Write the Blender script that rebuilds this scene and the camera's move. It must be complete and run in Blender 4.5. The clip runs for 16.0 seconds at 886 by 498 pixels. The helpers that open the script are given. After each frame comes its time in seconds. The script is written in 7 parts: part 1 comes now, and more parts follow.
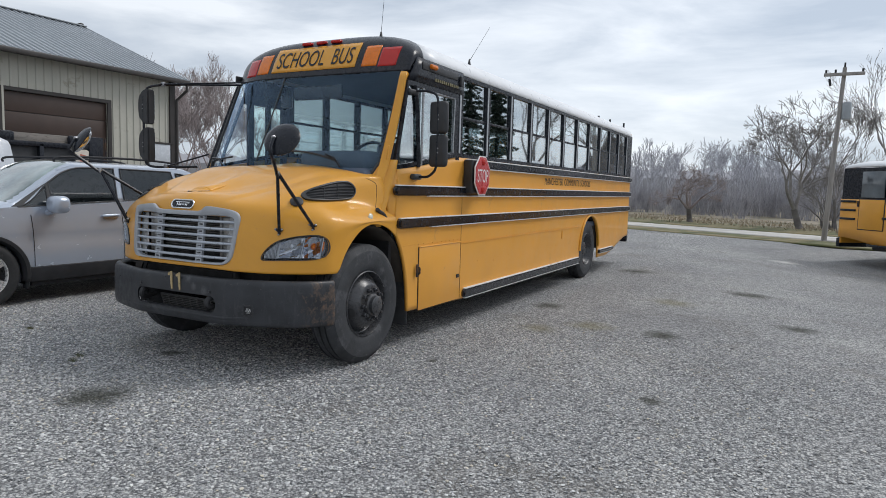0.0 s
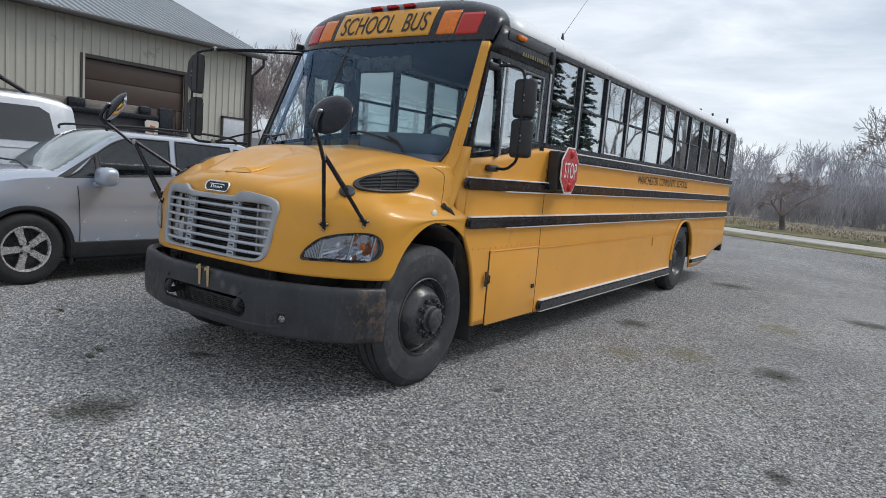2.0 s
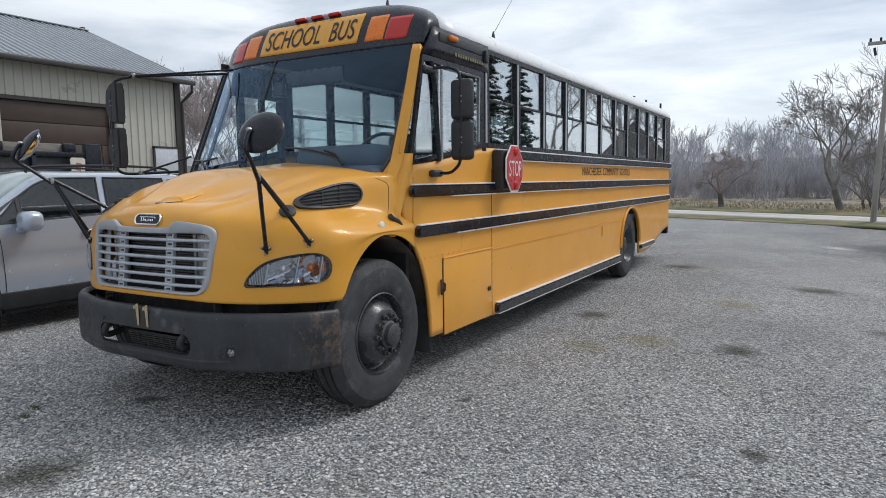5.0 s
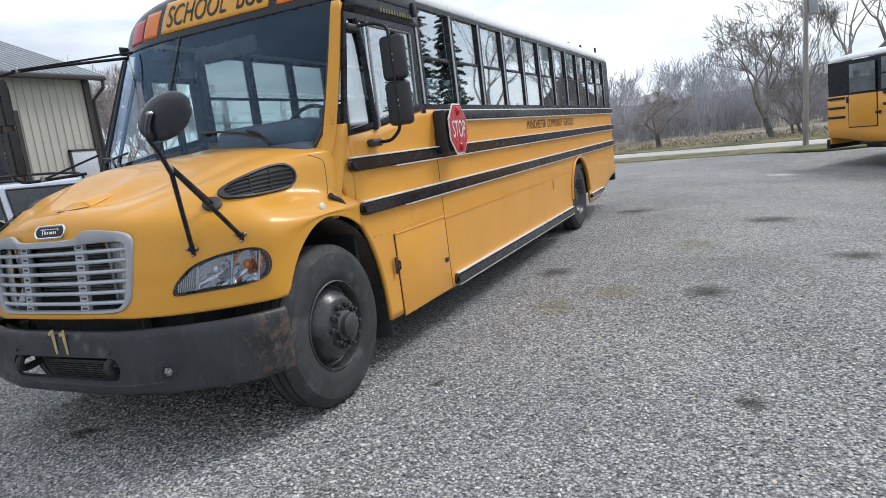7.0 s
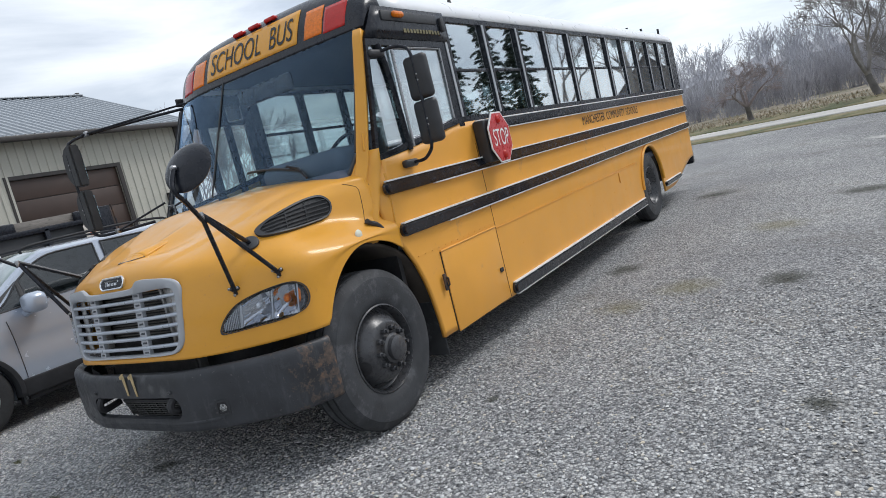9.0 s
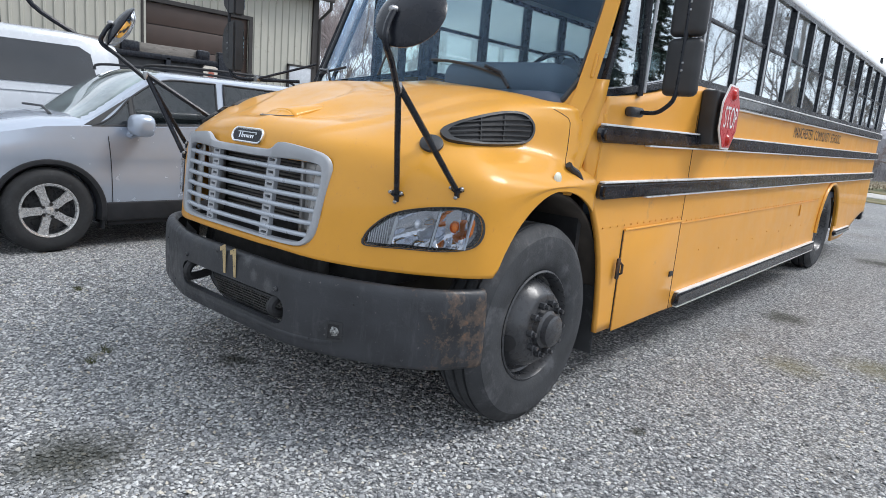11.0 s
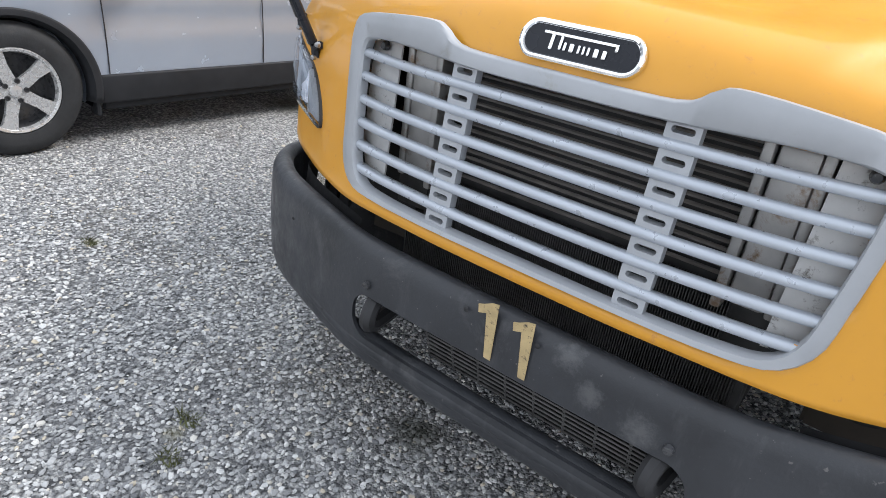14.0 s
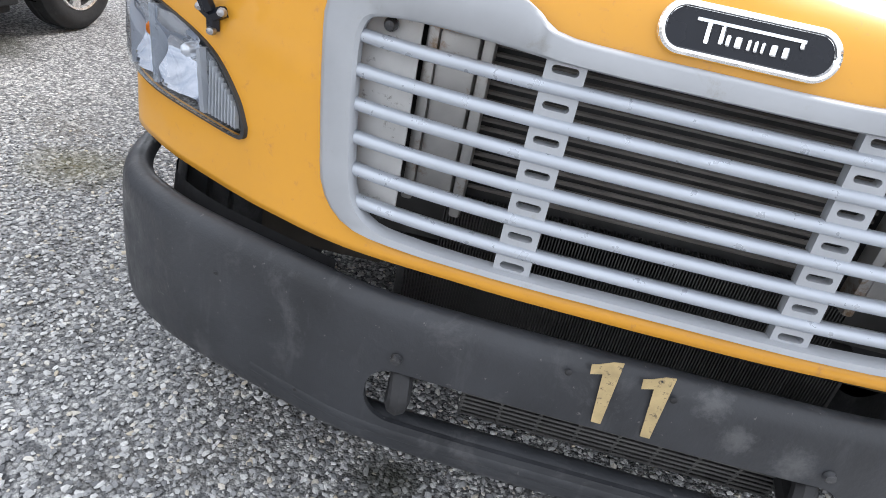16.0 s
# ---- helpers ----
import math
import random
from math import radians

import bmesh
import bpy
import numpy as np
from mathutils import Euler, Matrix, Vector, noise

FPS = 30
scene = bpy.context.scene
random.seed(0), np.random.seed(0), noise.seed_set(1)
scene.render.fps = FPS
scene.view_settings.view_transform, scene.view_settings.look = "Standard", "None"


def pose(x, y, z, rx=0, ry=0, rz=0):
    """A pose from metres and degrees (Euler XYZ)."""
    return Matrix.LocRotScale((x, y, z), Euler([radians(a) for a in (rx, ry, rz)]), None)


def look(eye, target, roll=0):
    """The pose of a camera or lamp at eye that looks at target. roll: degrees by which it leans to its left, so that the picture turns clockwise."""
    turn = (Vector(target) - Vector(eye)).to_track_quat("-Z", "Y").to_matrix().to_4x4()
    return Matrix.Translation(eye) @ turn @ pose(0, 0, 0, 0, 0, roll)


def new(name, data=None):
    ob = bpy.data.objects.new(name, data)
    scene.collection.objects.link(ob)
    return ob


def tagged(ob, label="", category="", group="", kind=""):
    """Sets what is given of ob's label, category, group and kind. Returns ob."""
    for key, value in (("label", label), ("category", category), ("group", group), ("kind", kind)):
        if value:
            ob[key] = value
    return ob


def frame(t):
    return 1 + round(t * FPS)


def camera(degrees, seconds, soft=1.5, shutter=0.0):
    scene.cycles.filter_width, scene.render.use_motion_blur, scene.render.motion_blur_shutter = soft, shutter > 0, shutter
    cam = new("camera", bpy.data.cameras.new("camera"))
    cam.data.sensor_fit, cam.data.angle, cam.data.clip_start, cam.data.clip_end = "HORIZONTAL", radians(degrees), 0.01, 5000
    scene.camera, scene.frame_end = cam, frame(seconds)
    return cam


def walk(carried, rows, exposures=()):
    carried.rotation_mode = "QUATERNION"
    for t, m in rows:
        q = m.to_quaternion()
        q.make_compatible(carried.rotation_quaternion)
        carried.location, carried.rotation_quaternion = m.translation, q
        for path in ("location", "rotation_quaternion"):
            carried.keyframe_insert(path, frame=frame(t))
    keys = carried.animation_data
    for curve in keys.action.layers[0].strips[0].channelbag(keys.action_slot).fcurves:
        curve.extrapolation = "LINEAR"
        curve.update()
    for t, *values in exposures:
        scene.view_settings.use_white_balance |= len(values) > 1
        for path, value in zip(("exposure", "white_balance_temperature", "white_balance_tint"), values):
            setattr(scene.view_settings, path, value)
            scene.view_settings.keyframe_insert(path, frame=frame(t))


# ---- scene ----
cam = camera(68.9, 16.0, soft=0.5)
PATH = [
    (0, (4.474, -3.672, 1.572), (3.526, -1.922, 1.382), 1.6),
    (0.5, (4.41, -3.342, 1.567), (3.457, -1.601, 1.324), 3.8),
    (1, (4.164, -3.022, 1.59), (3.256, -1.247, 1.429), 0.7),
    (1.5, (3.966, -2.892, 1.602), (3.037, -1.13, 1.42), 5.4),
    (2, (3.948, -2.841, 1.611), (2.824, -1.204, 1.372), 4.7),
    (2.5, (3.907, -2.878, 1.613), (2.727, -1.276, 1.411), 4.6),
    (3, (3.892, -2.875, 1.613), (2.735, -1.252, 1.45), 4.2),
    (3.5, (3.895, -2.887, 1.608), (2.759, -1.251, 1.427), 2.9),
    (4, (3.831, -2.807, 1.609), (2.774, -1.118, 1.434), 4.4),
    (4.2, (3.878, -2.786, 1.61), (2.851, -1.082, 1.406), 3.1),
    (6.3, (3.772, -2.557, 1.596), (2.673, -0.898, 1.393), -5.6),
    (6.5, (3.738, -2.525, 1.608), (2.625, -0.89, 1.314), -6.8),
    (7, (3.656, -2.366, 1.587), (2.791, -0.59, 1.272), -7.2),
    (7.5, (3.745, -2.281, 1.576), (3.029, -0.438, 1.278), -9.5),
    (8, (3.929, -2.203, 1.624), (3.16, -0.368, 1.416), -6.9),
    (8.5, (4.018, -2.188, 1.61), (3.046, -0.445, 1.478), -11.3),
    (9, (3.958, -2.153, 1.599), (2.843, -0.512, 1.347), -13.9),
    (9.5, (3.654, -2.116, 1.578), (2.509, -0.486, 1.393), -10.6),
    (10, (3.475, -2.114, 1.549), (2.284, -0.531, 1.275), -6.2),
    (10.2, (3.362, -2.037, 1.534), (2.135, -0.482, 1.26), -3.5),
    (12.3, (2.059, -1.584, 1.534), (0.865, -0.083, 0.967), 10.5),
    (12.5, (1.906, -1.492, 1.563), (0.694, -0.013, 0.975), 9.4),
    (13, (1.39, -1.407, 1.527), (0.138, -0.003, 0.85), 7.9),
    (13.5, (0.922, -1.258, 1.485), (-0.171, 0.189, 0.641), 6.2),
    (14, (0.593, -1.173, 1.539), (-0.451, 0.294, 0.669), 7.7),
    (14.5, (0.284, -1.271, 1.509), (-0.557, 0.372, 0.74), 10.2),
    (15, (0.053, -1.161, 1.512), (-0.483, 0.556, 0.639), 13.3),
    (15.5, (-0.124, -1.033, 1.522), (-0.598, 0.655, 0.559), 9.2),
    (16, (-0.289, -1.044, 1.505), (-0.436, 0.689, 0.518), 12.0),
]
STOPS = [(0, 0.12, 6420, 10), (4, 0.12, 6420, 10), (6.3, 0.40, 6400, 10), (7.5, 0.48, 6380, 10), (9, 0.34, 6340, 10), (10.2, 0.50, 6320, 10), (12.3, 0.99, 6200, 10), (13.3, 1.05, 6240, 10), (14, 1.18, 6480, 11), (15.2, 1.33, 6540, 12), (16, 1.46, 6620, 12)]
walk(cam, [(t, look(eye, target, roll)) for t, eye, target, roll in PATH], exposures=STOPS)

# ---- light: bright overcast sky with a soft sun behind the bus ----
SUN = Vector((0.50, 0.58, 0.90)).normalized()
world = bpy.data.worlds.new("overcast_sky")
scene.world = world
world.use_nodes = True
wn, wl = world.node_tree.nodes, world.node_tree.links
wn.clear()
w_out = wn.new("ShaderNodeOutputWorld")
w_bg = wn.new("ShaderNodeBackground")
w_sky = wn.new("ShaderNodeTexSky")
w_sky.sky_type = "NISHITA"
w_sky.sun_disc = False
w_sky.sun_elevation = math.asin(SUN.z)
w_sky.sun_rotation = math.atan2(SUN.x, SUN.y)
w_tc = wn.new("ShaderNodeTexCoord")
w_map = wn.new("ShaderNodeMapping")
w_map.inputs["Scale"].default_value = (1.3, 1.3, 5.5)
w_noise = wn.new("ShaderNodeTexNoise")
w_noise.inputs["Scale"].default_value = 2.1
w_noise.inputs["Detail"].default_value = 7
w_noise.inputs["Roughness"].default_value = 0.55
w_noise.inputs["Distortion"].default_value = 0.35
w_ramp = wn.new("ShaderNodeValToRGB")
w_ramp.color_ramp.elements[0].position, w_ramp.color_ramp.elements[0].color = 0.33, (0.46, 0.52, 0.60, 1)
w_ramp.color_ramp.elements[1].position, w_ramp.color_ramp.elements[1].color = 0.64, (0.87, 0.905, 0.945, 1)
w_scale = wn.new("ShaderNodeMix")
w_scale.data_type = "RGBA"
w_scale.blend_type = "MULTIPLY"
w_scale.inputs[0].default_value = 1.0
w_scale.inputs[7].default_value = (0.10, 0.10, 0.10, 1)
w_mix = wn.new("ShaderNodeMix")
w_mix.data_type = "RGBA"
w_mix.inputs[0].default_value = 0.88
wl.new(w_tc.outputs["Generated"], w_map.inputs[0])
wl.new(w_map.outputs[0], w_noise.inputs["Vector"])
wl.new(w_noise.outputs["Fac"], w_ramp.inputs[0])
wl.new(w_sky.outputs[0], w_scale.inputs[6])
wl.new(w_scale.outputs[2], w_mix.inputs[6])
wl.new(w_ramp.outputs[0], w_mix.inputs[7])
w_dot = wn.new("ShaderNodeVectorMath")
w_dot.operation = "DOT_PRODUCT"
w_dot.inputs[1].default_value = Vector((0.12, 0.86, 0.50)).normalized()
wl.new(w_tc.outputs["Generated"], w_dot.inputs[0])
w_glow = wn.new("ShaderNodeMapRange")  # thin cloud brightens towards the hidden sun
w_glow.inputs["From Min"].default_value, w_glow.inputs["From Max"].default_value = 0.1, 1.0
w_glow.inputs["To Min"].default_value, w_glow.inputs["To Max"].default_value = 0.93, 1.17
wl.new(w_dot.outputs["Value"], w_glow.inputs[0])
w_lit = wn.new("ShaderNodeVectorMath")
w_lit.operation = "SCALE"
wl.new(w_mix.outputs[2], w_lit.inputs[0])
wl.new(w_glow.outputs[0], w_lit.inputs["Scale"])
wl.new(w_lit.outputs[0], w_bg.inputs["Color"])
w_bg.inputs["Strength"].default_value = 0.98
wl.new(w_bg.outputs[0], w_out.inputs[0])

sun = new("sun", bpy.data.lights.new("sun", "SUN"))
sun.data.energy, sun.data.angle, sun.data.color = 1.35, radians(20), (1.0, 0.97, 0.93)
sun.matrix_world = look(SUN * 50, (0, 0, 0))


# ---- materials ----
def ramp(nt, fac, stops):
    r = nt.nodes.new("ShaderNodeValToRGB")
    e = r.color_ramp.elements
    while len(e) < len(stops):
        e.new(0.5)
    for k, (p, c) in zip(e, stops):
        k.position, k.color = p, (*c, 1) if len(c) == 3 else c
    nt.links.new(fac, r.inputs[0])
    return r.outputs[0]


def noise_tex(nt, scale, detail=4, rough=0.55, stretch=None, coord="Object", distortion=0.0):
    tc = nt.nodes.new("ShaderNodeTexCoord")
    n = nt.nodes.new("ShaderNodeTexNoise")
    n.inputs["Scale"].default_value, n.inputs["Detail"].default_value, n.inputs["Roughness"].default_value = scale, detail, rough
    n.inputs["Distortion"].default_value = distortion
    if stretch:
        m = nt.nodes.new("ShaderNodeMapping")
        m.inputs["Scale"].default_value = stretch
        nt.links.new(tc.outputs[coord], m.inputs[0])
        nt.links.new(m.outputs[0], n.inputs["Vector"])
    else:
        nt.links.new(tc.outputs[coord], n.inputs["Vector"])
    return n.outputs["Fac"]


def mix_col(nt, fac, a, b, mode="MIX"):
    m = nt.nodes.new("ShaderNodeMix")
    m.data_type, m.blend_type = "RGBA", mode
    for sock, v in ((m.inputs[0], fac), (m.inputs[6], a), (m.inputs[7], b)):
        if isinstance(v, (int, float)):
            sock.default_value = v
        elif isinstance(v, tuple):
            sock.default_value = (*v, 1) if len(v) == 3 else v
        else:
            nt.links.new(v, sock)
    return m.outputs[2]


def mat(name, colour, rough=0.5, metal=0.0, vary=0.12, scale=6.0, bump=0.0, bump_scale=80.0, dirt=None, dirt_amount=0.0, dirt_scale=3.0,
        coat=0.0, rough_vary=0.1, coord="Object", stretch=None, spec=0.5):
    """A surface with two scales of variation: a broad mottle, an optional dirt or rust layer, and fine relief."""
    m = bpy.data.materials.new(name)
    m.use_nodes = True
    nt = m.node_tree
    b = nt.nodes["Principled BSDF"]
    n1 = noise_tex(nt, scale, 5, 0.6, stretch, coord)
    lo, hi = tuple(max(0, c * (1 - vary)) for c in colour), tuple(min(1, c * (1 + vary)) for c in colour)
    col = ramp(nt, n1, [(0.3, lo), (0.7, hi)])
    if dirt:
        n2 = noise_tex(nt, dirt_scale, 9, 0.72, stretch, coord, 0.3)
        edge = ramp(nt, n2, [(0.62 - dirt_amount * 0.35, (0, 0, 0)), (0.72 - dirt_amount * 0.3, (1, 1, 1))])
        col = mix_col(nt, edge, col, dirt)
    nt.links.new(col, b.inputs["Base Color"])
    n3 = noise_tex(nt, scale * 4, 4, 0.6, stretch, coord)
    r = ramp(nt, n3, [(0.3, (max(0, rough - rough_vary),) * 3), (0.7, (min(1, rough + rough_vary),) * 3)])
    nt.links.new(r, b.inputs["Roughness"])
    b.inputs["Metallic"].default_value = metal
    b.inputs["Coat Weight"].default_value = coat
    b.inputs["Coat Roughness"].default_value = 0.045
    b.inputs["Specular IOR Level"].default_value = spec
    if bump:
        n4 = noise_tex(nt, bump_scale, 3, 0.6, stretch, coord)
        bp = nt.nodes.new("ShaderNodeBump")
        bp.inputs["Strength"].default_value, bp.inputs["Distance"].default_value = bump, 0.01
        nt.links.new(n4, bp.inputs["Height"])
        nt.links.new(bp.outputs[0], b.inputs["Normal"])
    return m


def glass_mat(name, tint, clear=0.5, rough=0.02, ior=1.5, power=4.0, gloss=(0.9, 0.93, 0.95)):
    """Thin pane: tinted light passes, the surface mirrors by Fresnel."""
    m = bpy.data.materials.new(name)
    m.use_nodes = True
    nt = m.node_tree
    nt.nodes.clear()
    out = nt.nodes.new("ShaderNodeOutputMaterial")
    tr = nt.nodes.new("ShaderNodeBsdfTransparent")
    tr.inputs[0].default_value = (*[c * clear for c in tint], 1)
    gl = nt.nodes.new("ShaderNodeBsdfGlossy")
    gl.inputs["Roughness"].default_value = rough
    gl.inputs["Color"].default_value = (*gloss, 1)
    lw = nt.nodes.new("ShaderNodeLayerWeight")
    lw.inputs["Blend"].default_value = 0.5
    pw = nt.nodes.new("ShaderNodeMath")
    pw.operation, pw.inputs[1].default_value = "POWER", power
    nt.links.new(lw.outputs["Facing"], pw.inputs[0])
    fr = nt.nodes.new("ShaderNodeMath")
    fr.operation, fr.inputs[1].default_value, fr.inputs[2].default_value = "MULTIPLY_ADD", 0.9, ((ior - 1) / (ior + 1)) ** 2
    nt.links.new(pw.outputs[0], fr.inputs[0])
    mx = nt.nodes.new("ShaderNodeMixShader")
    nt.links.new(fr.outputs[0], mx.inputs[0])
    nt.links.new(tr.outputs[0], mx.inputs[1])
    nt.links.new(gl.outputs[0], mx.inputs[2])
    nt.links.new(mx.outputs[0], out.inputs[0])
    return m


YELLOW = mat("school_bus_yellow", (0.71, 0.333, 0.036), 0.40, vary=0.06, scale=2.2, coat=0.34, rough_vary=0.08, spec=0.32, dirt=(0.60, 0.27, 0.06), dirt_amount=0.06, dirt_scale=40)
YELLOW_SIDE = mat("side_panel_yellow", (0.77, 0.358, 0.052), 0.40, vary=0.06, scale=1.6, coat=0.25, dirt=(0.58, 0.29, 0.09), dirt_amount=0.04, dirt_scale=3.0, rough_vary=0.08)
BLACK = mat("black_paint", (0.012, 0.014, 0.020), 0.28, vary=0.3, scale=5, coat=0.08, spec=0.28)
BLACK_PLASTIC = mat("black_plastic", (0.030, 0.031, 0.034), 0.5, vary=0.25, scale=9, bump=0.15, bump_scale=240)
def bumper_mat():
    """Black steel paint, scuffed pale in patches and streaks, eaten by rust towards the driver's end."""
    m = mat("worn_black_bumper_steel", (0.034, 0.036, 0.041), 0.44, vary=0.35, scale=4, dirt=(0.066, 0.067, 0.072), dirt_amount=0.16, dirt_scale=6.5, bump=0.12, bump_scale=60, rough_vary=0.14, spec=0.4)
    nt = m.node_tree
    b = nt.nodes["Principled BSDF"]
    col = b.inputs["Base Color"].links[0].from_socket
    streak = ramp(nt, noise_tex(nt, 7, 6, 0.7, (2.2, 2.2, 0.45)), [(0.55, (0, 0, 0)), (0.78, (0.7, 0.7, 0.7))])
    col = mix_col(nt, streak, col, (0.085, 0.086, 0.092))
    speck = ramp(nt, noise_tex(nt, 55, 4, 0.6), [(0.68, (0, 0, 0)), (0.73, (0.8, 0.8, 0.8))])
    col = mix_col(nt, speck, col, (0.15, 0.145, 0.14))
    geo = nt.nodes.new("ShaderNodeTexCoord")
    for spot, r in (((0.168, -0.07, 0.775), 0.045), ((0.235, -0.075, 0.715), 0.042), ((0.352, -0.075, 0.69), 0.055)):
        d = nt.nodes.new("ShaderNodeVectorMath")
        d.operation, d.inputs[1].default_value = "DISTANCE", spot
        nt.links.new(geo.outputs["Object"], d.inputs[0])
        k = nt.nodes.new("ShaderNodeMath")
        k.operation, k.inputs[1].default_value = "MULTIPLY_ADD", 2.2 * r
        nt.links.new(noise_tex(nt, 48, 9, 0.78), k.inputs[0])
        nt.links.new(d.outputs["Value"], k.inputs[2])
        col = mix_col(nt, ramp(nt, k.outputs[0], [(1.25 * r, (0.7, 0.7, 0.7)), (1.95 * r, (0, 0, 0))]), col, (0.115, 0.117, 0.122))
    sep = nt.nodes.new("ShaderNodeSeparateXYZ")
    nt.links.new(geo.outputs["Object"], sep.inputs[0])
    near = nt.nodes.new("ShaderNodeMapRange")
    near.inputs["From Min"].default_value, near.inputs["From Max"].default_value = 0.82, 1.24
    near.inputs["To Min"].default_value, near.inputs["To Max"].default_value = -0.18, 0.11
    nt.links.new(sep.outputs[0], near.inputs[0])
    add = nt.nodes.new("ShaderNodeMath")
    add.operation = "ADD"
    nt.links.new(near.outputs[0], add.inputs[0])
    nt.links.new(noise_tex(nt, 11, 9, 0.74), add.inputs[1])
    rust = ramp(nt, add.outputs[0], [(0.57, (0, 0, 0)), (0.63, (1, 1, 1))])
    shade = ramp(nt, noise_tex(nt, 34, 5, 0.7), [(0.3, (0.05, 0.042, 0.038)), (0.55, (0.10, 0.075, 0.06)), (0.72, (0.21, 0.11, 0.06))])
    nt.links.new(mix_col(nt, rust, col, shade), b.inputs["Base Color"])
    return m


BUMPER = bumper_mat()
RUST = mat("rusted_steel", (0.10, 0.055, 0.032), 0.85, vary=0.6, scale=14, bump=0.6, bump_scale=70, dirt=(0.025, 0.025, 0.027), dirt_amount=0.5, dirt_scale=9)
SILVER = mat("grey_grille_plastic", (0.37, 0.385, 0.41), 0.40, vary=0.08, scale=7, coat=0.05, dirt=(0.32, 0.32, 0.31), dirt_amount=0.04, dirt_scale=12)
SILVER_BAR = mat("silver_grille_bar", (0.45, 0.485, 0.54), 0.34, metal=0.35, vary=0.06, scale=8)
PLATE = mat("dull_white_plate", (0.64, 0.63, 0.62), 0.55, vary=0.12, scale=9, dirt=(0.16, 0.14, 0.12), dirt_amount=0.12, dirt_scale=25)
ALU = mat("cast_aluminium", (0.42, 0.41, 0.40), 0.45, metal=0.6, vary=0.2, scale=10, dirt=(0.25, 0.17, 0.11), dirt_amount=0.2, dirt_scale=10)
# Near-black colour paints shade into recesses, holes and gaps; dark fittings share it.
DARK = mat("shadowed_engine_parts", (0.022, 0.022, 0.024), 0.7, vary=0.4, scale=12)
RADIATOR = mat("dusty_radiator_fins", (0.055, 0.054, 0.054), 0.6, vary=0.3, scale=20)
TUBE_GREY = mat("condenser_tube", (0.20, 0.185, 0.17), 0.5, metal=0.3, vary=0.2, scale=20)
REFLECTOR = mat("lamp_reflector_silver", (0.80, 0.82, 0.85), 0.16, metal=0.55, vary=0.12, scale=30)
CHROME = mat("chrome", (0.88, 0.89, 0.90), 0.08, metal=1.0, vary=0.04, scale=9, rough_vary=0.04)
STEEL = mat("bare_steel", (0.36, 0.36, 0.37), 0.32, metal=0.9, vary=0.15, scale=18)
RUBBER = mat("tyre_rubber", (0.036, 0.038, 0.042), 0.72, vary=0.3, scale=7, dirt=(0.082, 0.084, 0.09), dirt_amount=0.26, dirt_scale=6, bump=0.2, bump_scale=90)
RIM = mat("black_steel_rim", (0.050, 0.051, 0.055), 0.30, vary=0.3, scale=8, dirt=(0.07, 0.06, 0.05), dirt_amount=0.16, dirt_scale=9)
WELL = mat("dusty_wheel_well", (0.060, 0.050, 0.042), 0.9, vary=0.5, scale=5)
TAPE = mat("white_reflective_tape", (0.78, 0.78, 0.77), 0.4, vary=0.08, scale=10, dirt=(0.4, 0.36, 0.3), dirt_amount=0.12)
WHITE = mat("white_roof_paint", (0.78, 0.79, 0.80), 0.35, vary=0.04, scale=2)
RED = mat("red_enamel", (0.50, 0.05, 0.055), 0.3, vary=0.1, scale=9)
WHITE_LETTER = mat("white_letter", (0.80, 0.79, 0.78), 0.4, vary=0.05)
LENS_RED = mat("red_lens", (0.46, 0.016, 0.012), 0.22, vary=0.25, scale=60, coat=0.2, spec=0.3)
LENS_AMBER = mat("amber_lens", (0.74, 0.18, 0.008), 0.22, vary=0.25, scale=60, coat=0.2, spec=0.3)
LENS_WHITE = mat("clear_marker_lens", (0.74, 0.73, 0.60), 0.2, vary=0.08, scale=30, coat=0.5)
# The windscreen's blue gloss tint paints a bluer sky into its reflections.
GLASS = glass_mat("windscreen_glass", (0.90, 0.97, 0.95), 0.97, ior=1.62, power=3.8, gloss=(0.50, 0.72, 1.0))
GLASS_SIDE = glass_mat("tinted_side_glass", (0.80, 0.88, 0.89), 0.92, ior=2.3, power=1.6)
GLASS_DOOR = glass_mat("clear_door_glass", (0.86, 0.95, 0.95), 0.97, ior=1.5)
RAIL = mat("glossy_black_rail", (0.014, 0.016, 0.022), 0.22, vary=0.25, scale=4, coat=0.35)
GLASS_LAMP = glass_mat("headlamp_lens", (0.95, 0.97, 1.0), 0.92)
# Bluish dark base puts the dim, glass-tinted look of the cabin into colour.
INTERIOR = mat("shade_toned_interior", (0.055, 0.072, 0.105), 0.7, vary=0.25, scale=3)
SEAT = mat("seat_vinyl", (0.04, 0.05, 0.075), 0.5, vary=0.2, scale=6)
# Number's cream base is darkened to paint in shade; the dark flecks are wear.
TAN_PAINT = mat("worn_shaded_number_paint", (0.49, 0.37, 0.19), 0.65, vary=0.2, scale=30, dirt=(0.03, 0.03, 0.03), dirt_amount=0.20, dirt_scale=60)
CLOUDY = mat("cloudy_lamp_lens", (0.26, 0.265, 0.26), 0.25, metal=0.35, vary=0.9, scale=70, coat=0.4)


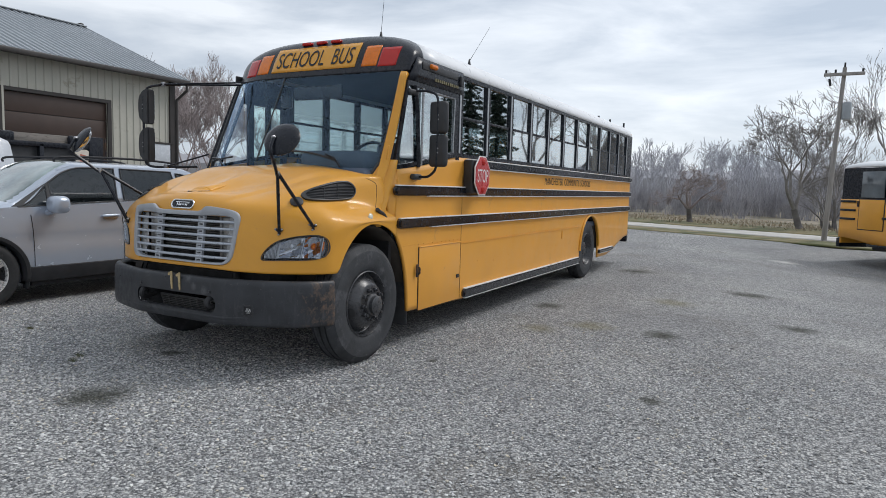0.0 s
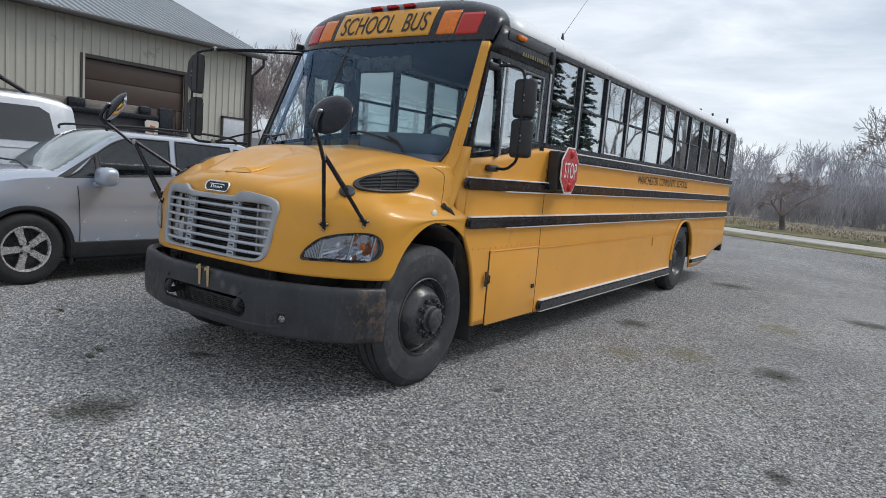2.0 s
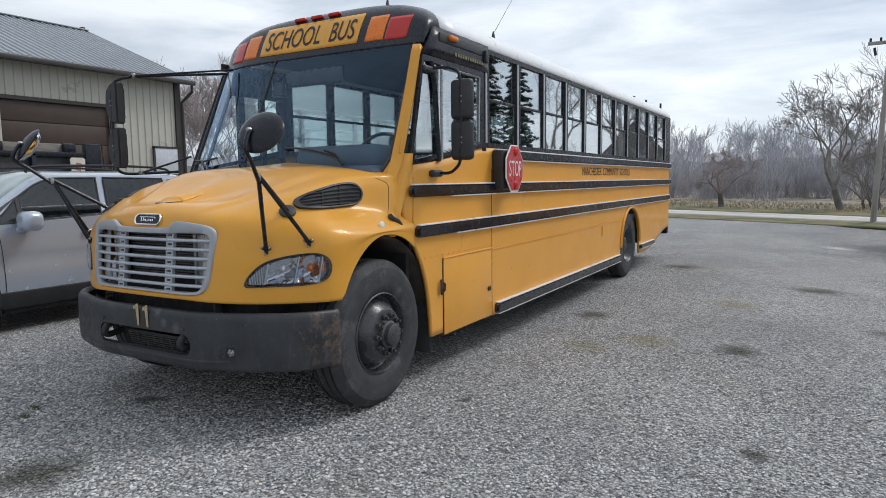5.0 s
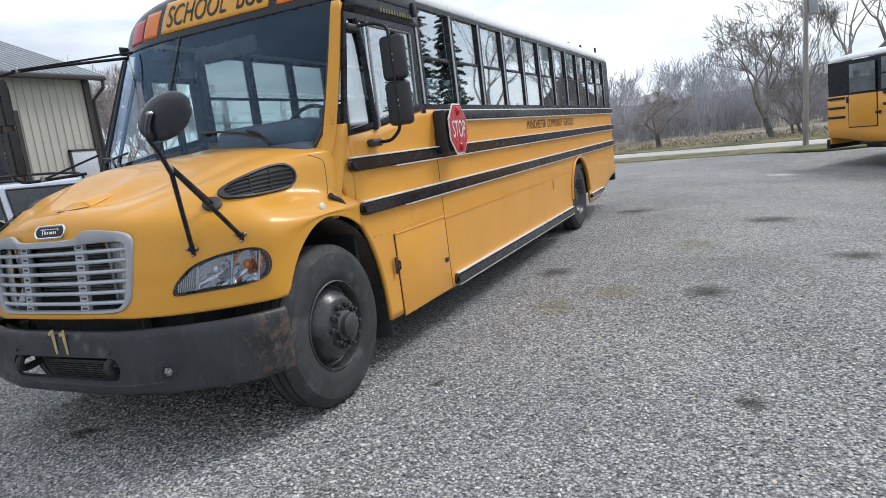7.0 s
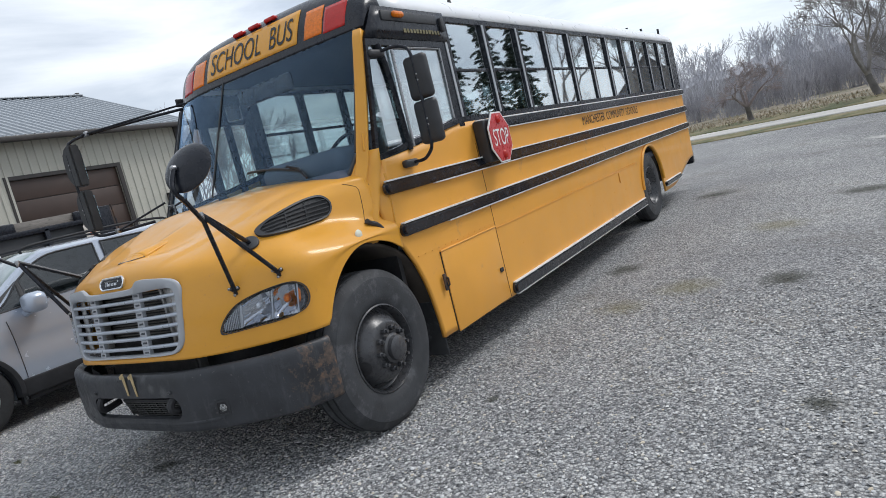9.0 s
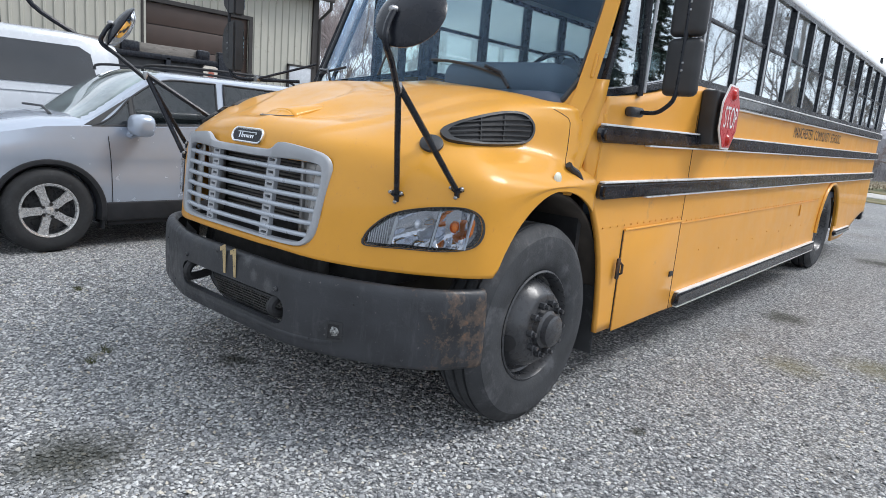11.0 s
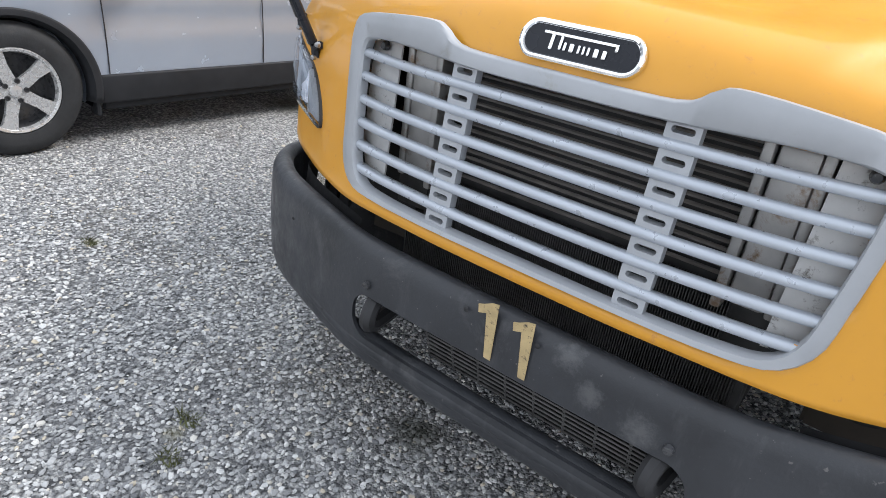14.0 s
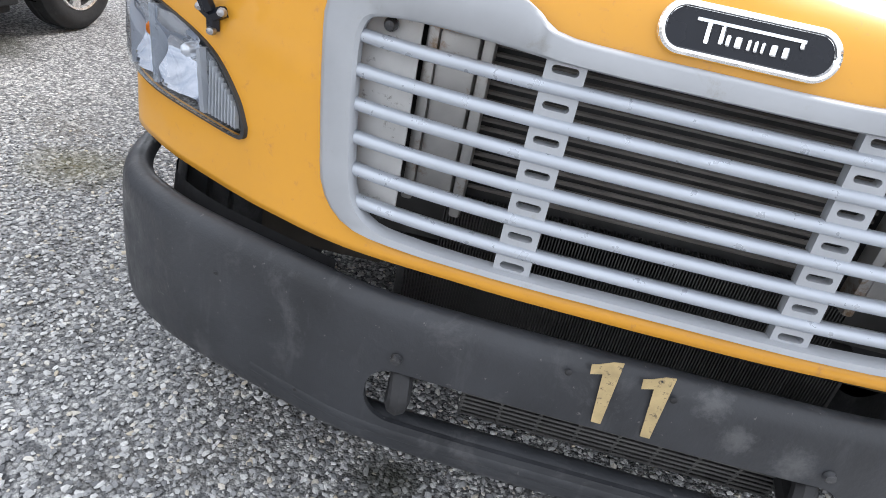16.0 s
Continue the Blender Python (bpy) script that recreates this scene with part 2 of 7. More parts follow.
# ---- mesh helpers ----
def part(name, bm, material, parent=None, label="", smooth=True, angle=40):
    """Links a bmesh as one mesh object, under a thing or a part."""
    bmesh.ops.recalc_face_normals(bm, faces=bm.faces[:])
    me = bpy.data.meshes.new(name)
    bm.to_mesh(me)
    bm.free()
    for m in material if isinstance(material, (list, tuple)) else [material]:
        me.materials.append(m)
    if smooth:
        me.shade_smooth()
        me.set_sharp_from_angle(angle=radians(angle))
    ob = new(name, me)
    if parent is not None:
        ob.parent = parent
    if label:
        ob["label"] = label
    return ob


def thing(name, label, category, at=None, group="", kind=""):
    ob = new(name)
    if at is not None:
        ob.matrix_basis = at
    return tagged(ob, label, category, group, kind)


def smoothstep(a, b, t):
    t = min(1.0, max(0.0, (t - a) / (b - a)))
    return t * t * (3 - 2 * t)


def lerp(a, b, t):
    return a + (b - a) * t


def spline(points, t):
    """Catmull-Rom curve through the points, t from 0 to 1."""
    n = len(points) - 1
    k = min(n - 1, max(0, int(t * n)))
    f = t * n - k
    p = [Vector(points[min(n, max(0, j))]) for j in (k - 1, k, k + 1, k + 2)]
    return 0.5 * ((2 * p[1]) + (p[2] - p[0]) * f + (2 * p[0] - 5 * p[1] + 4 * p[2] - p[3]) * f * f + (3 * p[1] - p[0] - 3 * p[2] + p[3]) * f ** 3)


def sheet(fn, nu, nv, keep=None, closed_u=False, closed_v=False, bm=None, index=0):
    """A grid of faces over fn(u, v), u and v from 0 to 1."""
    bm = bm or bmesh.new()
    cu, cv = nu if closed_u else nu + 1, nv if closed_v else nv + 1
    g = [[bm.verts.new(fn(i / nu, j / nv)) for j in range(cv)] for i in range(cu)]
    for i in range(nu):
        for j in range(nv):
            if keep and not keep((i + 0.5) / nu, (j + 0.5) / nv):
                continue
            f = bm.faces.new((g[i][j], g[(i + 1) % cu][j], g[(i + 1) % cu][(j + 1) % cv], g[i][(j + 1) % cv]))
            f.material_index = index
    for v in [v for v in bm.verts if not v.link_faces]:
        bm.verts.remove(v)
    return bm


def thick(ob, t, offset=-1):
    s = ob.modifiers.new("thickness", "SOLIDIFY")
    s.thickness, s.offset = t, offset
    return ob


def box(cx, cy, cz, sx, sy, sz, bevel=0.0, seg=2, bm=None, turn=None):
    out = bm or bmesh.new()
    b = bmesh.new()
    bmesh.ops.create_cube(b, size=1)
    bmesh.ops.scale(b, vec=(sx, sy, sz), verts=b.verts)
    if bevel:
        bmesh.ops.bevel(b, geom=b.edges[:], offset=min(bevel, 0.49 * min(sx, sy, sz)), segments=seg, affect="EDGES", profile=0.5)
    if turn is not None:
        bmesh.ops.transform(b, matrix=turn, verts=b.verts)
    bmesh.ops.translate(b, vec=(cx, cy, cz), verts=b.verts)
    me = bpy.data.meshes.new("tmp")
    b.to_mesh(me)
    b.free()
    out.from_mesh(me)
    bpy.data.meshes.remove(me)
    return out


def tube(points, r, seg=10, bm=None, smooth_path=0, r_end=None, caps=True):
    """A round bar along the points."""
    bm = bm or bmesh.new()
    pts = [Vector(p) for p in points]
    if smooth_path:
        pts = [spline(points, k / smooth_path) for k in range(smooth_path + 1)]
    rings, side = [], None
    for k, p in enumerate(pts):
        d = (pts[min(k + 1, len(pts) - 1)] - pts[max(k - 1, 0)]).normalized()
        if side is None:
            side = d.orthogonal().normalized()
        side = (side - d * side.dot(d)).normalized()
        up = d.cross(side)
        rr = lerp(r, r if r_end is None else r_end, k / max(1, len(pts) - 1))
        rings.append([bm.verts.new(p + rr * (math.cos(a) * side + math.sin(a) * up)) for a in (2 * math.pi * s / seg for s in range(seg))])
    for a, b in zip(rings, rings[1:]):
        for s in range(seg):
            bm.faces.new((a[s], a[(s + 1) % seg], b[(s + 1) % seg], b[s]))
    if caps:
        bm.faces.new(rings[0])
        bm.faces.new(rings[-1])
    return bm


def lathe(profile, seg=48, bm=None, axis="x", index=None):
    """Turns a profile of (radius, along) about an axis."""
    bm = bm or bmesh.new()
    rings = []
    for r, h in profile:
        ring = []
        for s in range(seg):
            a = 2 * math.pi * s / seg
            c, d = r * math.cos(a), r * math.sin(a)
            ring.append(bm.verts.new((h, c, d) if axis == "x" else (c, h, d) if axis == "y" else (c, d, h)))
        rings.append(ring)
    for a, b in zip(rings, rings[1:]):
        for s in range(seg):
            bm.faces.new((a[s], a[(s + 1) % seg], b[(s + 1) % seg], b[s]))
    return bm


def loop_ring(outer, inner, put, depth, bm=None):
    """A flat ring between two outlines of equally many points, with depth; put maps (a, b, d) into space."""
    bm = bm or bmesh.new()
    n = len(outer)
    rows = [[bm.verts.new(put(a, b, d)) for a, b in line] for line, d in ((outer, 0), (outer, depth), (inner, depth), (inner, 0))]
    for k in range(4):
        p, q = rows[k], rows[(k + 1) % 4]
        for s in range(n):
            bm.faces.new((p[s], p[(s + 1) % n], q[(s + 1) % n], q[s]))
    return bm


def slab(outline, put, depth, bm=None, bevel=0.0):
    """A plate of the outline (list of a, b) with depth; put maps (a, b, d) into space."""
    bm = bm or bmesh.new()
    top, low = [bm.verts.new(put(a, b, depth)) for a, b in outline], [bm.verts.new(put(a, b, 0)) for a, b in outline]
    n = len(outline)
    bm.faces.new(top)
    bm.faces.new(low[::-1])
    for s in range(n):
        bm.faces.new((low[s], low[(s + 1) % n], top[(s + 1) % n], top[s]))
    return bm


def rounded(w, h, r, n=6, cx=0.0, cy=0.0):
    pts = []
    for sx, sy, a0 in ((1, 1, 0), (-1, 1, 90), (-1, -1, 180), (1, -1, 270)):
        for k in range(n + 1):
            a = radians(a0 + 90 * k / n)
            pts.append((cx + sx * (w / 2 - r) + r * math.cos(a), cy + sy * (h / 2 - r) + r * math.sin(a)))
    return pts


def lettering(text, size, width, put, depth=0.0015, spacing=1.0):
    """Letters of the built-in font, scaled to the width and mapped into space by put(a, b, d)."""
    cu = bpy.data.curves.new("letters", "FONT")
    cu.body, cu.size, cu.space_character = text, size, spacing
    ob = bpy.data.objects.new("letters", cu)
    scene.collection.objects.link(ob)
    me = bpy.data.meshes.new_from_object(ob.evaluated_get(bpy.context.evaluated_depsgraph_get()))
    bpy.data.objects.remove(ob)
    bm = bmesh.new()
    bm.from_mesh(me)
    bpy.data.meshes.remove(me)
    xs = [v.co.x for v in bm.verts]
    ys = [v.co.y for v in bm.verts]
    x0, x1, y0, y1 = min(xs), max(xs), min(ys), max(ys)
    bmesh.ops.triangulate(bm, faces=bm.faces[:])
    for v in bm.verts:
        v.co = put((v.co.x - x0) / (x1 - x0) * width - width / 2, (v.co.y - y0) / (y1 - y0) * size - size / 2, depth)
    return bm


def each_letter(bm, material, parent):
    """Splits lettering into one part for each letter."""
    left = set(bm.faces)
    while left:
        todo, island = [left.pop()], []
        while todo:
            f = todo.pop()
            island.append(f)
            for e in f.edges:
                for g in e.link_faces:
                    if g in left:
                        left.discard(g)
                        todo.append(g)
        b, at = bmesh.new(), {}
        for f in island:
            b.faces.new([at.setdefault(v, None) or at.update({v: b.verts.new(v.co)}) or at[v] for v in f.verts])
        part("letter", b, material, parent, smooth=False)
    bm.free()


def blotches(nt, spots):
    """A mask of soft uneven patches at (x, y, radius) on the ground."""
    tc = nt.nodes.new("ShaderNodeTexCoord")
    wob = noise_tex(nt, 5.0, 6, 0.7)
    total = None
    for x, y, r in spots:
        d = nt.nodes.new("ShaderNodeVectorMath")
        d.operation, d.inputs[1].default_value = "DISTANCE", (x, y, 0)
        nt.links.new(tc.outputs["Object"], d.inputs[0])
        k = nt.nodes.new("ShaderNodeMath")
        k.operation, k.inputs[1].default_value, k.inputs[2].default_value = "MULTIPLY_ADD", 1.1 * r, 0.0
        nt.links.new(wob, k.inputs[0])
        s = nt.nodes.new("ShaderNodeMath")
        s.operation = "ADD"
        nt.links.new(d.outputs["Value"], s.inputs[0])
        nt.links.new(k.outputs[0], s.inputs[1])
        m = nt.nodes.new("ShaderNodeMapRange")
        m.inputs["From Min"].default_value, m.inputs["From Max"].default_value = 1.35 * r, 0.75 * r
        nt.links.new(s.outputs[0], m.inputs[0])
        if total is None:
            total = m.outputs[0]
        else:
            a = nt.nodes.new("ShaderNodeMath")
            a.operation = "MAXIMUM"
            nt.links.new(total, a.inputs[0])
            nt.links.new(m.outputs[0], a.inputs[1])
            total = a.outputs[0]
    return total


OIL = [(0.14, -0.88, 0.40), (-0.40, 0.23, 0.16), (3.27, 3.75, 0.34), (1.60, 4.70, 0.35), (1.75, 9.5, 0.5), (4.6, 5.2, 0.4), (3.6, 1.3, 0.16), (1.68, 1.34, 0.07), (-3.9, 2.7, 0.6), (3.9, 8.2, 0.6)]
MOSS = [(2.0, 3.25, 0.34), (2.45, 3.75, 0.42), (-2.36, 0.07, 0.07), (-0.95, -0.35, 0.06), (-2.3, 1.5, 0.35), (3.0, 6.2, 0.5)]
PALE = [(4.35, 15.5, 0.55)]


def yard_stains(nt, col):
    col = mix_col(nt, blotches(nt, OIL), col, mix_col(nt, 0.82, col, (0.048, 0.050, 0.038)))
    col = mix_col(nt, blotches(nt, MOSS), col, mix_col(nt, 0.45, col, (0.17, 0.15, 0.045)))
    return mix_col(nt, blotches(nt, PALE), col, (0.62, 0.61, 0.58))


# ---- ground ----
def gravel_mat():
    m = bpy.data.materials.new("limestone_gravel")
    m.use_nodes = True
    nt = m.node_tree
    b = nt.nodes["Principled BSDF"]
    tc = nt.nodes.new("ShaderNodeTexCoord")
    def cells(scale):
        v = nt.nodes.new("ShaderNodeTexVoronoi")
        v.inputs["Scale"].default_value = scale
        v.inputs["Randomness"].default_value = 0.95
        nt.links.new(tc.outputs["Object"], v.inputs["Vector"])
        return v
    v1, v2 = cells(58), cells(125)
    sep = nt.nodes.new("ShaderNodeSeparateColor")
    nt.links.new(v1.outputs["Color"], sep.inputs[0])
    stone = ramp(nt, sep.outputs[0], [(0.0, (0.11, 0.115, 0.125)), (0.3, (0.30, 0.305, 0.315)), (0.7, (0.58, 0.585, 0.59)), (1.0, (0.95, 0.95, 0.93))])
    sep2 = nt.nodes.new("ShaderNodeSeparateColor")
    nt.links.new(v2.outputs["Color"], sep2.inputs[0])
    small = ramp(nt, sep2.outputs[0], [(0.0, (0.10, 0.105, 0.115)), (0.6, (0.38, 0.385, 0.385)), (1.0, (0.74, 0.73, 0.70))])
    col = mix_col(nt, 0.45, stone, small)
    # colour darkens towards cell edges, painting the shade between stones
    gap_shade = ramp(nt, v1.outputs["Distance"], [(0.40, (1, 1, 1)), (0.72, (0.36, 0.36, 0.37))])
    col = mix_col(nt, 0.9, col, gap_shade, "MULTIPLY")
    broad = ramp(nt, noise_tex(nt, 0.35, 6, 0.6), [(0.3, (0.70, 0.70, 0.71)), (0.7, (1.10, 1.09, 1.06))])
    col = mix_col(nt, 1.0, col, broad, "MULTIPLY")
    stain = ramp(nt, noise_tex(nt, 0.9, 8, 0.68, None, "Object", 0.4), [(0.54, (0, 0, 0)), (0.76, (1, 1, 1))])
    col = mix_col(nt, stain, col, mix_col(nt, 0.55, col, (0.15, 0.13, 0.10)))
    col = yard_stains(nt, col)
    nt.links.new(col, b.inputs["Base Color"])
    b.inputs["Roughness"].default_value = 0.85
    b.inputs["Specular IOR Level"].default_value = 0.3
    h = mix_col(nt, 0.5, ramp(nt, v1.outputs["Distance"], [(0.0, (1, 1, 1)), (0.8, (0, 0, 0))]), ramp(nt, v2.outputs["Distance"], [(0.0, (1, 1, 1)), (0.8, (0, 0, 0))]))
    bp = nt.nodes.new("ShaderNodeBump")
    bp.inputs["Strength"].default_value, bp.inputs["Distance"].default_value = 0.7, 0.018
    nt.links.new(h, bp.inputs["Height"])
    nt.links.new(bp.outputs[0], b.inputs["Normal"])
    return m


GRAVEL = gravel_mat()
GRASS = mat("winter_grass", (0.085, 0.095, 0.035), 0.9, vary=0.5, scale=1.5, dirt=(0.20, 0.165, 0.085), dirt_amount=0.5, dirt_scale=0.5, bump=0.8, bump_scale=18)
MEADOW = mat("dry_meadow", (0.27, 0.235, 0.18), 0.95, vary=0.35, scale=0.8, dirt=(0.13, 0.12, 0.07), dirt_amount=0.4, dirt_scale=0.25, bump=0.8, bump_scale=9)
ROAD = mat("pale_concrete_road", (0.50, 0.48, 0.45), 0.85, vary=0.12, scale=1.2, dirt=(0.36, 0.33, 0.29), dirt_amount=0.25, dirt_scale=0.7, bump=0.3, bump_scale=50)


def land(x, y):
    """Height of the land: the yard is level, the field dips and then rises into the wood."""
    d = (y - road_y(x))
    dip = -0.34 * smoothstep(2.5, 7.0, x) * smoothstep(3, 11, y) * (1 - smoothstep(-4.8, -2.9, d))
    return dip - 0.25 * smoothstep(8, 20, d) + 2.5 * smoothstep(40, 200, d)


def road_y(x):
    return 26.4 - 0.52 * x


bm = bmesh.new()
xs = [-900, -400, -200, -120, -80, -60] + [-50 + 2.5 * k for k in range(41)] + [60, 80, 120, 200, 400, 900]
ys = [-900, -400, -150, -60, -30] + [-20 + 2.5 * k for k in range(57)] + [140, 180, 240, 400, 900]
grid = [[bm.verts.new((x, y, land(x, y))) for y in ys] for x in xs]
for i in range(len(xs) - 1):
    for j in range(len(ys) - 1):
        f = bm.faces.new((grid[i][j], grid[i + 1][j], grid[i + 1][j + 1], grid[i][j + 1]))
        cx, cy = (xs[i] + xs[i + 1]) / 2, (ys[j] + ys[j + 1]) / 2
        f.material_index = 0 if cy < road_y(cx) + 1.5 and abs(cx) < 60 and cy > -60 else 1
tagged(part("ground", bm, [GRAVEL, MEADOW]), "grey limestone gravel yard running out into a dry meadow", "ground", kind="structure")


def strip(name, d0, d1, z, material, label, category):
    n = 80
    b = sheet(lambda u, v: Vector((lerp(-70, 70, u), road_y(lerp(-70, 70, u)) + lerp(d0, d1, v), z)), n, 4)
    return tagged(thick(part(name, b, material), 0.05), label, category, kind="structure")


strip("grass_verge", -2.6, 0.0, 0.012, GRASS, "thin olive winter grass verge beside the road", "verge")
strip("road", 0.0, 3.2, 0.03, ROAD, "narrow pale concrete country road", "road")
strip("far_verge", 3.2, 9.5, 0.015, GRASS, "green and straw coloured grass beyond the road", "verge")


# ---- school bus: hood surface ----
NOSE = [(0, -0.045), (0.30, -0.038), (0.56, 0.0), (0.74, 0.085), (0.90, 0.195), (1.07, 0.325), (1.20, 0.465), (1.25, 0.69), (1.262, 0.95), (1.245, 1.20), (1.225, 1.40)]
FRONT_AXLE, REAR_AXLE, TYRE_R = 0.975, 7.90, 0.528
BODY_X, BODY_REAR = 1.22, 10.95


def nose(u):
    p = spline([(x, y, 0) for x, y in NOSE], u)
    return p.x, p.y


def hood_low(u):
    x, y = nose(u)
    base = 0.874 - 0.028 * smoothstep(0.3, 1.0, x)
    d = (y - FRONT_AXLE) / (0.47 if y < FRONT_AXLE else 0.70)
    a = 0.60 + 0.635 * math.sqrt(1 - d * d) if abs(d) < 1 and x > 1.0 else 0.0
    return max(base, a)


def hood(u, v):
    """Half of the hood, u from the middle of the nose round to the side's rear, v from the lower edge up to the spine."""
    ox, oy = nose(u)
    s = smoothstep(0.15, 0.85, u)
    ty, tz = lerp(0.17, 1.36, u ** 1.15), lerp(1.49, 1.775, smoothstep(0, 1, u) * 0.5 + u * 0.5)
    zb = hood_low(u)
    r = smoothstep(0.70, 0.95, u)
    z1 = max(zb + 0.03, lerp(1.17, 1.27, s))
    keys = []
    for wx, wy, z in (
        (0.0, 0.0, zb),
        (0.0, 0.0, lerp(zb, z1, 0.5)),
        (0.0, 0.0, z1),
        (lerp(0.0, 0.085, s) - 0.035 * r, lerp(0.06, 0.06, s), lerp(1.31, 1.355, s)),
        (lerp(0.05, 0.185, s) - 0.135 * r, lerp(0.18, 0.17, s), lerp(1.395, 1.435, s)),
        (lerp(0.22, 0.225, s) - 0.15 * r, lerp(0.40, 0.36, s), lerp(1.44, 1.60, s)),
        (lerp(0.5, 0.29, s) - 0.15 * r, lerp(0.65, 0.6, s), lerp(1.462, 1.67, s)),
        (lerp(0.75, 0.55, s) - 0.05 * r, lerp(0.85, 0.85, s), lerp(1.472, 1.725, s)),
        (1.0, 1.0, tz),
    ):
        keys.append((lerp(ox, 0, wx), lerp(oy, ty, wy) + 0.11 * (min(z, 1.3) - 0.95) * (1 - s), z))
    p = spline(keys, v)
    edge = lerp(0.45, 0.85, (p.y - 0.15) / 0.85)
    p.z += 0.016 * (1 - smoothstep(edge - 0.025, edge + 0.025, p.x)) * smoothstep(1.38, 1.46, p.z) * (1 - smoothstep(0.9, 1.15, p.y))
    return p


def in_grille(x, z):
    a, half = abs(x + 0.006), lerp(0.568, 0.612, (z - 0.9) / 0.4) + (0.018 if x < 0 else 0.0)
    i, j = max(0.0, a - half + 0.11) / 0.11, max(0.0, 1.02 - z) / 0.115
    return a < half and 0.906 < z < 1.285 and i * i + j * j < 1


bus = thing("school_bus", "yellow school bus with black rub rails on the gravel yard", "bus")


def hood_keep(u, v, sgn):
    p = hood(u, v)
    return not (u < 0.27 and in_grille(sgn * p.x, p.z) and v < 0.5)


NU, NV = 84, 56
bm = sheet(hood, NU, NV, lambda u, v: hood_keep(u, v, 1))
sheet(lambda u, v: Vector((-1, 1, 1)) * hood(u, v), NU, NV, lambda u, v: hood_keep(u, v, -1), bm=bm)
bmesh.ops.remove_doubles(bm, verts=bm.verts[:], dist=0.0008)
hood_ob = thick(part("hood", bm, YELLOW, bus, "yellow moulded hood with rounded fenders", angle=60), 0.014)


# ---- school bus: body shell ----
def front(s, z):
    """The raked front of the cab, flat in the middle and bowed back at its sides: s across from -1 to 1, z height."""
    bow = lerp(0.30, 0.03, min(1.0, max(0.0, (z - 1.72) / 0.88))) if s > 0 else 0.25
    return Vector((s * 1.205, 1.13 + (z - 1.72) * 0.47 + bow * abs(s) ** 4, z))


def roof_z(x, crown=3.12):
    a = min(1, abs(x) / BODY_X)
    return 2.79 + (crown - 2.79) * (1 - a ** 3.6) ** 0.58


def cap(s, t):
    """Front roof cap, t from the top of the windscreen back onto the roof."""
    c = spline([(1.566, 2.662, 0), (1.605, 2.745, 0), (1.667, 2.88, 0), (1.76, 3.015, 0), (1.89, 3.09, 0), (2.08, 3.12, 0)], t)
    e = spline([(1.594, 2.662, 0), (1.618, 2.695, 0), (1.65, 2.73, 0), (1.70, 2.775, 0), (1.76, 2.79, 0), (1.84, 2.79, 0)], t)
    if s < 0:
        e = spline([(1.820, 2.662, 0), (1.838, 2.695, 0), (1.858, 2.73, 0), (1.885, 2.775, 0), (1.93, 2.79, 0), (2.02, 2.79, 0)], t)
    a = abs(s)
    g = 1 - (1 - a ** 3.6) ** 0.58
    h = a ** 4
    return Vector((s * lerp(1.205, 1.22, t), lerp(c.x, e.x, h), lerp(c.y, e.y, g)))


bm = sheet(lambda u, v: cap(u * 2 - 1, v), 60, 24)
thick(part("roof_cap", bm, BLACK, bus, "glossy black front roof cap"), 0.02)
bm = sheet(lambda u, v: Vector((lerp(-1, 1, u) * BODY_X, lerp(lerp(2.08, 1.84 if u > 0.5 else 2.02, abs(2 * u - 1) ** 4), BODY_REAR, v), roof_z(lerp(-1, 1, u) * BODY_X))), 48, 30)
thick(part("roof", bm, WHITE, bus, "white painted rounded metal roof"), 0.02)

# windscreen, its seal and its posts
WS0, WS1 = 1.70, 2.675


def wrap(s, z, d=0.0):
    """A point d in front of the cab's front."""
    e = 1e-3
    n = (front(s + e, z) - front(s - e, z)).cross(front(s, z + e) - front(s, z - e)).normalized()
    return front(s, z) + n * d


def ws_low(s):
    """Lower edge of the windscreen: it dips towards its sides and turns up at the corners."""
    x = abs(s) * 1.205
    return 1.712 - 0.072 * min(1, x / 0.97) ** 2 + 0.16 * max(0.0, (x - 0.96) / 0.115) ** 2.5


def post_in(z):
    return lerp(0.888, 0.943, (z - 1.76) / 0.84)


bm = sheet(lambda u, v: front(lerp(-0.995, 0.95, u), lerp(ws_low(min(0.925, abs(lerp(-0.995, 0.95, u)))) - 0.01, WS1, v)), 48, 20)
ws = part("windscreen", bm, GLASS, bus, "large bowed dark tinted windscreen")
for sgn in (-1, 1):
    a0, a1 = (0.0, 0.058) if sgn > 0 else (0.055, 0.075)
    bm = sheet(lambda u, v: wrap(sgn * min(0.998, post_in(lerp(1.50, 2.63, v)) + lerp(a0, a1, u)), lerp(1.50, 2.63, v), 0.008), 8, 24)
    thick(part("windscreen_post", bm, YELLOW if sgn > 0 else BLACK, bus, "yellow painted windscreen post" if sgn > 0 else "thin black windscreen post beside the door", angle=70), 0.05, 0)
    part("windscreen_seal", tube([wrap(sgn * (post_in(lerp(WS0 + 0.12, WS1 - 0.02, k / 14)) - 0.003), lerp(WS0 + 0.12, WS1 - 0.02, k / 14), 0.006) for k in range(15)], 0.013, 6), BLACK_PLASTIC, ws)
part("windscreen_seal", tube([wrap(lerp(-0.893, 0.893, k / 48), ws_low(lerp(-0.893, 0.893, k / 48)), 0.006) for k in range(49)], 0.018, 6), BLACK_PLASTIC, ws)
bm = sheet(lambda u, v: wrap(lerp(-0.995, 0.995, u), lerp(1.20, ws_low(min(0.895, abs(lerp(-0.995, 0.995, u)))), v), 0.003), 60, 6)
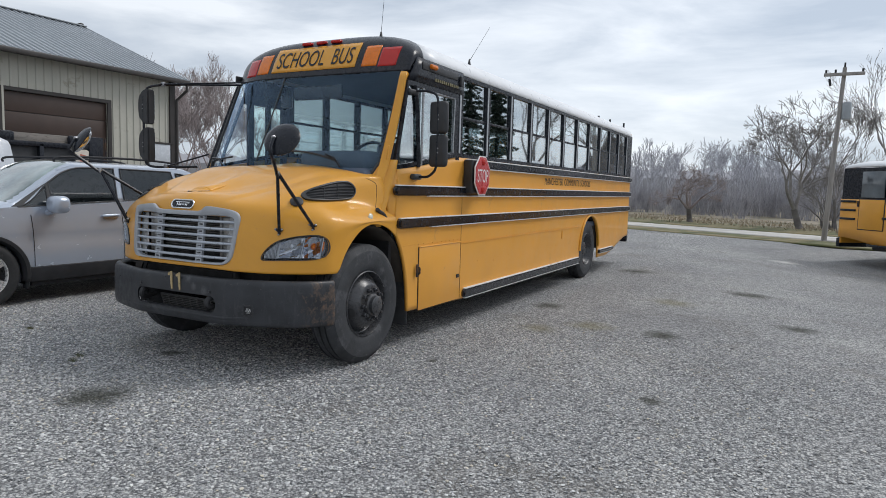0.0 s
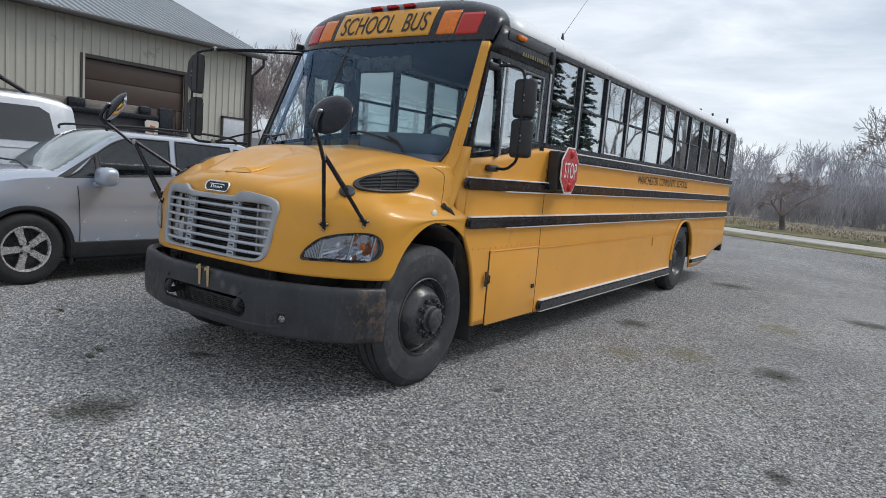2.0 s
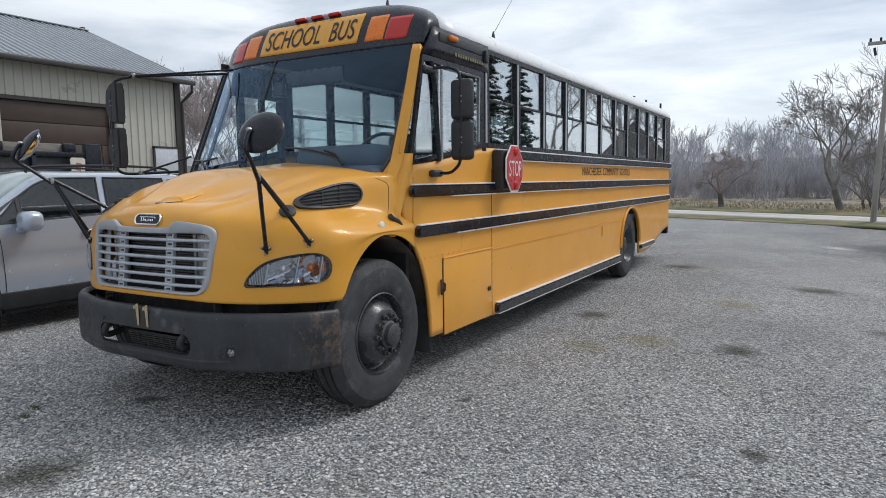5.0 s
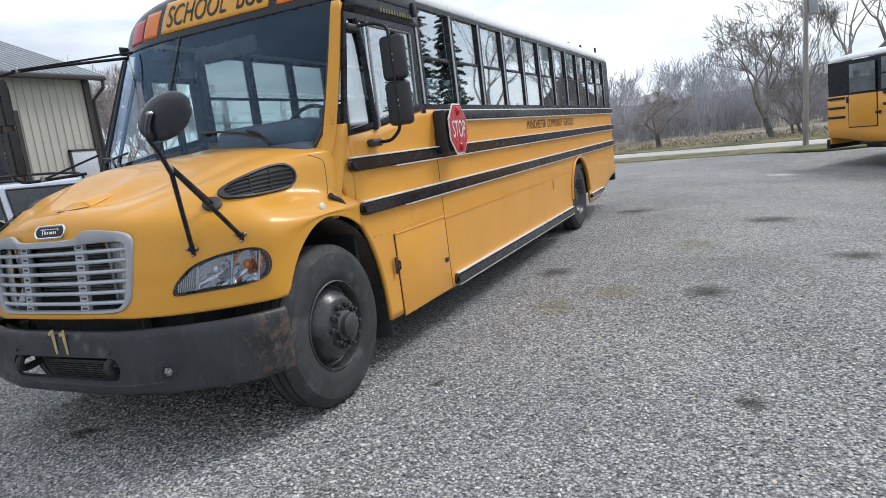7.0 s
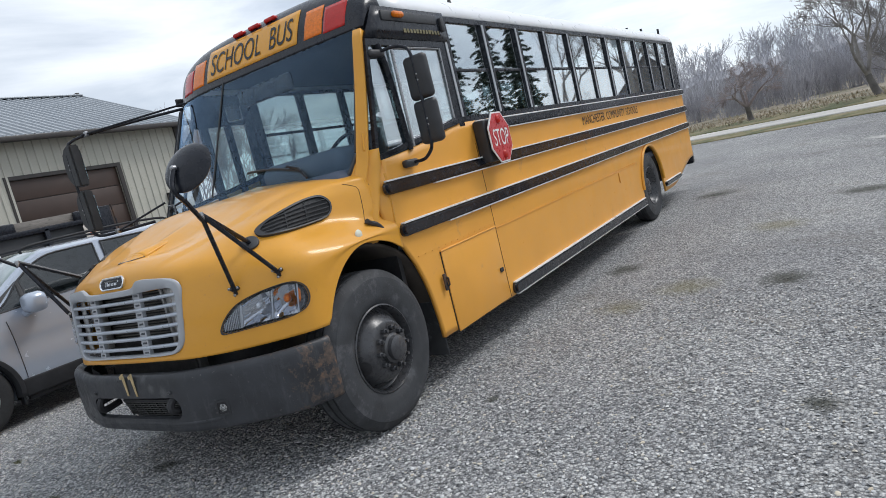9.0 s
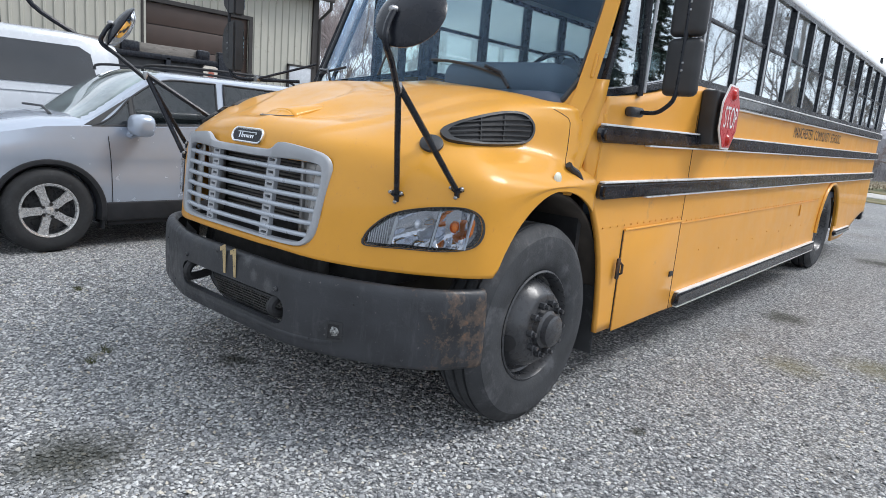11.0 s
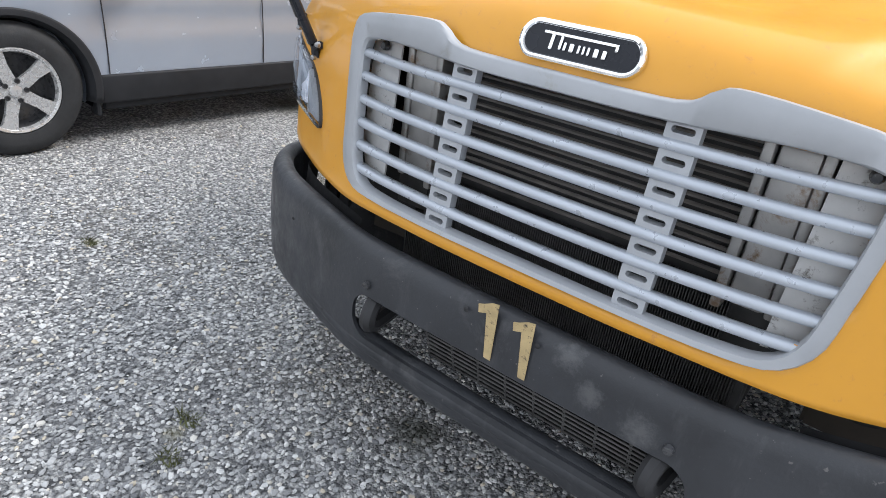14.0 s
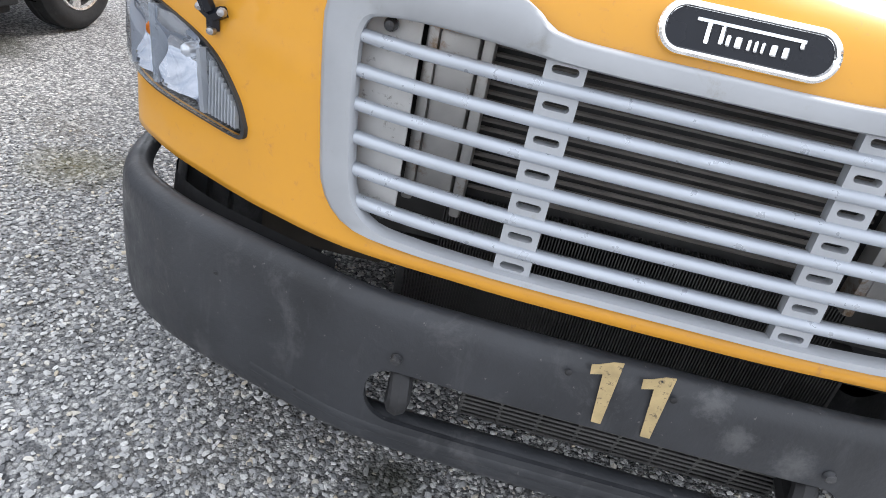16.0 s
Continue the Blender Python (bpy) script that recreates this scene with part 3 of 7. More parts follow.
thick(part("cowl_front", bm, YELLOW, bus, "yellow cowl below the windscreen"), 0.01)
bm = sheet(lambda u, v: wrap(lerp(-0.94, 0.94, u), lerp(2.658, 2.685, v), 0.003), 40, 3)
thick(part("windscreen_header", bm, BLACK, ws), 0.01)
part("centre_strip", tube([wrap(-0.245, lerp(WS0 + 0.08, WS1, k / 12), 0.004) for k in range(13)], 0.007, 6), BLACK_PLASTIC, ws)

# side walls: panels built of strips between levels
WIN_Y0, PITCH, NWIN = 2.66, 0.711, 11
WIN_LO, WIN_HI = 1.945, 2.74


def plate(x, y0, y1, z0, z1, t=0.03):
    return box(x - math.copysign(t / 2, x), (y0 + y1) / 2, (z0 + z1) / 2, t, y1 - y0, z1 - z0)


def arch_edge(y, r, cy, cz):
    d = r * r - (y - cy) ** 2
    return cz + math.sqrt(d) if d > 0 else 0.0


ARCH = [(0.36, 1.638), (0.50, 1.628), (0.70, 1.60), (0.84, 1.56), (0.96, 1.51), (1.09, 1.43), (1.165, 1.375), (1.22, 1.375), (1.40, 1.40), (1.72, 1.42)]


def arch_line(z):
    """The side panel's front edge, which follows the wheel arch."""
    for (za, ya), (zb, yb) in zip(ARCH, ARCH[1:]):
        if z <= zb:
            return lerp(ya, yb, max(0.0, (z - za) / (zb - za)))
    return ARCH[-1][1]


for sgn in (-1, 1):
    X = sgn * BODY_X
    # lower side: its bottom edge follows the wheel arches and rises at the tail
    def side_low(y):
        b = lerp(0.358, 0.325, smoothstep(1.6, 2.8, y))
        b = lerp(b, 0.62, smoothstep(9.0, 10.9, y)) if y > 8.6 else b
        return max(b, arch_edge(y, 0.60, REAR_AXLE, 0.54))
    def low_wall(u, v):
        y = lerp(1.635, BODY_REAR, u)
        top = lerp(1.72, 1.90, smoothstep(1.5, 2.62, y)) if y < 2.70 else 1.90
        z = lerp(side_low(y), top, v)
        return Vector((X, y + (arch_line(z) - 1.635) * (1 - smoothstep(1.635, 2.1, y)), z))
    thick(part("side_panel", sheet(low_wall, 380, 26), YELLOW_SIDE, bus, "yellow riveted side panel"), 0.03, 1 if sgn < 0 else -1)
    def cowl(u, v):
        z = lerp(1.20, 1.72, v)
        q = front(sgn * 0.985, z)
        return Vector((lerp(q.x, X - sgn * 0.006, smoothstep(0, 0.5, u)), lerp(lerp(1.36, q.y, smoothstep(0.0, 0.6, v)), 1.46, u), z))
    thick(part("cowl_panel", sheet(cowl, 6, 8), YELLOW_SIDE, bus), 0.03, 1 if sgn < 0 else -1)
    def cowl_edge(u, v):
        h = hood(1.0, lerp(0.28, 0.68, v))
        return Vector((sgn * lerp(h.x, BODY_X + 0.001, smoothstep(0, 1, u)), lerp(h.y - 0.004, arch_line(h.z) + 0.004, u), h.z))
    thick(part("cowl_edge", sheet(cowl_edge, 6, 14), YELLOW, bus, angle=70), 0.012, 0)
    part("window_header", plate(X, 2.62, BODY_REAR, WIN_HI, 2.78), BLACK, bus)
    part("window_sill", plate(X, 2.62, BODY_REAR, 1.90, WIN_LO), BLACK, bus)
    part("rear_quarter_panel", plate(X, WIN_Y0 + NWIN * PITCH + 0.04, BODY_REAR, WIN_LO, WIN_HI), BLACK, bus)
    for k in range(NWIN + 1):
        y = WIN_Y0 + k * PITCH
        pst = part("window_post", plate(X + sgn * 0.004, y - 0.045, y + 0.045, WIN_LO, WIN_HI, 0.05), BLACK, bus)
        part("post_edge", plate(X + sgn * 0.010, y - 0.043, y - 0.012, WIN_LO, WIN_HI, 0.012), SILVER, pst)
    for k in range(NWIN):
        y0, y1 = WIN_Y0 + k * PITCH + 0.045, WIN_Y0 + (k + 1) * PITCH - 0.045
        win = part("window", box(X - sgn * 0.02, (y0 + y1) / 2, 2.335, 0.03, y1 - y0, 0.03, 0.004), BLACK, bus)
        part("upper_pane", plate(X - sgn * 0.022, y0, y1, 2.335, WIN_HI, 0.006), GLASS_SIDE, win)
        part("lower_pane", plate(X - sgn * 0.012, y0, y1, WIN_LO, 2.335, 0.006), GLASS_SIDE, win)
    # rub rails with pale reflective edges
    for name, z0, z1, ya, yb in (("rub_rail", 1.80, 1.885, 2.78, BODY_REAR), ("rub_rail", 1.485, 1.575, 1.34, BODY_REAR), ("rub_rail", 1.175, 1.265, 1.41, BODY_REAR - 0.05), ("skirt_rail", 0.332, 0.432, 2.80, REAR_AXLE - 0.64), ("skirt_rail", 0.40, 0.47, REAR_AXLE + 0.63, 9.6)):
        rput = lambda p, q, d: Vector((X + sgn * d, p, q))
        r = part(name, slab(rounded(yb - ya, z1 - z0, (z1 - z0) * 0.46, 6, (ya + yb) / 2, (z0 + z1) / 2), rput, 0.024), RAIL, bus)
        part("rail_bead", slab(rounded(yb - ya - 0.036, z1 - z0 - 0.030, (z1 - z0 - 0.030) * 0.46, 6, (ya + yb) / 2, (z0 + z1) / 2), rput, 0.044), RAIL, r)
        part("reflective_tape", box(X + sgn * 0.018, (ya + yb) / 2, z1 + 0.005, 0.036, yb - ya - 0.06, 0.012, 0.003), TAPE, r)
        lead = 0.62 if name == "rub_rail" else 0.04
        part("reflective_tape", box(X + sgn * 0.016, (ya + yb + lead) / 2, z0 - 0.004, 0.036, yb - ya - lead, 0.011, 0.003), TAPE, r)
# rear wall, floor, inner ceiling
part("rear_wall", box(0, BODY_REAR - 0.02, 1.80, 2.40, 0.04, 2.1, 0.01), YELLOW, bus)
part("floor_deck", box(0, 6.40, 0.98, 2.36, 9.0, 0.08), INTERIOR, bus)


# ---- wheels ----
def wheel(name, x, y, sgn, dish, parent, r=TYRE_R):
    """dish: +1 hub proud (steer axle), -1 deep dish (drive axle). sgn: outward side."""
    w = new(name)
    w.parent = parent
    w.matrix_basis = pose(x, y, r)
    wd = 0.26
    prof = [(0.285, -wd / 2 + 0.02), (0.33, -wd / 2), (0.42, -wd / 2 - 0.008), (0.475, -wd / 2 + 0.01), (r - 0.012, -wd / 2 + 0.035), (r, -wd / 2 + 0.06)]
    for k in range(1, 4):
        h = -wd / 2 + wd * k / 4
        prof += [(r, h - 0.009), (r - 0.014, h - 0.007), (r - 0.014, h + 0.007), (r, h + 0.009)]
    prof += [(r, wd / 2 - 0.06), (r - 0.012, wd / 2 - 0.035), (0.475, wd / 2 - 0.01), (0.47, wd / 2 - 0.002), (0.42, wd / 2 + 0.008), (0.40, wd / 2 + 0.005), (0.36, wd / 2 + 0.006), (0.33, wd / 2), (0.295, wd / 2 - 0.015), (0.283, wd / 2 - 0.03)]
    part("tyre", lathe([(a, sgn * b) for a, b in prof], 72), RUBBER, w, "worn black truck tyre with grey dust")
    if dish > 0:
        rim = [(0.294, wd / 2 - 0.012), (0.285, wd / 2 - 0.006), (0.276, wd / 2 - 0.02), (0.268, wd / 2 - 0.075), (0.255, wd / 2 - 0.085), (0.225, wd / 2 - 0.035), (0.185, wd / 2 + 0.02), (0.165, wd / 2 + 0.03), (0.10, wd / 2 + 0.03), (0.098, wd / 2 + 0.06), (0.082, wd / 2 + 0.07), (0.08, wd / 2 + 0.10), (0.06, wd / 2 + 0.112), (0.0, wd / 2 + 0.114)]
    else:
        rim = [(0.294, wd / 2 - 0.012), (0.285, wd / 2 - 0.006), (0.27, wd / 2 - 0.03), (0.25, wd / 2 - 0.12), (0.20, wd / 2 - 0.16), (0.13, wd / 2 - 0.165), (0.12, wd / 2 - 0.06), (0.09, wd / 2 - 0.045), (0.0, wd / 2 - 0.04)]
    rm = part("rim", lathe([(a, sgn * b) for a, b in rim], 64), RIM, w, "black painted steel rim")
    n, off = 10, (wd / 2 + 0.03 if dish > 0 else wd / 2 - 0.16)
    for k in range(n):
        a = 2 * math.pi * k / n
        b = lathe([(0.019, 0), (0.019, 0.028), (0.013, 0.032), (0.012, 0.05), (0.0, 0.052)] if dish > 0 else [(0.02, 0), (0.02, 0.03), (0.0, 0.032)], 6)
        for v in b.verts:
            v.co = Vector((sgn * (v.co.x + off), v.co.y + 0.133 * math.cos(a), v.co.z + 0.133 * math.sin(a)))
        part("wheel_nut", b, RIM, rm)
    if dish > 0:
        # dark oval plate paints the shaded hole on an uncut rim
        hole = [(0.226 + 0.026 * math.cos(2 * math.pi * k / 20), 0.046 * math.sin(2 * math.pi * k / 20)) for k in range(20)]
        part("hand_hole", slab(hole, lambda a, b, d: Vector((sgn * (wd / 2 - 0.032 + (0.225 - a) * 1.43 + d), -a * 0.97 - b * 0.25, b * 0.97 - a * 0.25)), 0.003), DARK, rm)
    return w


wheel("front_wheel", 1.085, FRONT_AXLE, 1, 1, bus)
wheel("front_wheel", -1.085, FRONT_AXLE, -1, 1, bus)
wheel("rear_wheel", 1.06, REAR_AXLE, 1, -1, bus)
wheel("rear_wheel", -1.06, REAR_AXLE, -1, -1, bus)


# ---- school bus: grille ----
NOSE_TAB = [nose(k / 400) for k in range(161)]


def face_y(x, z):
    """Where the nose's front lies at x and z."""
    x = abs(x)
    for (xa, ya), (xb, yb) in zip(NOSE_TAB, NOSE_TAB[1:]):
        if xb >= x:
            return lerp(ya, yb, (x - xa) / max(1e-6, xb - xa)) + 0.11 * (min(z, 1.3) - 0.95)
    return 0.2


def on_face(a, b, d):
    return Vector((a, face_y(a, b) - d, b))


def mirrored(half):
    """A closed outline from its right half, listed from the bottom's middle to the top's middle."""
    dense = [spline([(x, z, 0) for x, z in half], k / 40) for k in range(41)]
    right = [(p.x, p.y) for p in dense]
    return right + [(-x, z) for x, z in right[-2:0:-1]]


G_OUT = mirrored([(0, 0.909), (0.25, 0.908), (0.44, 0.906), (0.54, 0.915), (0.595, 0.965), (0.613, 1.06), (0.630, 1.20), (0.630, 1.28), (0.585, 1.322), (0.46, 1.341), (0.335, 1.350), (0.295, 1.340), (0.25, 1.314), (0.15, 1.309), (0, 1.309)])
G_OUT = [(a * (0.985 if a > 0 else 1.038) - 0.007, (b - 1.1) * (1.06 if b > 1.1 else 1.02) + 1.103) for a, b in G_OUT]
G_IN = mirrored([(0, 0.923), (0.25, 0.921), (0.44, 0.922), (0.515, 0.932), (0.555, 0.975), (0.572, 1.06), (0.588, 1.20), (0.585, 1.265), (0.555, 1.288), (0.46, 1.296), (0.335, 1.293), (0.295, 1.291), (0.25, 1.289), (0.15, 1.287), (0, 1.287)])
G_IN = [(a * 0.995 - 0.006, b) for a, b in G_IN]
bm = bmesh.new()
n = len(G_OUT)
rows = []
for line, d, k in ((G_OUT, -0.01, 0), (G_OUT, 0.008, 0), (G_OUT, 0.014, 0.15), (G_IN, 0.012, 0.10), (G_IN, 0.004, 0), (G_IN, -0.022, 0)):
    other = G_IN if line is G_OUT else G_OUT
    rows.append([bm.verts.new(on_face(lerp(a, c, k), lerp(b, e, k), d)) for (a, b), (c, e) in zip(line, other)])
for p, q in zip(rows, rows[1:]):
    for s in range(n):
        bm.faces.new((p[s], p[(s + 1) % n], q[(s + 1) % n], q[s]))
grille = part("grille", bm, SILVER, bus, "grey plastic grille with silver bars", angle=50)
LINK_Z = [1.277 - 0.0575 * k for k in range(7)]


def inner_half(z):
    best = [abs(a) for a, b in G_IN if abs(b - z) < 0.03]
    return max(best) if best else 0.5


for k in range(6):
    z = (LINK_Z[k] + LINK_Z[k + 1]) / 2
    w = inner_half(z) + 0.01
    prof = [(-0.028, 0.004), (-0.012, 0.0105), (0.0, 0.011), (0.007, 0.006), (0.009, -0.002), (0.006, -0.009), (-0.004, -0.012), (-0.028, -0.006)]
    bm = sheet(lambda u, v: on_face(lerp(-w, w, u), z, 0) + Vector((0, -prof[int(round(v * 8)) % 8][0] + 0.004, prof[int(round(v * 8)) % 8][1])), 24, 8, closed_v=True)
    part("grille_bar", bm, SILVER_BAR, grille, angle=80)
for sx in (-0.247, 0.247):
    for z in LINK_Z:
        bm = loop_ring(rounded(0.066, 0.044, 0.003, 5, sx, z), rounded(0.044, 0.013, 0.0064, 5, sx, z), lambda a, b, d: on_face(a, b, d - 0.028), 0.024)
        part("grille_link", bm, SILVER, grille)
for sgn in (-1, 1):
    bm = slab([(sgn * 0.485, 0.925), (sgn * 0.56, 0.925), (sgn * 0.605, 1.0), (sgn * 0.622, 1.27), (sgn * 0.495, 1.295)], lambda a, b, d: on_face(a, b, d - 0.055), 0.006)
    part("side_plate", bm, PLATE, grille, "dull off-white blanking plate")
    for bx, bz in ((0.550, 1.272), (0.508, 0.942)):
        b = lathe([(0.0, 0.012), (0.008, 0.011), (0.012, 0.004), (0.013, -0.004)], 12, axis="y")
        for v in b.verts:
            v.co = on_face(sgn * bx, bz, 0) + Vector((v.co.x, -v.co.y + 0.036, v.co.z))
        part("bolt", b, RIM, grille)
    col = part("duct", box(sgn * 0.43, 0.115, 1.12, 0.075, 0.06, 0.33, 0.012), ALU, bus, "stained aluminium duct beside the radiator")
    part("duct_rib", box(sgn * 0.478, 0.10, 1.12, 0.022, 0.03, 0.34, 0.006), ALU, col)
    part("duct_rib", box(sgn * 0.378, 0.10, 1.12, 0.022, 0.05, 0.36, 0.006), ALU, col)
rad = part("radiator", box(0, 0.19, 1.08, 1.10, 0.05, 0.50, 0.01), RADIATOR, bus, "dark dusty radiator core")
for k in range(19):
    part("cooling_tube", tube([(-0.37, 0.145, 0.985 + 0.0175 * k), (0.37, 0.145, 0.985 + 0.0175 * k)], 0.005, 6), TUBE_GREY, rad)
bm = bmesh.new()
for k in range(130):
    box(-0.40 + 0.8 * k / 129, 0.128, 0.90, 0.0018, 0.03, 0.13, bm=bm)
tagged(part("fin_pack", bm, RADIATOR, rad, smooth=False), kind="stuff")
# Dark closing plate and filler box paint the unlit space under the hood.
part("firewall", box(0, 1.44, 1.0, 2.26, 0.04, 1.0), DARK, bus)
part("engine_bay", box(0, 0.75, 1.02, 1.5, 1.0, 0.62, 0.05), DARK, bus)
part("lower_radiator", box(0, 0.16, 0.745, 0.96, 0.06, 0.17, 0.01), RADIATOR, bus)
bm = bmesh.new()
for k in range(150):
    box(-0.46 + 0.92 * k / 149, 0.122, 0.75, 0.0020, 0.012, 0.15, bm=bm)
tagged(part("fin_pack", bm, RADIATOR, bus, smooth=False), kind="stuff")

# badge: chrome oval with a dark field and an unlettered bright mark
BADGE = (0.004, 1.372)
oval = rounded(0.272, 0.076, 0.0378, 10, *BADGE)
inner = rounded(0.248, 0.056, 0.0278, 10, *BADGE)
HOOD_TAB = [hood(0.01, k / 200) for k in range(60, 140)]


def on_badge(a, b, d):
    """A point d proud of the hood's brow above the grille."""
    y = min(HOOD_TAB, key=lambda p: abs(p.z - b)).y + face_y(a, 1.3) - face_y(0, 1.3)
    return Vector((a, y - 0.9 * d, b + 0.43 * d))


badge = part("badge", loop_ring(oval, inner, lambda a, b, d: on_badge(a, b, d - 0.002), 0.012), CHROME, bus, "chrome oval badge with a dark field")
ring = [on_badge(lerp(a, c, 0.5), lerp(b, e, 0.5), 0.009) for (a, b), (c, e) in zip(oval, inner)]
part("badge_rim", tube(ring + ring[:2], 0.0062, 8, caps=False), CHROME, badge)
part("badge_field", slab(inner, on_badge, 0.009), BLACK, badge)
bm = box(0.004, 0, 0.003, 0.140, 0.004, 0.0045)
for cx, cz, w, h in ((-0.048, -0.012, 0.007, 0.028), (-0.030, -0.011, 0.006, 0.024), (-0.021, -0.016, 0.006, 0.015), (-0.008, -0.016, 0.009, 0.015), (0.006, -0.016, 0.005, 0.015), (0.015, -0.016, 0.005, 0.015), (0.024, -0.016, 0.005, 0.015), (0.038, -0.016, 0.009, 0.015), (0.053, -0.016, 0.008, 0.015), (0.071, -0.001, 0.006, 0.012)):
    box(cx, 0, cz, w, 0.004, h, 0.0015, 1, bm=bm)
for v in bm.verts:
    v.co = on_badge(BADGE[0] - 0.006 + 1.15 * v.co.x, BADGE[1] + 0.011 + 1.05 * v.co.z, 0.0105 - v.co.y)
part("badge_mark", bm, CHROME, badge, smooth=False)


# ---- school bus: front bumper ----
def cut(ob, cutter):
    """Takes the cutter's volume out of a mesh, for good."""
    me = bpy.data.meshes.new("cutter")
    bmesh.ops.recalc_face_normals(cutter, faces=cutter.faces[:])
    cutter.to_mesh(me)
    cutter.free()
    tool = new("cutter", me)
    b = ob.modifiers.new("cut", "BOOLEAN")
    b.operation, b.object, b.solver = "DIFFERENCE", tool, "EXACT"
    made = bpy.data.meshes.new_from_object(ob.evaluated_get(bpy.context.evaluated_depsgraph_get()))
    ob.modifiers.clear()
    old, ob.data = ob.data, made
    bpy.data.objects.remove(tool)
    bpy.data.meshes.remove(old)
    return ob


BUMP = [(0, -0.068), (0.24, -0.067), (0.46, -0.058), (0.62, -0.022), (0.80, 0.05), (0.98, 0.15), (1.13, 0.29), (1.222, 0.50)]
BUMP_PROFILE = [(-0.05, 0.445), (-0.012, 0.438), (0.0, 0.452), (0.004, 0.50), (0.006, 0.60), (0.004, 0.70), (0.0, 0.758), (-0.008, 0.783), (-0.022, 0.796), (-0.040, 0.794), (-0.052, 0.773)]


def bumper_at(t, d, z):
    """t from -1 to 1 across, d outward."""
    p = spline([(x, y, 0) for x, y in BUMP], abs(t))
    q = spline([(x, y, 0) for x, y in BUMP], min(1, abs(t) + 0.01)) - spline([(x, y, 0) for x, y in BUMP], max(0, abs(t) - 0.01))
    nrm = Vector((q.y, -q.x, 0)).normalized()
    p = Vector((p.x, p.y, 0)) + nrm * d
    return Vector((math.copysign(1, t) * p.x if t else p.x, p.y, z - 0.012 * abs(t) ** 3))


def bump_fn(u, v):
    d, z = spline([(a, b, 0) for a, b in BUMP_PROFILE], v)[:2]
    t = lerp(-1, 1, u)
    if abs(t) > 0.985:
        d -= 0.012
    return bumper_at(t, d, z)


bumper = part("bumper", sheet(bump_fn, 96, 24), BUMPER, bus, "scuffed black steel bumper with rust at its ends", angle=50)
thick(bumper, 0.012, 0)
slot = rounded(0.94, 0.135, 0.06, 8, 0.0, 0.588)
cut(bumper, slab(slot, lambda a, b, d: Vector((a, d - 0.4, b)), 0.55))
for m in bumper.data.polygons:
    m.use_smooth = True
bumper.data.set_sharp_from_angle(angle=radians(45))
# rolled bar along the lower lip of the slot
part("lower_bar", tube([bumper_at(lerp(-0.52, 0.52, k / 24), -0.022, 0.488 + 0.012 * (abs(k - 12) / 12) ** 6) for k in range(25)], 0.035, 12), BUMPER, bumper)
for sgn in (-1, 1):
    hook = tube([(sgn * 0.415, 0.06, 0.575), (sgn * 0.405, -0.05, 0.565), (sgn * 0.395, -0.085, 0.595), (sgn * 0.40, -0.06, 0.635), (sgn * 0.415, 0.0, 0.645)], 0.023, 8, smooth_path=16)
    part("tow_hook", hook, DARK, bumper, "black tow hook")
    for hx, hz, hr in ((0.417, 0.690, 0.012), (0.095, 0.769, 0.007), (0.62, 0.50, 0.005), (0.82, 0.70, 0.005)):
        b = lathe([(0.0, 0.012 if hr > 0.01 else 0.001), (hr * 0.8, 0.010 if hr > 0.01 else 0.001), (hr, 0.0)], 12, axis="y")
        t0 = min((k / 300 for k in range(301)), key=lambda t: abs(bumper_at(t, 0, 0).x - hx))
        c = bumper_at(sgn * t0, 0.012, hz)
        for v in b.verts:
            v.co = c + Vector((v.co.x, -v.co.y, v.co.z))
        part("bumper_bolt" if hr > 0.01 else "bolt_hole", b, RIM if hr > 0.01 else DARK, bumper)
    if sgn < 0:
        continue
    t0 = min((k / 300 for k in range(301)), key=lambda t: abs(bumper_at(t, 0, 0).x - 0.745))
    c = bumper_at(sgn * t0, 0.013, 0.56)
    turn = Matrix.Rotation(sgn * radians(32), 4, "Z")
    fog = part("fog_lamp", loop_ring(rounded(0.078, 0.092, 0.008, 4), rounded(0.060, 0.070, 0.006, 4), lambda a, b, d: c + turn @ Vector((a, -d, b)), 0.006), BLACK_PLASTIC, bumper, "small square fog lamp")
    part("fog_recess", slab(rounded(0.062, 0.072, 0.006, 4), lambda a, b, d: c + turn @ Vector((a, -d, b)), 0.002), DARK, fog)
    b = lathe([(0.0, 0.007), (0.006, 0.0045), (0.012, 0.0065), (0.018, 0.003), (0.023, 0.0)], 9, axis="y")
    for k, v in enumerate(b.verts):
        w = 1 + 0.16 * math.sin(2.3 * k)
        v.co = c + turn @ Vector((v.co.x * w, -v.co.y * w - 0.001, v.co.z * w * 1.12))
    part("fog_lens", b, CLOUDY, fog, "cloudy broken lens", smooth=False)
part("rust_edge", tube([bumper_at(lerp(-0.97, 0.97, k / 60), -0.006, 0.4425) for k in range(61)], 0.0055, 6), RUST, bumper, "rusted lower edge")
# dark bracket strip behind the bumper's curved ends, widened to paint the shaded gap
for sgn in (-1, 1):
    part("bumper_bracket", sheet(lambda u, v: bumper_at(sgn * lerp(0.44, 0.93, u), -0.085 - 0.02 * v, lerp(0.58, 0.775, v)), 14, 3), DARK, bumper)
# painted fleet number
ONE = [(-0.006, -0.063), (0.010, -0.063), (0.020, 0.063), (0.004, 0.060), (-0.016, 0.050), (-0.028, 0.046), (-0.027, 0.028), (-0.008, 0.034)]
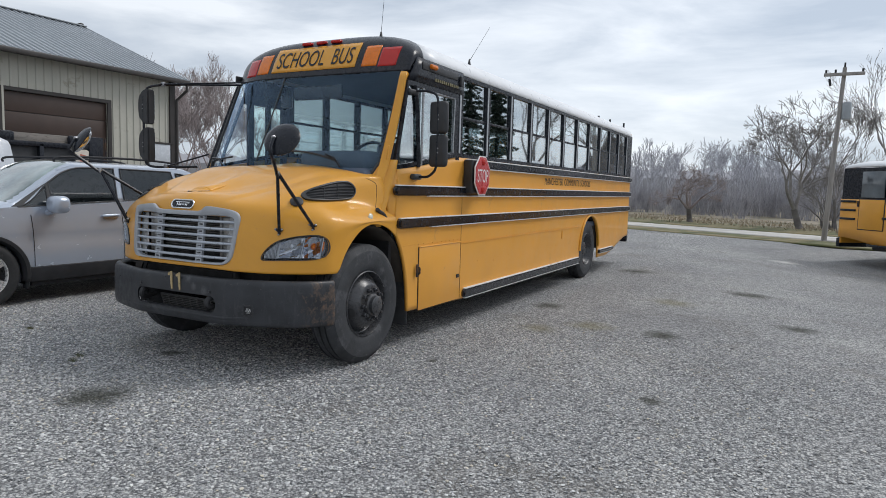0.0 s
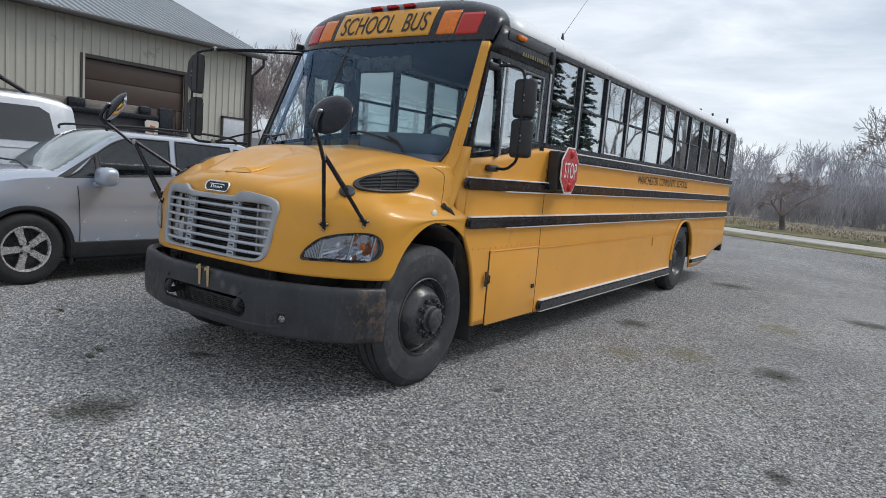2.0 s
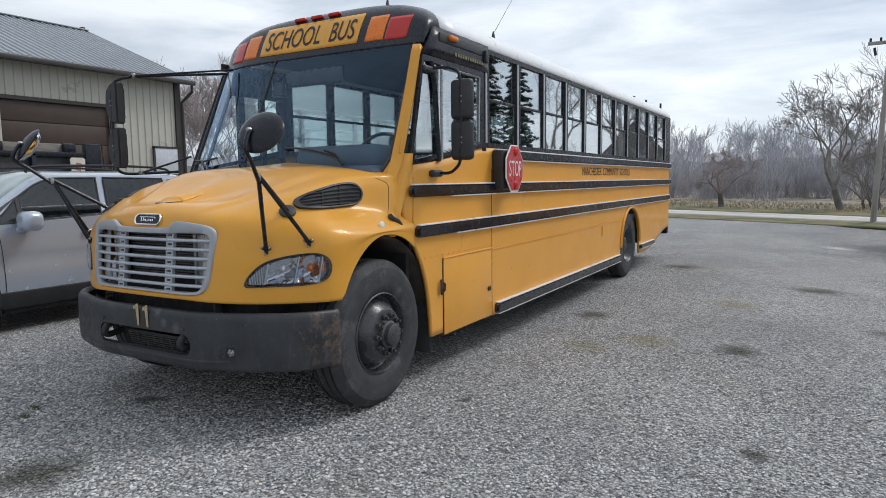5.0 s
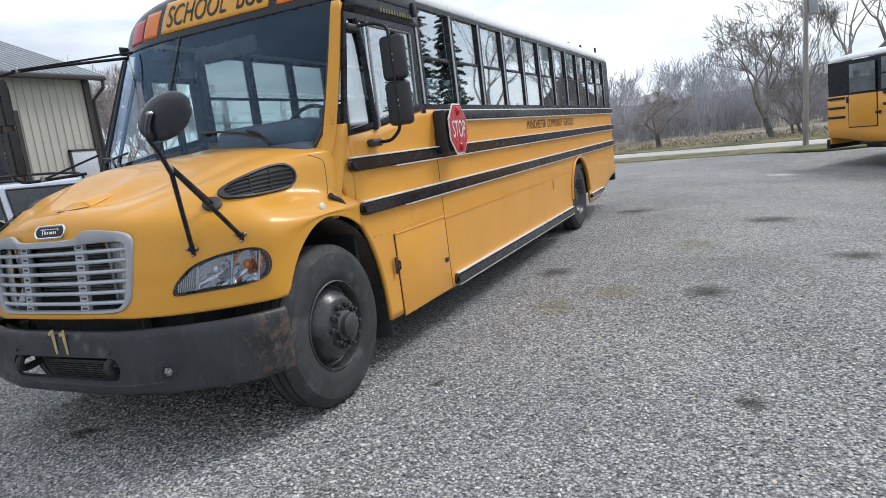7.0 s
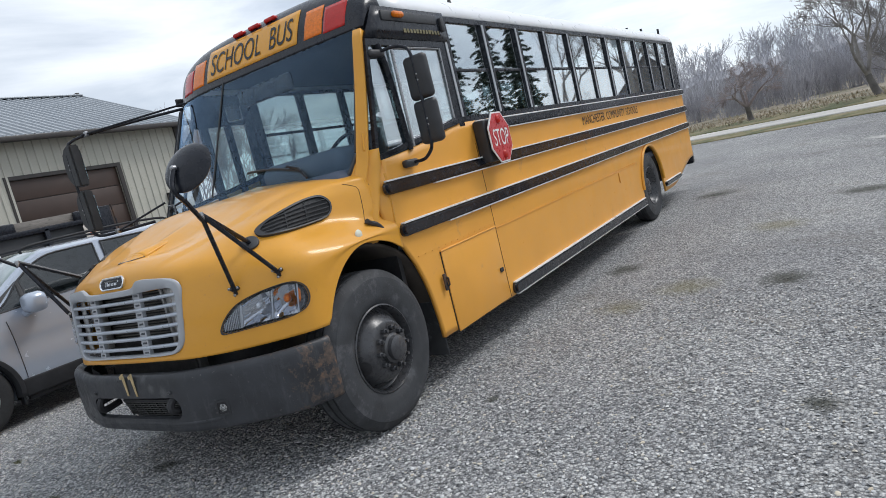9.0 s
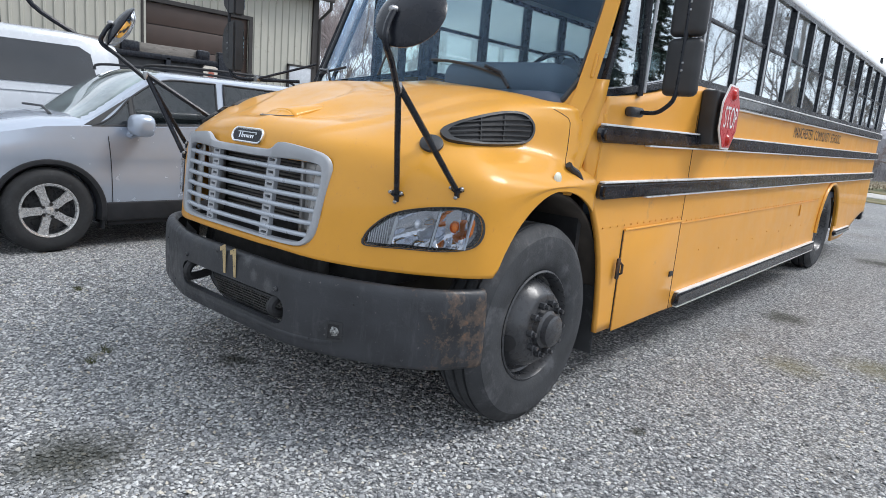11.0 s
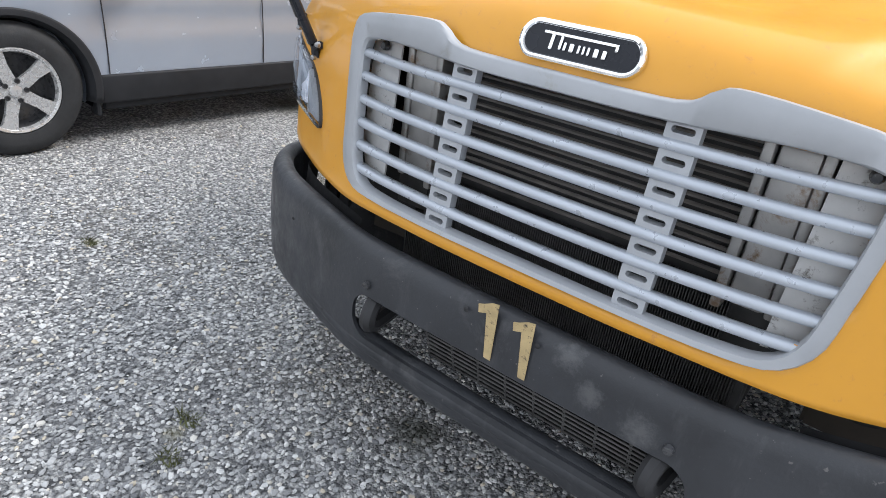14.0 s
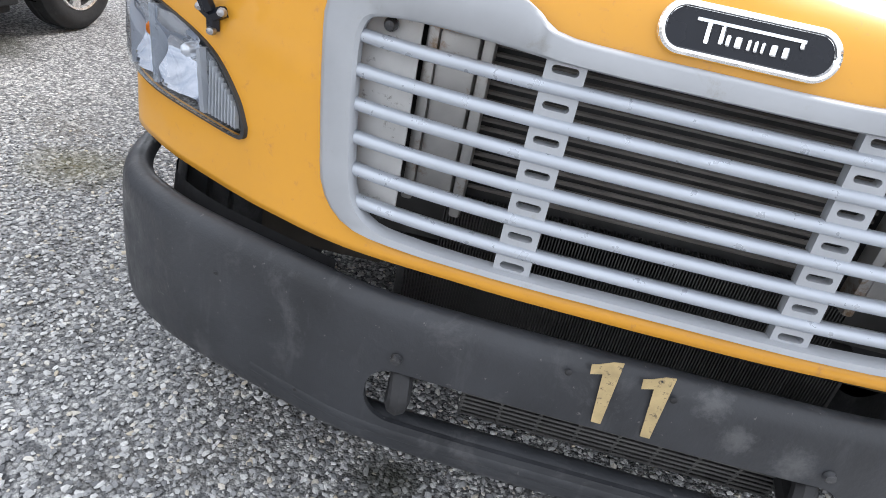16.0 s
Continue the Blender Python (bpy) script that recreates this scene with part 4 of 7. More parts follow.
for cx, low in ((-0.029, 0.004), (0.066, 0.001)):
    part("fleet_number", slab([(a * 1.15 + cx + 0.002 - 0.1 * b, b * 1.18 + 0.744 + low) for a, b in ONE], lambda a, b, d: Vector((a, bumper_at(a / 1.9, 0.0135 + d, 0).y, b)), 0.002), TAN_PAINT, bumper, "hand-painted cream number 11", smooth=False)
INTAKE = mat("dusty_grey_intake", (0.075, 0.073, 0.07), 0.7, vary=0.3, scale=20)
# slatted intake under the bumper, seen through the slot
intake = part("lower_intake", box(0.07, 0.015, 0.600, 0.70, 0.012, 0.014, 0.003), BLACK_PLASTIC, bus, "black slatted plastic intake behind the bumper")
# dark sheet added behind the slats, painting the unlit space there
part("intake_back", box(0.07, 0.046, 0.540, 0.69, 0.004, 0.12, turn=Matrix.Rotation(radians(17), 4, "X")), DARK, intake)
for k in range(7):
    part("slat", box(0.07, 0.016 + 0.005 * k, 0.588 - 0.016 * k, 0.69, 0.014, 0.006, 0.002, turn=Matrix.Rotation(radians(-15), 4, "X")), INTAKE, intake)
for k in range(9):
    part("slat_rib", box(-0.27 + 0.68 * k / 8, 0.034, 0.540, 0.007, 0.012, 0.118, turn=Matrix.Rotation(radians(17), 4, "X")), INTAKE, intake)


# ---- school bus: headlamps, vents and small fittings of the hood ----
def hood_at(u, v, d, sgn=1):
    e = 2e-3
    p = hood(u, v)
    n = (hood(min(1, u + e), v) - hood(max(0, u - e), v)).cross(hood(u, min(1, v + e)) - hood(u, max(0, v - e))).normalized()
    if n.dot(Vector((0.6, -0.6, 0.5))) < 0:
        n = -n
    p = p + n * d
    return Vector((sgn * p.x, p.y, p.z))


def face_pt(u, z, d, sgn):
    """A point of the upright lower part of the hood at height z."""
    x, y = nose(u)
    x2, y2 = nose(min(1, u + 0.01))
    n = Vector((y2 - y, -(x2 - x), 0)).normalized()
    s = smoothstep(0.15, 0.85, u)
    return Vector((sgn * (x + n.x * d), y + n.y * d + 0.11 * (min(z, 1.3) - 0.95) * (1 - s), z))


LAMP = [(0.326, 0.985), (0.343, 1.040), (0.385, 1.107), (0.45, 1.147), (0.52, 1.163), (0.565, 1.153), (0.591, 1.11), (0.595, 1.04), (0.572, 0.985), (0.51, 0.960), (0.43, 0.956), (0.348, 0.954), (0.328, 0.962)]
LAMP = [(p.x, p.y) for p in (spline([(u * 2, z, 0) for u, z in LAMP + LAMP[:1]], k / 72) for k in range(72))]
LAMP = [(a / 2, z) for a, z in LAMP]
LC = (0.467, 1.053)


def domed(line, c, put, depths):
    """Fills an outline on a curved surface by loops that close in on c; depths from the edge to the middle."""
    bm = bmesh.new()
    n, m = len(line), len(depths) - 1
    rows = [[bm.verts.new(put(lerp(a, c[0], k / m * 0.985), lerp(b, c[1], k / m * 0.985), d)) for a, b in line] for k, d in enumerate(depths)]
    for p, q in zip(rows, rows[1:]):
        for s in range(n):
            bm.faces.new((p[s], p[(s + 1) % n], q[(s + 1) % n], q[s]))
    bm.faces.new(rows[-1])
    return bm


LAMP_BACK = mat("lamp_housing_grey", (0.20, 0.21, 0.225), 0.25, metal=0.5, vary=0.2, scale=20)


def shrink(line, k, c=LC):
    return [(lerp(a, c[0], k), lerp(b, c[1], k)) for a, b in line]


BOWL = mat("metallised_lamp_bowl", (0.50, 0.52, 0.56), 0.07, metal=1.0, vary=0.1, scale=25, rough_vary=0.03)


def lamp_cutter(put):
    """A closed block of the lamp's outline, to open the hood behind the lens."""
    bm = bmesh.new()
    rows = [[bm.verts.new(put(p, q, d)) for p, q in shrink(LAMP, k)] for k, d in ((0.97, 0.05), (0.5, 0.05), (0.04, 0.05), (0.04, -0.07), (0.5, -0.07), (0.97, -0.07))]
    for p, q in zip(rows, rows[1:]):
        for s in range(len(p)):
            bm.faces.new((p[s], p[(s + 1) % len(p)], q[(s + 1) % len(p)], q[s]))
    bm.faces.new(rows[0])
    bm.faces.new(rows[-1])
    return bm


def lamp_top(a):
    line = ((0.326, 0.985), (0.343, 1.040), (0.385, 1.107), (0.45, 1.147), (0.52, 1.163), (0.575, 1.147))
    for (ua, za), (ub, zb) in zip(line, line[1:]):
        if a <= ub:
            return lerp(za, zb, (a - ua) / (ub - ua)) - 0.016
    return 1.12


for sgn in (-1, 1):
    put = lambda a, b, d: face_pt(a + (0.014 if sgn < 0 else 0), b + (0.018 if sgn < 0 else 0), d, sgn)
    cut(hood_ob, lamp_cutter(put))
    lamp = part("headlamp", loop_ring(LAMP, shrink(LAMP, 0.035), put, 0.008), BLACK_PLASTIC, bus, "wraparound clear headlamp with an amber corner")
    # a deep tub closed at its back
    bm = bmesh.new()
    rows = [[bm.verts.new(put(p, q, d)) for p, q in shrink(LAMP, k)] for k, d in ((0.035, 0.008), (0.045, -0.02), (0.07, -0.05), (0.2, -0.056), (0.5, -0.056), (0.97, -0.056))]
    for p, q in zip(rows, rows[1:]):
        for s in range(len(p)):
            bm.faces.new((p[s], p[(s + 1) % len(p)], q[(s + 1) % len(p)], q[s]))
    bm.faces.new(rows[-1])
    part("lamp_housing", bm, LAMP_BACK, lamp, "silver grey lamp tub")
    # faceted bowls with a bulb each
    for c0, c1, amber in ((0.398, 0.480, False), (0.487, 0.556, True)):
        def bowl(u, v):
            b = lerp(0.976, lamp_top(lerp(c0, c1, u)), v)
            a = lerp(c0, c1, u) + 0.085 * (b - 1.066) * (1 if u < 0.9 or not amber else 0.3)
            x, z = 2 * u - 1, 2 * v - 1
            facet = 0.016 * abs((1.0 * x + 0.25 * z + 4) % 1.0 - 0.5) + 0.008 * math.sin(4.2 * z - 1.6 * x)
            return put(a, b, min(0.004, -0.052 + 0.034 * (x * x + z * z) + facet))
        rb = part("reflector", sheet(bowl, 30, 24), BOWL, lamp, "bright moulded reflector bowl", angle=10)
        cu, cz, r = lerp(c0, c1, 0.55), 1.068, (0.020 if amber else 0.017)
        b = lathe([(r * 1.5, 0.0), (r * 1.3, 0.016), (r, 0.006), (r * 0.9, 0.030), (r * 0.5, 0.038), (0.0, 0.040)], 20, axis="y")
        for v in b.verts:
            v.co = put(cu + v.co.x * 0.40, cz + v.co.z, -0.046 + v.co.y)
        part("bulb", b, LENS_AMBER if amber else REFLECTOR, rb, "amber bulb cap" if amber else "")
        wall = [(c1 + 0.001 - 0.0066, 0.976), (c1 + 0.005 - 0.0066, 0.976), (c1 + 0.005 + 0.0066, lamp_top(c1)), (c1 + 0.001 + 0.0066, lamp_top(c1))]
        part("lamp_divider", slab(wall, lambda a, b, d: put(a, b, d - 0.052), 0.064), SILVER_BAR, lamp, smooth=False)
    part("amber_reflector", slab([(0.562, 1.03), (0.568, 1.05), (0.572, 1.10), (0.566, 1.118), (0.562, 1.10)], lambda a, b, d: put(a, b, d - 0.012), 0.014), LENS_AMBER, lamp, "amber side reflector")
    part("lamp_divider", slab([(0.388, 0.973), (0.395, 0.973), (0.404, 1.09), (0.399, 1.102)], lambda a, b, d: put(a, b, d - 0.052), 0.064), SILVER, lamp, smooth=False)
    part("flute_bed", slab([(0.338, 0.972), (0.389, 0.970), (0.400, 1.100), (0.382, 1.083), (0.347, 1.02)], lambda a, b, d: put(a, b, d - 0.012), 0.012), LAMP_BACK, lamp, smooth=False)
    for k in range(9):
        cu = 0.340 + 0.0053 * k
        part("flute", slab([(cu, 0.974), (cu + 0.002, 0.974), (cu + 0.004, 1.018 + 0.008 * k), (cu + 0.002, 1.018 + 0.008 * k)], put, 0.008), SILVER, lamp, smooth=False)
    # domed outer lens
    n = len(LAMP)
    bm = bmesh.new()
    rows = [[bm.verts.new(put(a, b, d)) for a, b in shrink(LAMP, k)] for k, d in ((0.07, 0.012), (0.16, 0.020), (0.4, 0.024), (0.7, 0.026), (0.98, 0.0265))]
    for p, q in zip(rows, rows[1:]):
        for s in range(n):
            bm.faces.new((p[s], p[(s + 1) % n], q[(s + 1) % n], q[s]))
    lens = part("lens", bm, GLASS_LAMP, lamp)
    lens.visible_shadow = False

    # side vent: oval frame with slats
    vu = lambda a: lerp(0.502, 0.792, a)
    vent_line = [(0.0, 0.50), (0.06, 0.66), (0.25, 0.83), (0.6, 0.99), (0.88, 1.0), (0.985, 0.75), (1.0, 0.45), (0.93, 0.16), (0.75, 0.05), (0.42, 0.06), (0.12, 0.18), (0.03, 0.32)]
    vent_line = [(p.x, p.y) for p in (spline([(a, b, 0) for a, b in vent_line + vent_line[:1]], k / 60) for k in range(60))]
    vput = lambda a, b, d: hood_at(vu(a), lerp(0.494, 0.626, b), d, sgn)
    vin = [(lerp(a, 0.55, 0.10) + 0.03, lerp(b, 0.52, 0.16)) for a, b in vent_line]
    vent = part("hood_vent", loop_ring(vent_line, vin, vput, 0.019), BLACK_PLASTIC, bus, "black plastic side vent with slats")
    # dark fill between the slats paints the vent's shaded inside
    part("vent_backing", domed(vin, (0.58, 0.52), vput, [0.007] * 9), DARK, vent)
    for k in range(5):
        b0 = 0.20 + 0.14 * k
        a0 = min(a for a, b in vin if abs(b - b0) < 0.12) + 0.02
        a1 = max(a for a, b in vin if abs(b - b0) < 0.12) - 0.02
        part("vent_slat", tube([vput(lerp(a0, a1, j / 10), b0, 0.015) for j in range(11)], 0.0042, 6), BLACK_PLASTIC, vent)
    for a0 in (0.42, 0.70):
        part("vent_rib", tube([vput(a0 + 0.03 * j / 5, lerp(0.16, 0.9, j / 5), 0.013) for j in range(6)], 0.004, 6), BLACK_PLASTIC, vent)
    b = lathe([(0.0, 0.014), (0.02, 0.012), (0.03, 0.006), (0.033, 0.0)], 20, axis="x")
    c = hood_at(0.805, 0.297, 0.002, sgn)
    for v in b.verts:
        v.co = c + Vector((sgn * v.co.x, v.co.y, v.co.z))
    part("side_marker", b, LENS_WHITE, bus, "round pale marker lamp")
    # cross-view mirror on a tripod
    joint, dome = Vector((sgn * 1.06, 0.0, 1.65)), Vector((sgn * 1.19, -0.09, 1.885 if sgn > 0 else 1.905))
    fa, fb, disc = face_pt(0.394, 1.190, 0.012, sgn), face_pt(0.520, 1.232, 0.010, sgn), hood_at(0.475, 0.507, 0.008, sgn)
    cm = part("crossview_mirror", tube([joint + Vector((0, 0, -0.03)), lerp(joint, dome + Vector((0, -0.11, -0.115)), 0.6), dome + Vector((-sgn * 0.008, -0.108, -0.105)), dome + Vector((-sgn * 0.016, -0.098, -0.05)), dome + Vector((-sgn * 0.024, -0.062, 0.008))], 0.0125, 8, smooth_path=20), BLACK, bus, "black convex mirror on a steel tripod")
    for foot in (fa, fb):
        leg = part("mirror_leg", tube([joint, lerp(joint, foot, 0.97)], 0.013, 8), BLACK, cm)
        for k in range(3):
            a = 2 * math.pi * k / 3 + 0.5
            bb = lathe([(0.0, 0.012), (0.011, 0.010), (0.015, 0.0)], 10, axis="y")
            for v in bb.verts:
                v.co = foot + Vector((sgn * 0.027 * math.cos(a) + v.co.x * 0.62, -v.co.y * 0.8 + 0.012 * math.cos(a) - 0.006, 0.027 * math.sin(a) + v.co.z * 0.62))
            part("foot_bolt", bb, STEEL, leg)
            part("foot_lobe", tube([foot, foot + Vector((sgn * 0.027 * math.cos(a), 0.012 * math.cos(a) + 0.002, 0.027 * math.sin(a)))], 0.012, 6), BLACK, leg)
    part("mirror_leg", tube([joint, disc], 0.014, 8), BLACK, cm)
    dn = (hood_at(0.475, 0.515, 0.1, sgn) - hood_at(0.475, 0.515, 0, sgn)).normalized()
    b = lathe([(0.0, 0.012), (0.045, 0.010), (0.053, 0.006), (0.055, -0.004)], 24, axis="z")
    rot = dn.to_track_quat("Z", "Y").to_matrix()
    for v in b.verts:
        v.co = disc + rot @ v.co
    part("base_disc", b, BLACK_PLASTIC, cm)
    b = lathe([(0.0, 0.012), (0.014, 0.01), (0.018, -0.012), (0.014, -0.03), (0, -0.032)], 12, axis="z")
    for v in b.verts:
        v.co = v.co + joint
    part("clamp", b, STEEL, cm)
    # the dome looks back towards the driver; its shell is black, the glass a real mirror
    face = Vector((-sgn * 0.28, 0.79, -0.545)).normalized()
    rot = face.to_track_quat("Z", "Y").to_matrix()
    shell = lathe([(0.0, -0.040), (0.05, -0.037), (0.10, -0.024), (0.126, -0.008), (0.134, 0.0), (0.130, 0.008), (0.124, 0.006)], 32, axis="z")
    glassy = lathe([(0.127, 0.004), (0.10, 0.036), (0.06, 0.054), (0.0, 0.062)], 32, axis="z")
    for b, nm, mm in ((shell, "mirror_shell", BLACK), (glassy, "mirror_glass", CHROME)):
        for v in b.verts:
            v.co = dome + rot @ Vector((v.co.x, v.co.y * 1.06, v.co.z))
        part(nm, b, mm, cm)
    b = lathe([(0.0, 0.012), (0.010, 0.010), (0.014, 0.0), (0.014, -0.014)], 12, axis="y")
    for v in b.verts:
        v.co = Vector((v.co.x, -v.co.y, v.co.z)) + dome + Vector((-sgn * 0.025, -0.068, 0.012))
    part("mirror_bolt", b, STEEL, cm)
    # rubber latch at the hood's rear
    lt = hood_at(0.875, 0.345, 0.012, sgn)
    part("hood_latch", tube([lt + Vector((0, -0.03, 0.02)), lt, lt + Vector((0.01 * sgn, 0.06, -0.03)), lt + Vector((0.015 * sgn, 0.13, -0.11))], 0.018, 8, smooth_path=10), BLACK_PLASTIC, bus, "black rubber hood latch")
# scoop on top of the hood
scx, scy = -0.02, 0.205


TOP_TAB = [(a / 60, b / 40, hood(a / 60, b / 40)) for a in range(1, 40) for b in range(18, 40)]


def hood_top(x, y):
    """Height of the hood's top at x and y, by a few Newton steps from the nearest sample."""
    x = max(0.004, abs(x))
    u, v, p = min(TOP_TAB, key=lambda q: (q[2].x - x) ** 2 + (q[2].y - y) ** 2)
    for _ in range(8):
        p, e = hood(u, v), 1e-3
        pu, pv = (hood(u + e, v) - p) / e, (hood(u, v - e) - p) / -e
        det = pu.x * pv.y - pv.x * pu.y
        if abs(det) < 1e-6:
            break
        dx, dy = x - p.x, y - p.y
        u = min(0.9, max(0.0, u + 0.8 * (dx * pv.y - dy * pv.x) / det))
        v = min(1.0, max(0.3, v + 0.8 * (dy * pu.x - dx * pu.y) / det))
    return hood(u, v).z


def scoop_at(u, v):
    x, y = scx + lerp(-0.105, 0.105, u) * (1 - 0.35 * v) + 0.02 * v, scy + 0.25 * v + 0.03 * u * (1 - v)
    low = hood_top(max(0.07, abs(x)), y) - 0.005
    return Vector((x, y, lerp(low, hood_top(0.004, y) + 0.002 + 0.010 * (1 - v) ** 0.8, 1 - abs(2 * u - 1) ** 3 * (1 - 0.5 * v) - 0.5 * v ** 4)))


scoop = thick(part("hood_scoop", sheet(scoop_at, 14, 8), YELLOW, bus, "small raised scoop on the hood"), 0.006)


def scoop_face(u, v, d=0.0):
    """The hollow front of the scoop, v from its lip forward and down onto the hood."""
    p, k = scoop_at(u, 0), 1 - (2 * u - 1) ** 6
    y = p.y - 0.055 * v * k - d
    return Vector((p.x, y, lerp(p.z, hood_top(max(0.07, abs(p.x)), y) + 0.003, v ** 0.6)))


thick(part("scoop_face", sheet(lambda u, v: scoop_face(u, v), 18, 8), YELLOW, scoop), 0.004)
thick(part("scoop_mouth", sheet(lambda u, v: scoop_face(u, 1, 0.016 * v * (1 - (2 * u - 1) ** 4) + 0.001) + Vector((0, 0, 0.003)), 18, 2), TUBE_GREY, scoop, "grey strip at the scoop's foot"), 0.004)
# wheel wells
for sgn in (-1, 1):
    for cy, w, r in ((FRONT_AXLE, 0.62, 0.72), (REAR_AXLE, 0.62, 0.66)):
        bm = sheet(lambda u, v: Vector((sgn * lerp(BODY_X - 0.045, BODY_X - w, v), cy + r * math.cos(u * math.pi) * (0.58 if cy < 2 and u > 0.5 else 1), 0.50 + r * math.sin(u * math.pi))), 28, 3)
        thick(part("wheel_well", bm, WELL, bus, "dusty dark wheel well liner"), 0.02, 0)
        bm = sheet(lambda u, v: Vector((sgn * (BODY_X - w), cy + r * math.cos(u * math.pi) * (0.58 if cy < 2 and u > 0.5 else 1) * v, 0.50 + r * math.sin(u * math.pi) * v)), 28, 2)
        thick(part("well_inner_wall", bm, WELL, bus), 0.02, 0)
    part("rear_arch_trim", tube([(sgn * (BODY_X + 0.012), REAR_AXLE + 0.60 * math.cos(k / 30 * math.pi), 0.54 + 0.60 * math.sin(k / 30 * math.pi)) for k in range(31)], 0.022, 8), YELLOW, bus)
    part("mud_flap", box(sgn * 1.02, FRONT_AXLE + 0.70, 0.42, 0.34, 0.012, 0.42, 0.004), RUBBER, bus)
# chassis
for sgn in (-1, 1):
    part("frame_rail", box(sgn * 0.42, 5.4, 0.70, 0.09, 10.2, 0.26, 0.01), DARK, bus)
for cy in (FRONT_AXLE, REAR_AXLE):
    part("axle", tube([(-1.0, cy, 0.50), (1.0, cy, 0.50)], 0.075, 12), DARK, bus)
part("fuel_tank", box(0.0, 5.0, 0.58, 1.4, 1.6, 0.36, 0.06), DARK, bus)
part("transmission", box(0.0, 2.3, 0.62, 0.6, 1.4, 0.4, 0.08), DARK, bus)
part("rear_bumper", box(0, BODY_REAR + 0.08, 0.60, 2.40, 0.14, 0.26, 0.03), BLACK, bus, "black steel rear bumper")


# ---- school bus: roof cap sign, lamps, side fittings ----
def cap_at(x, z, d=0.0):
    """The point of the roof cap's front at x and height z, d proud."""
    s = x / 1.207
    lo, hi = 0.0, 0.75
    for _ in range(26):
        m = (lo + hi) / 2
        if cap(s, m).z < z:
            lo = m
        else:
            hi = m
    e = 2e-3
    n = (cap(s + e, lo) - cap(s - e, lo)).cross(cap(s, lo + e) - cap(s, max(0, lo - e))).normalized()
    if n.y > 0:
        n = -n
    return cap(s, lo) + n * d


def cap_plate(name, x0, x1, z0, z1, d, material, parent, label="", skew=0.0, n=14):
    bm = sheet(lambda u, v: cap_at(lerp(x0, x1, u) + skew * (v - 0.5), lerp(z0, z1, v), d), n, 8)
    return thick(part(name, bm, material, parent, label), 0.012)


sign = cap_plate("destination_sign", -0.52, 0.572, 2.725, 2.985, 0.006, YELLOW, bus, "yellow sign lettered SCHOOL BUS in black", n=30)
letters = lettering("SCHOOL  BUS", 0.172, 0.985, lambda a, b, d: cap_at(a + 0.032, 2.852 + b, 0.010 + d))
each_letter(letters, BLACK, sign)
for sgn in (-1, 1):
    cap_plate("warning_lamp", sgn * (0.648 if sgn > 0 else 0.575), sgn * (0.825 if sgn > 0 else 0.755), 2.725, 2.94, 0.003, LENS_AMBER, bus, "square amber warning lamp")
    cap_plate("warning_lamp", sgn * (0.842 if sgn > 0 else 0.775), sgn * (1.045 if sgn > 0 else 0.965), 2.715, 2.91, 0.003, LENS_RED, bus, "square red warning lamp")
for cx in (-0.165, 0.025, 0.215):
    c = cap_at(cx, 3.028, 0.006)
    part("clearance_lamp", box(c.x, c.y, c.z, 0.125, 0.055, 0.034, 0.014, 3), LENS_RED, bus, "small red clearance lamp")
for wx, wy, z0, top in ((0.62, 1.98, 3.04, (0.66, 2.0, 3.75)), (0.98, 3.3, 2.98, (1.12, 3.55, 3.50))):
    an = part("antenna", lathe([(0.03, 0), (0.022, 0.03), (0.008, 0.10), (0.0, 0.11)], 10, axis="z"), BLACK_PLASTIC, bus, "thin black whip antenna")
    for v in an.data.vertices:
        v.co = v.co + Vector((wx, wy, z0))
    part("whip", tube([(wx, wy, z0 + 0.08), top], 0.0025, 6, r_end=0.0015), BLACK, an)
for y, h in ((6.9, 0.07),):
    b = lathe([(0.06, 0), (0.058, 0.035), (0.04, 0.06), (0.0, 0.068)], 16, axis="z")
    for v in b.verts:
        v.co = v.co + Vector((0.85, y, 2.985))
    part("roof_lamp", b, LENS_AMBER, bus, "amber roof lamp")
for y, x in ((9.3, 0.9), (10.0, 0.95), (10.8, 1.05)):
    part("roof_vent_pin", tube([(x, y, 2.93), (x, y, 3.08)], 0.02, 8), BLACK, bus)

OLIVE_MARK = mat("faded_olive_lettering", (0.16, 0.14, 0.07), 0.6, vary=0.2)
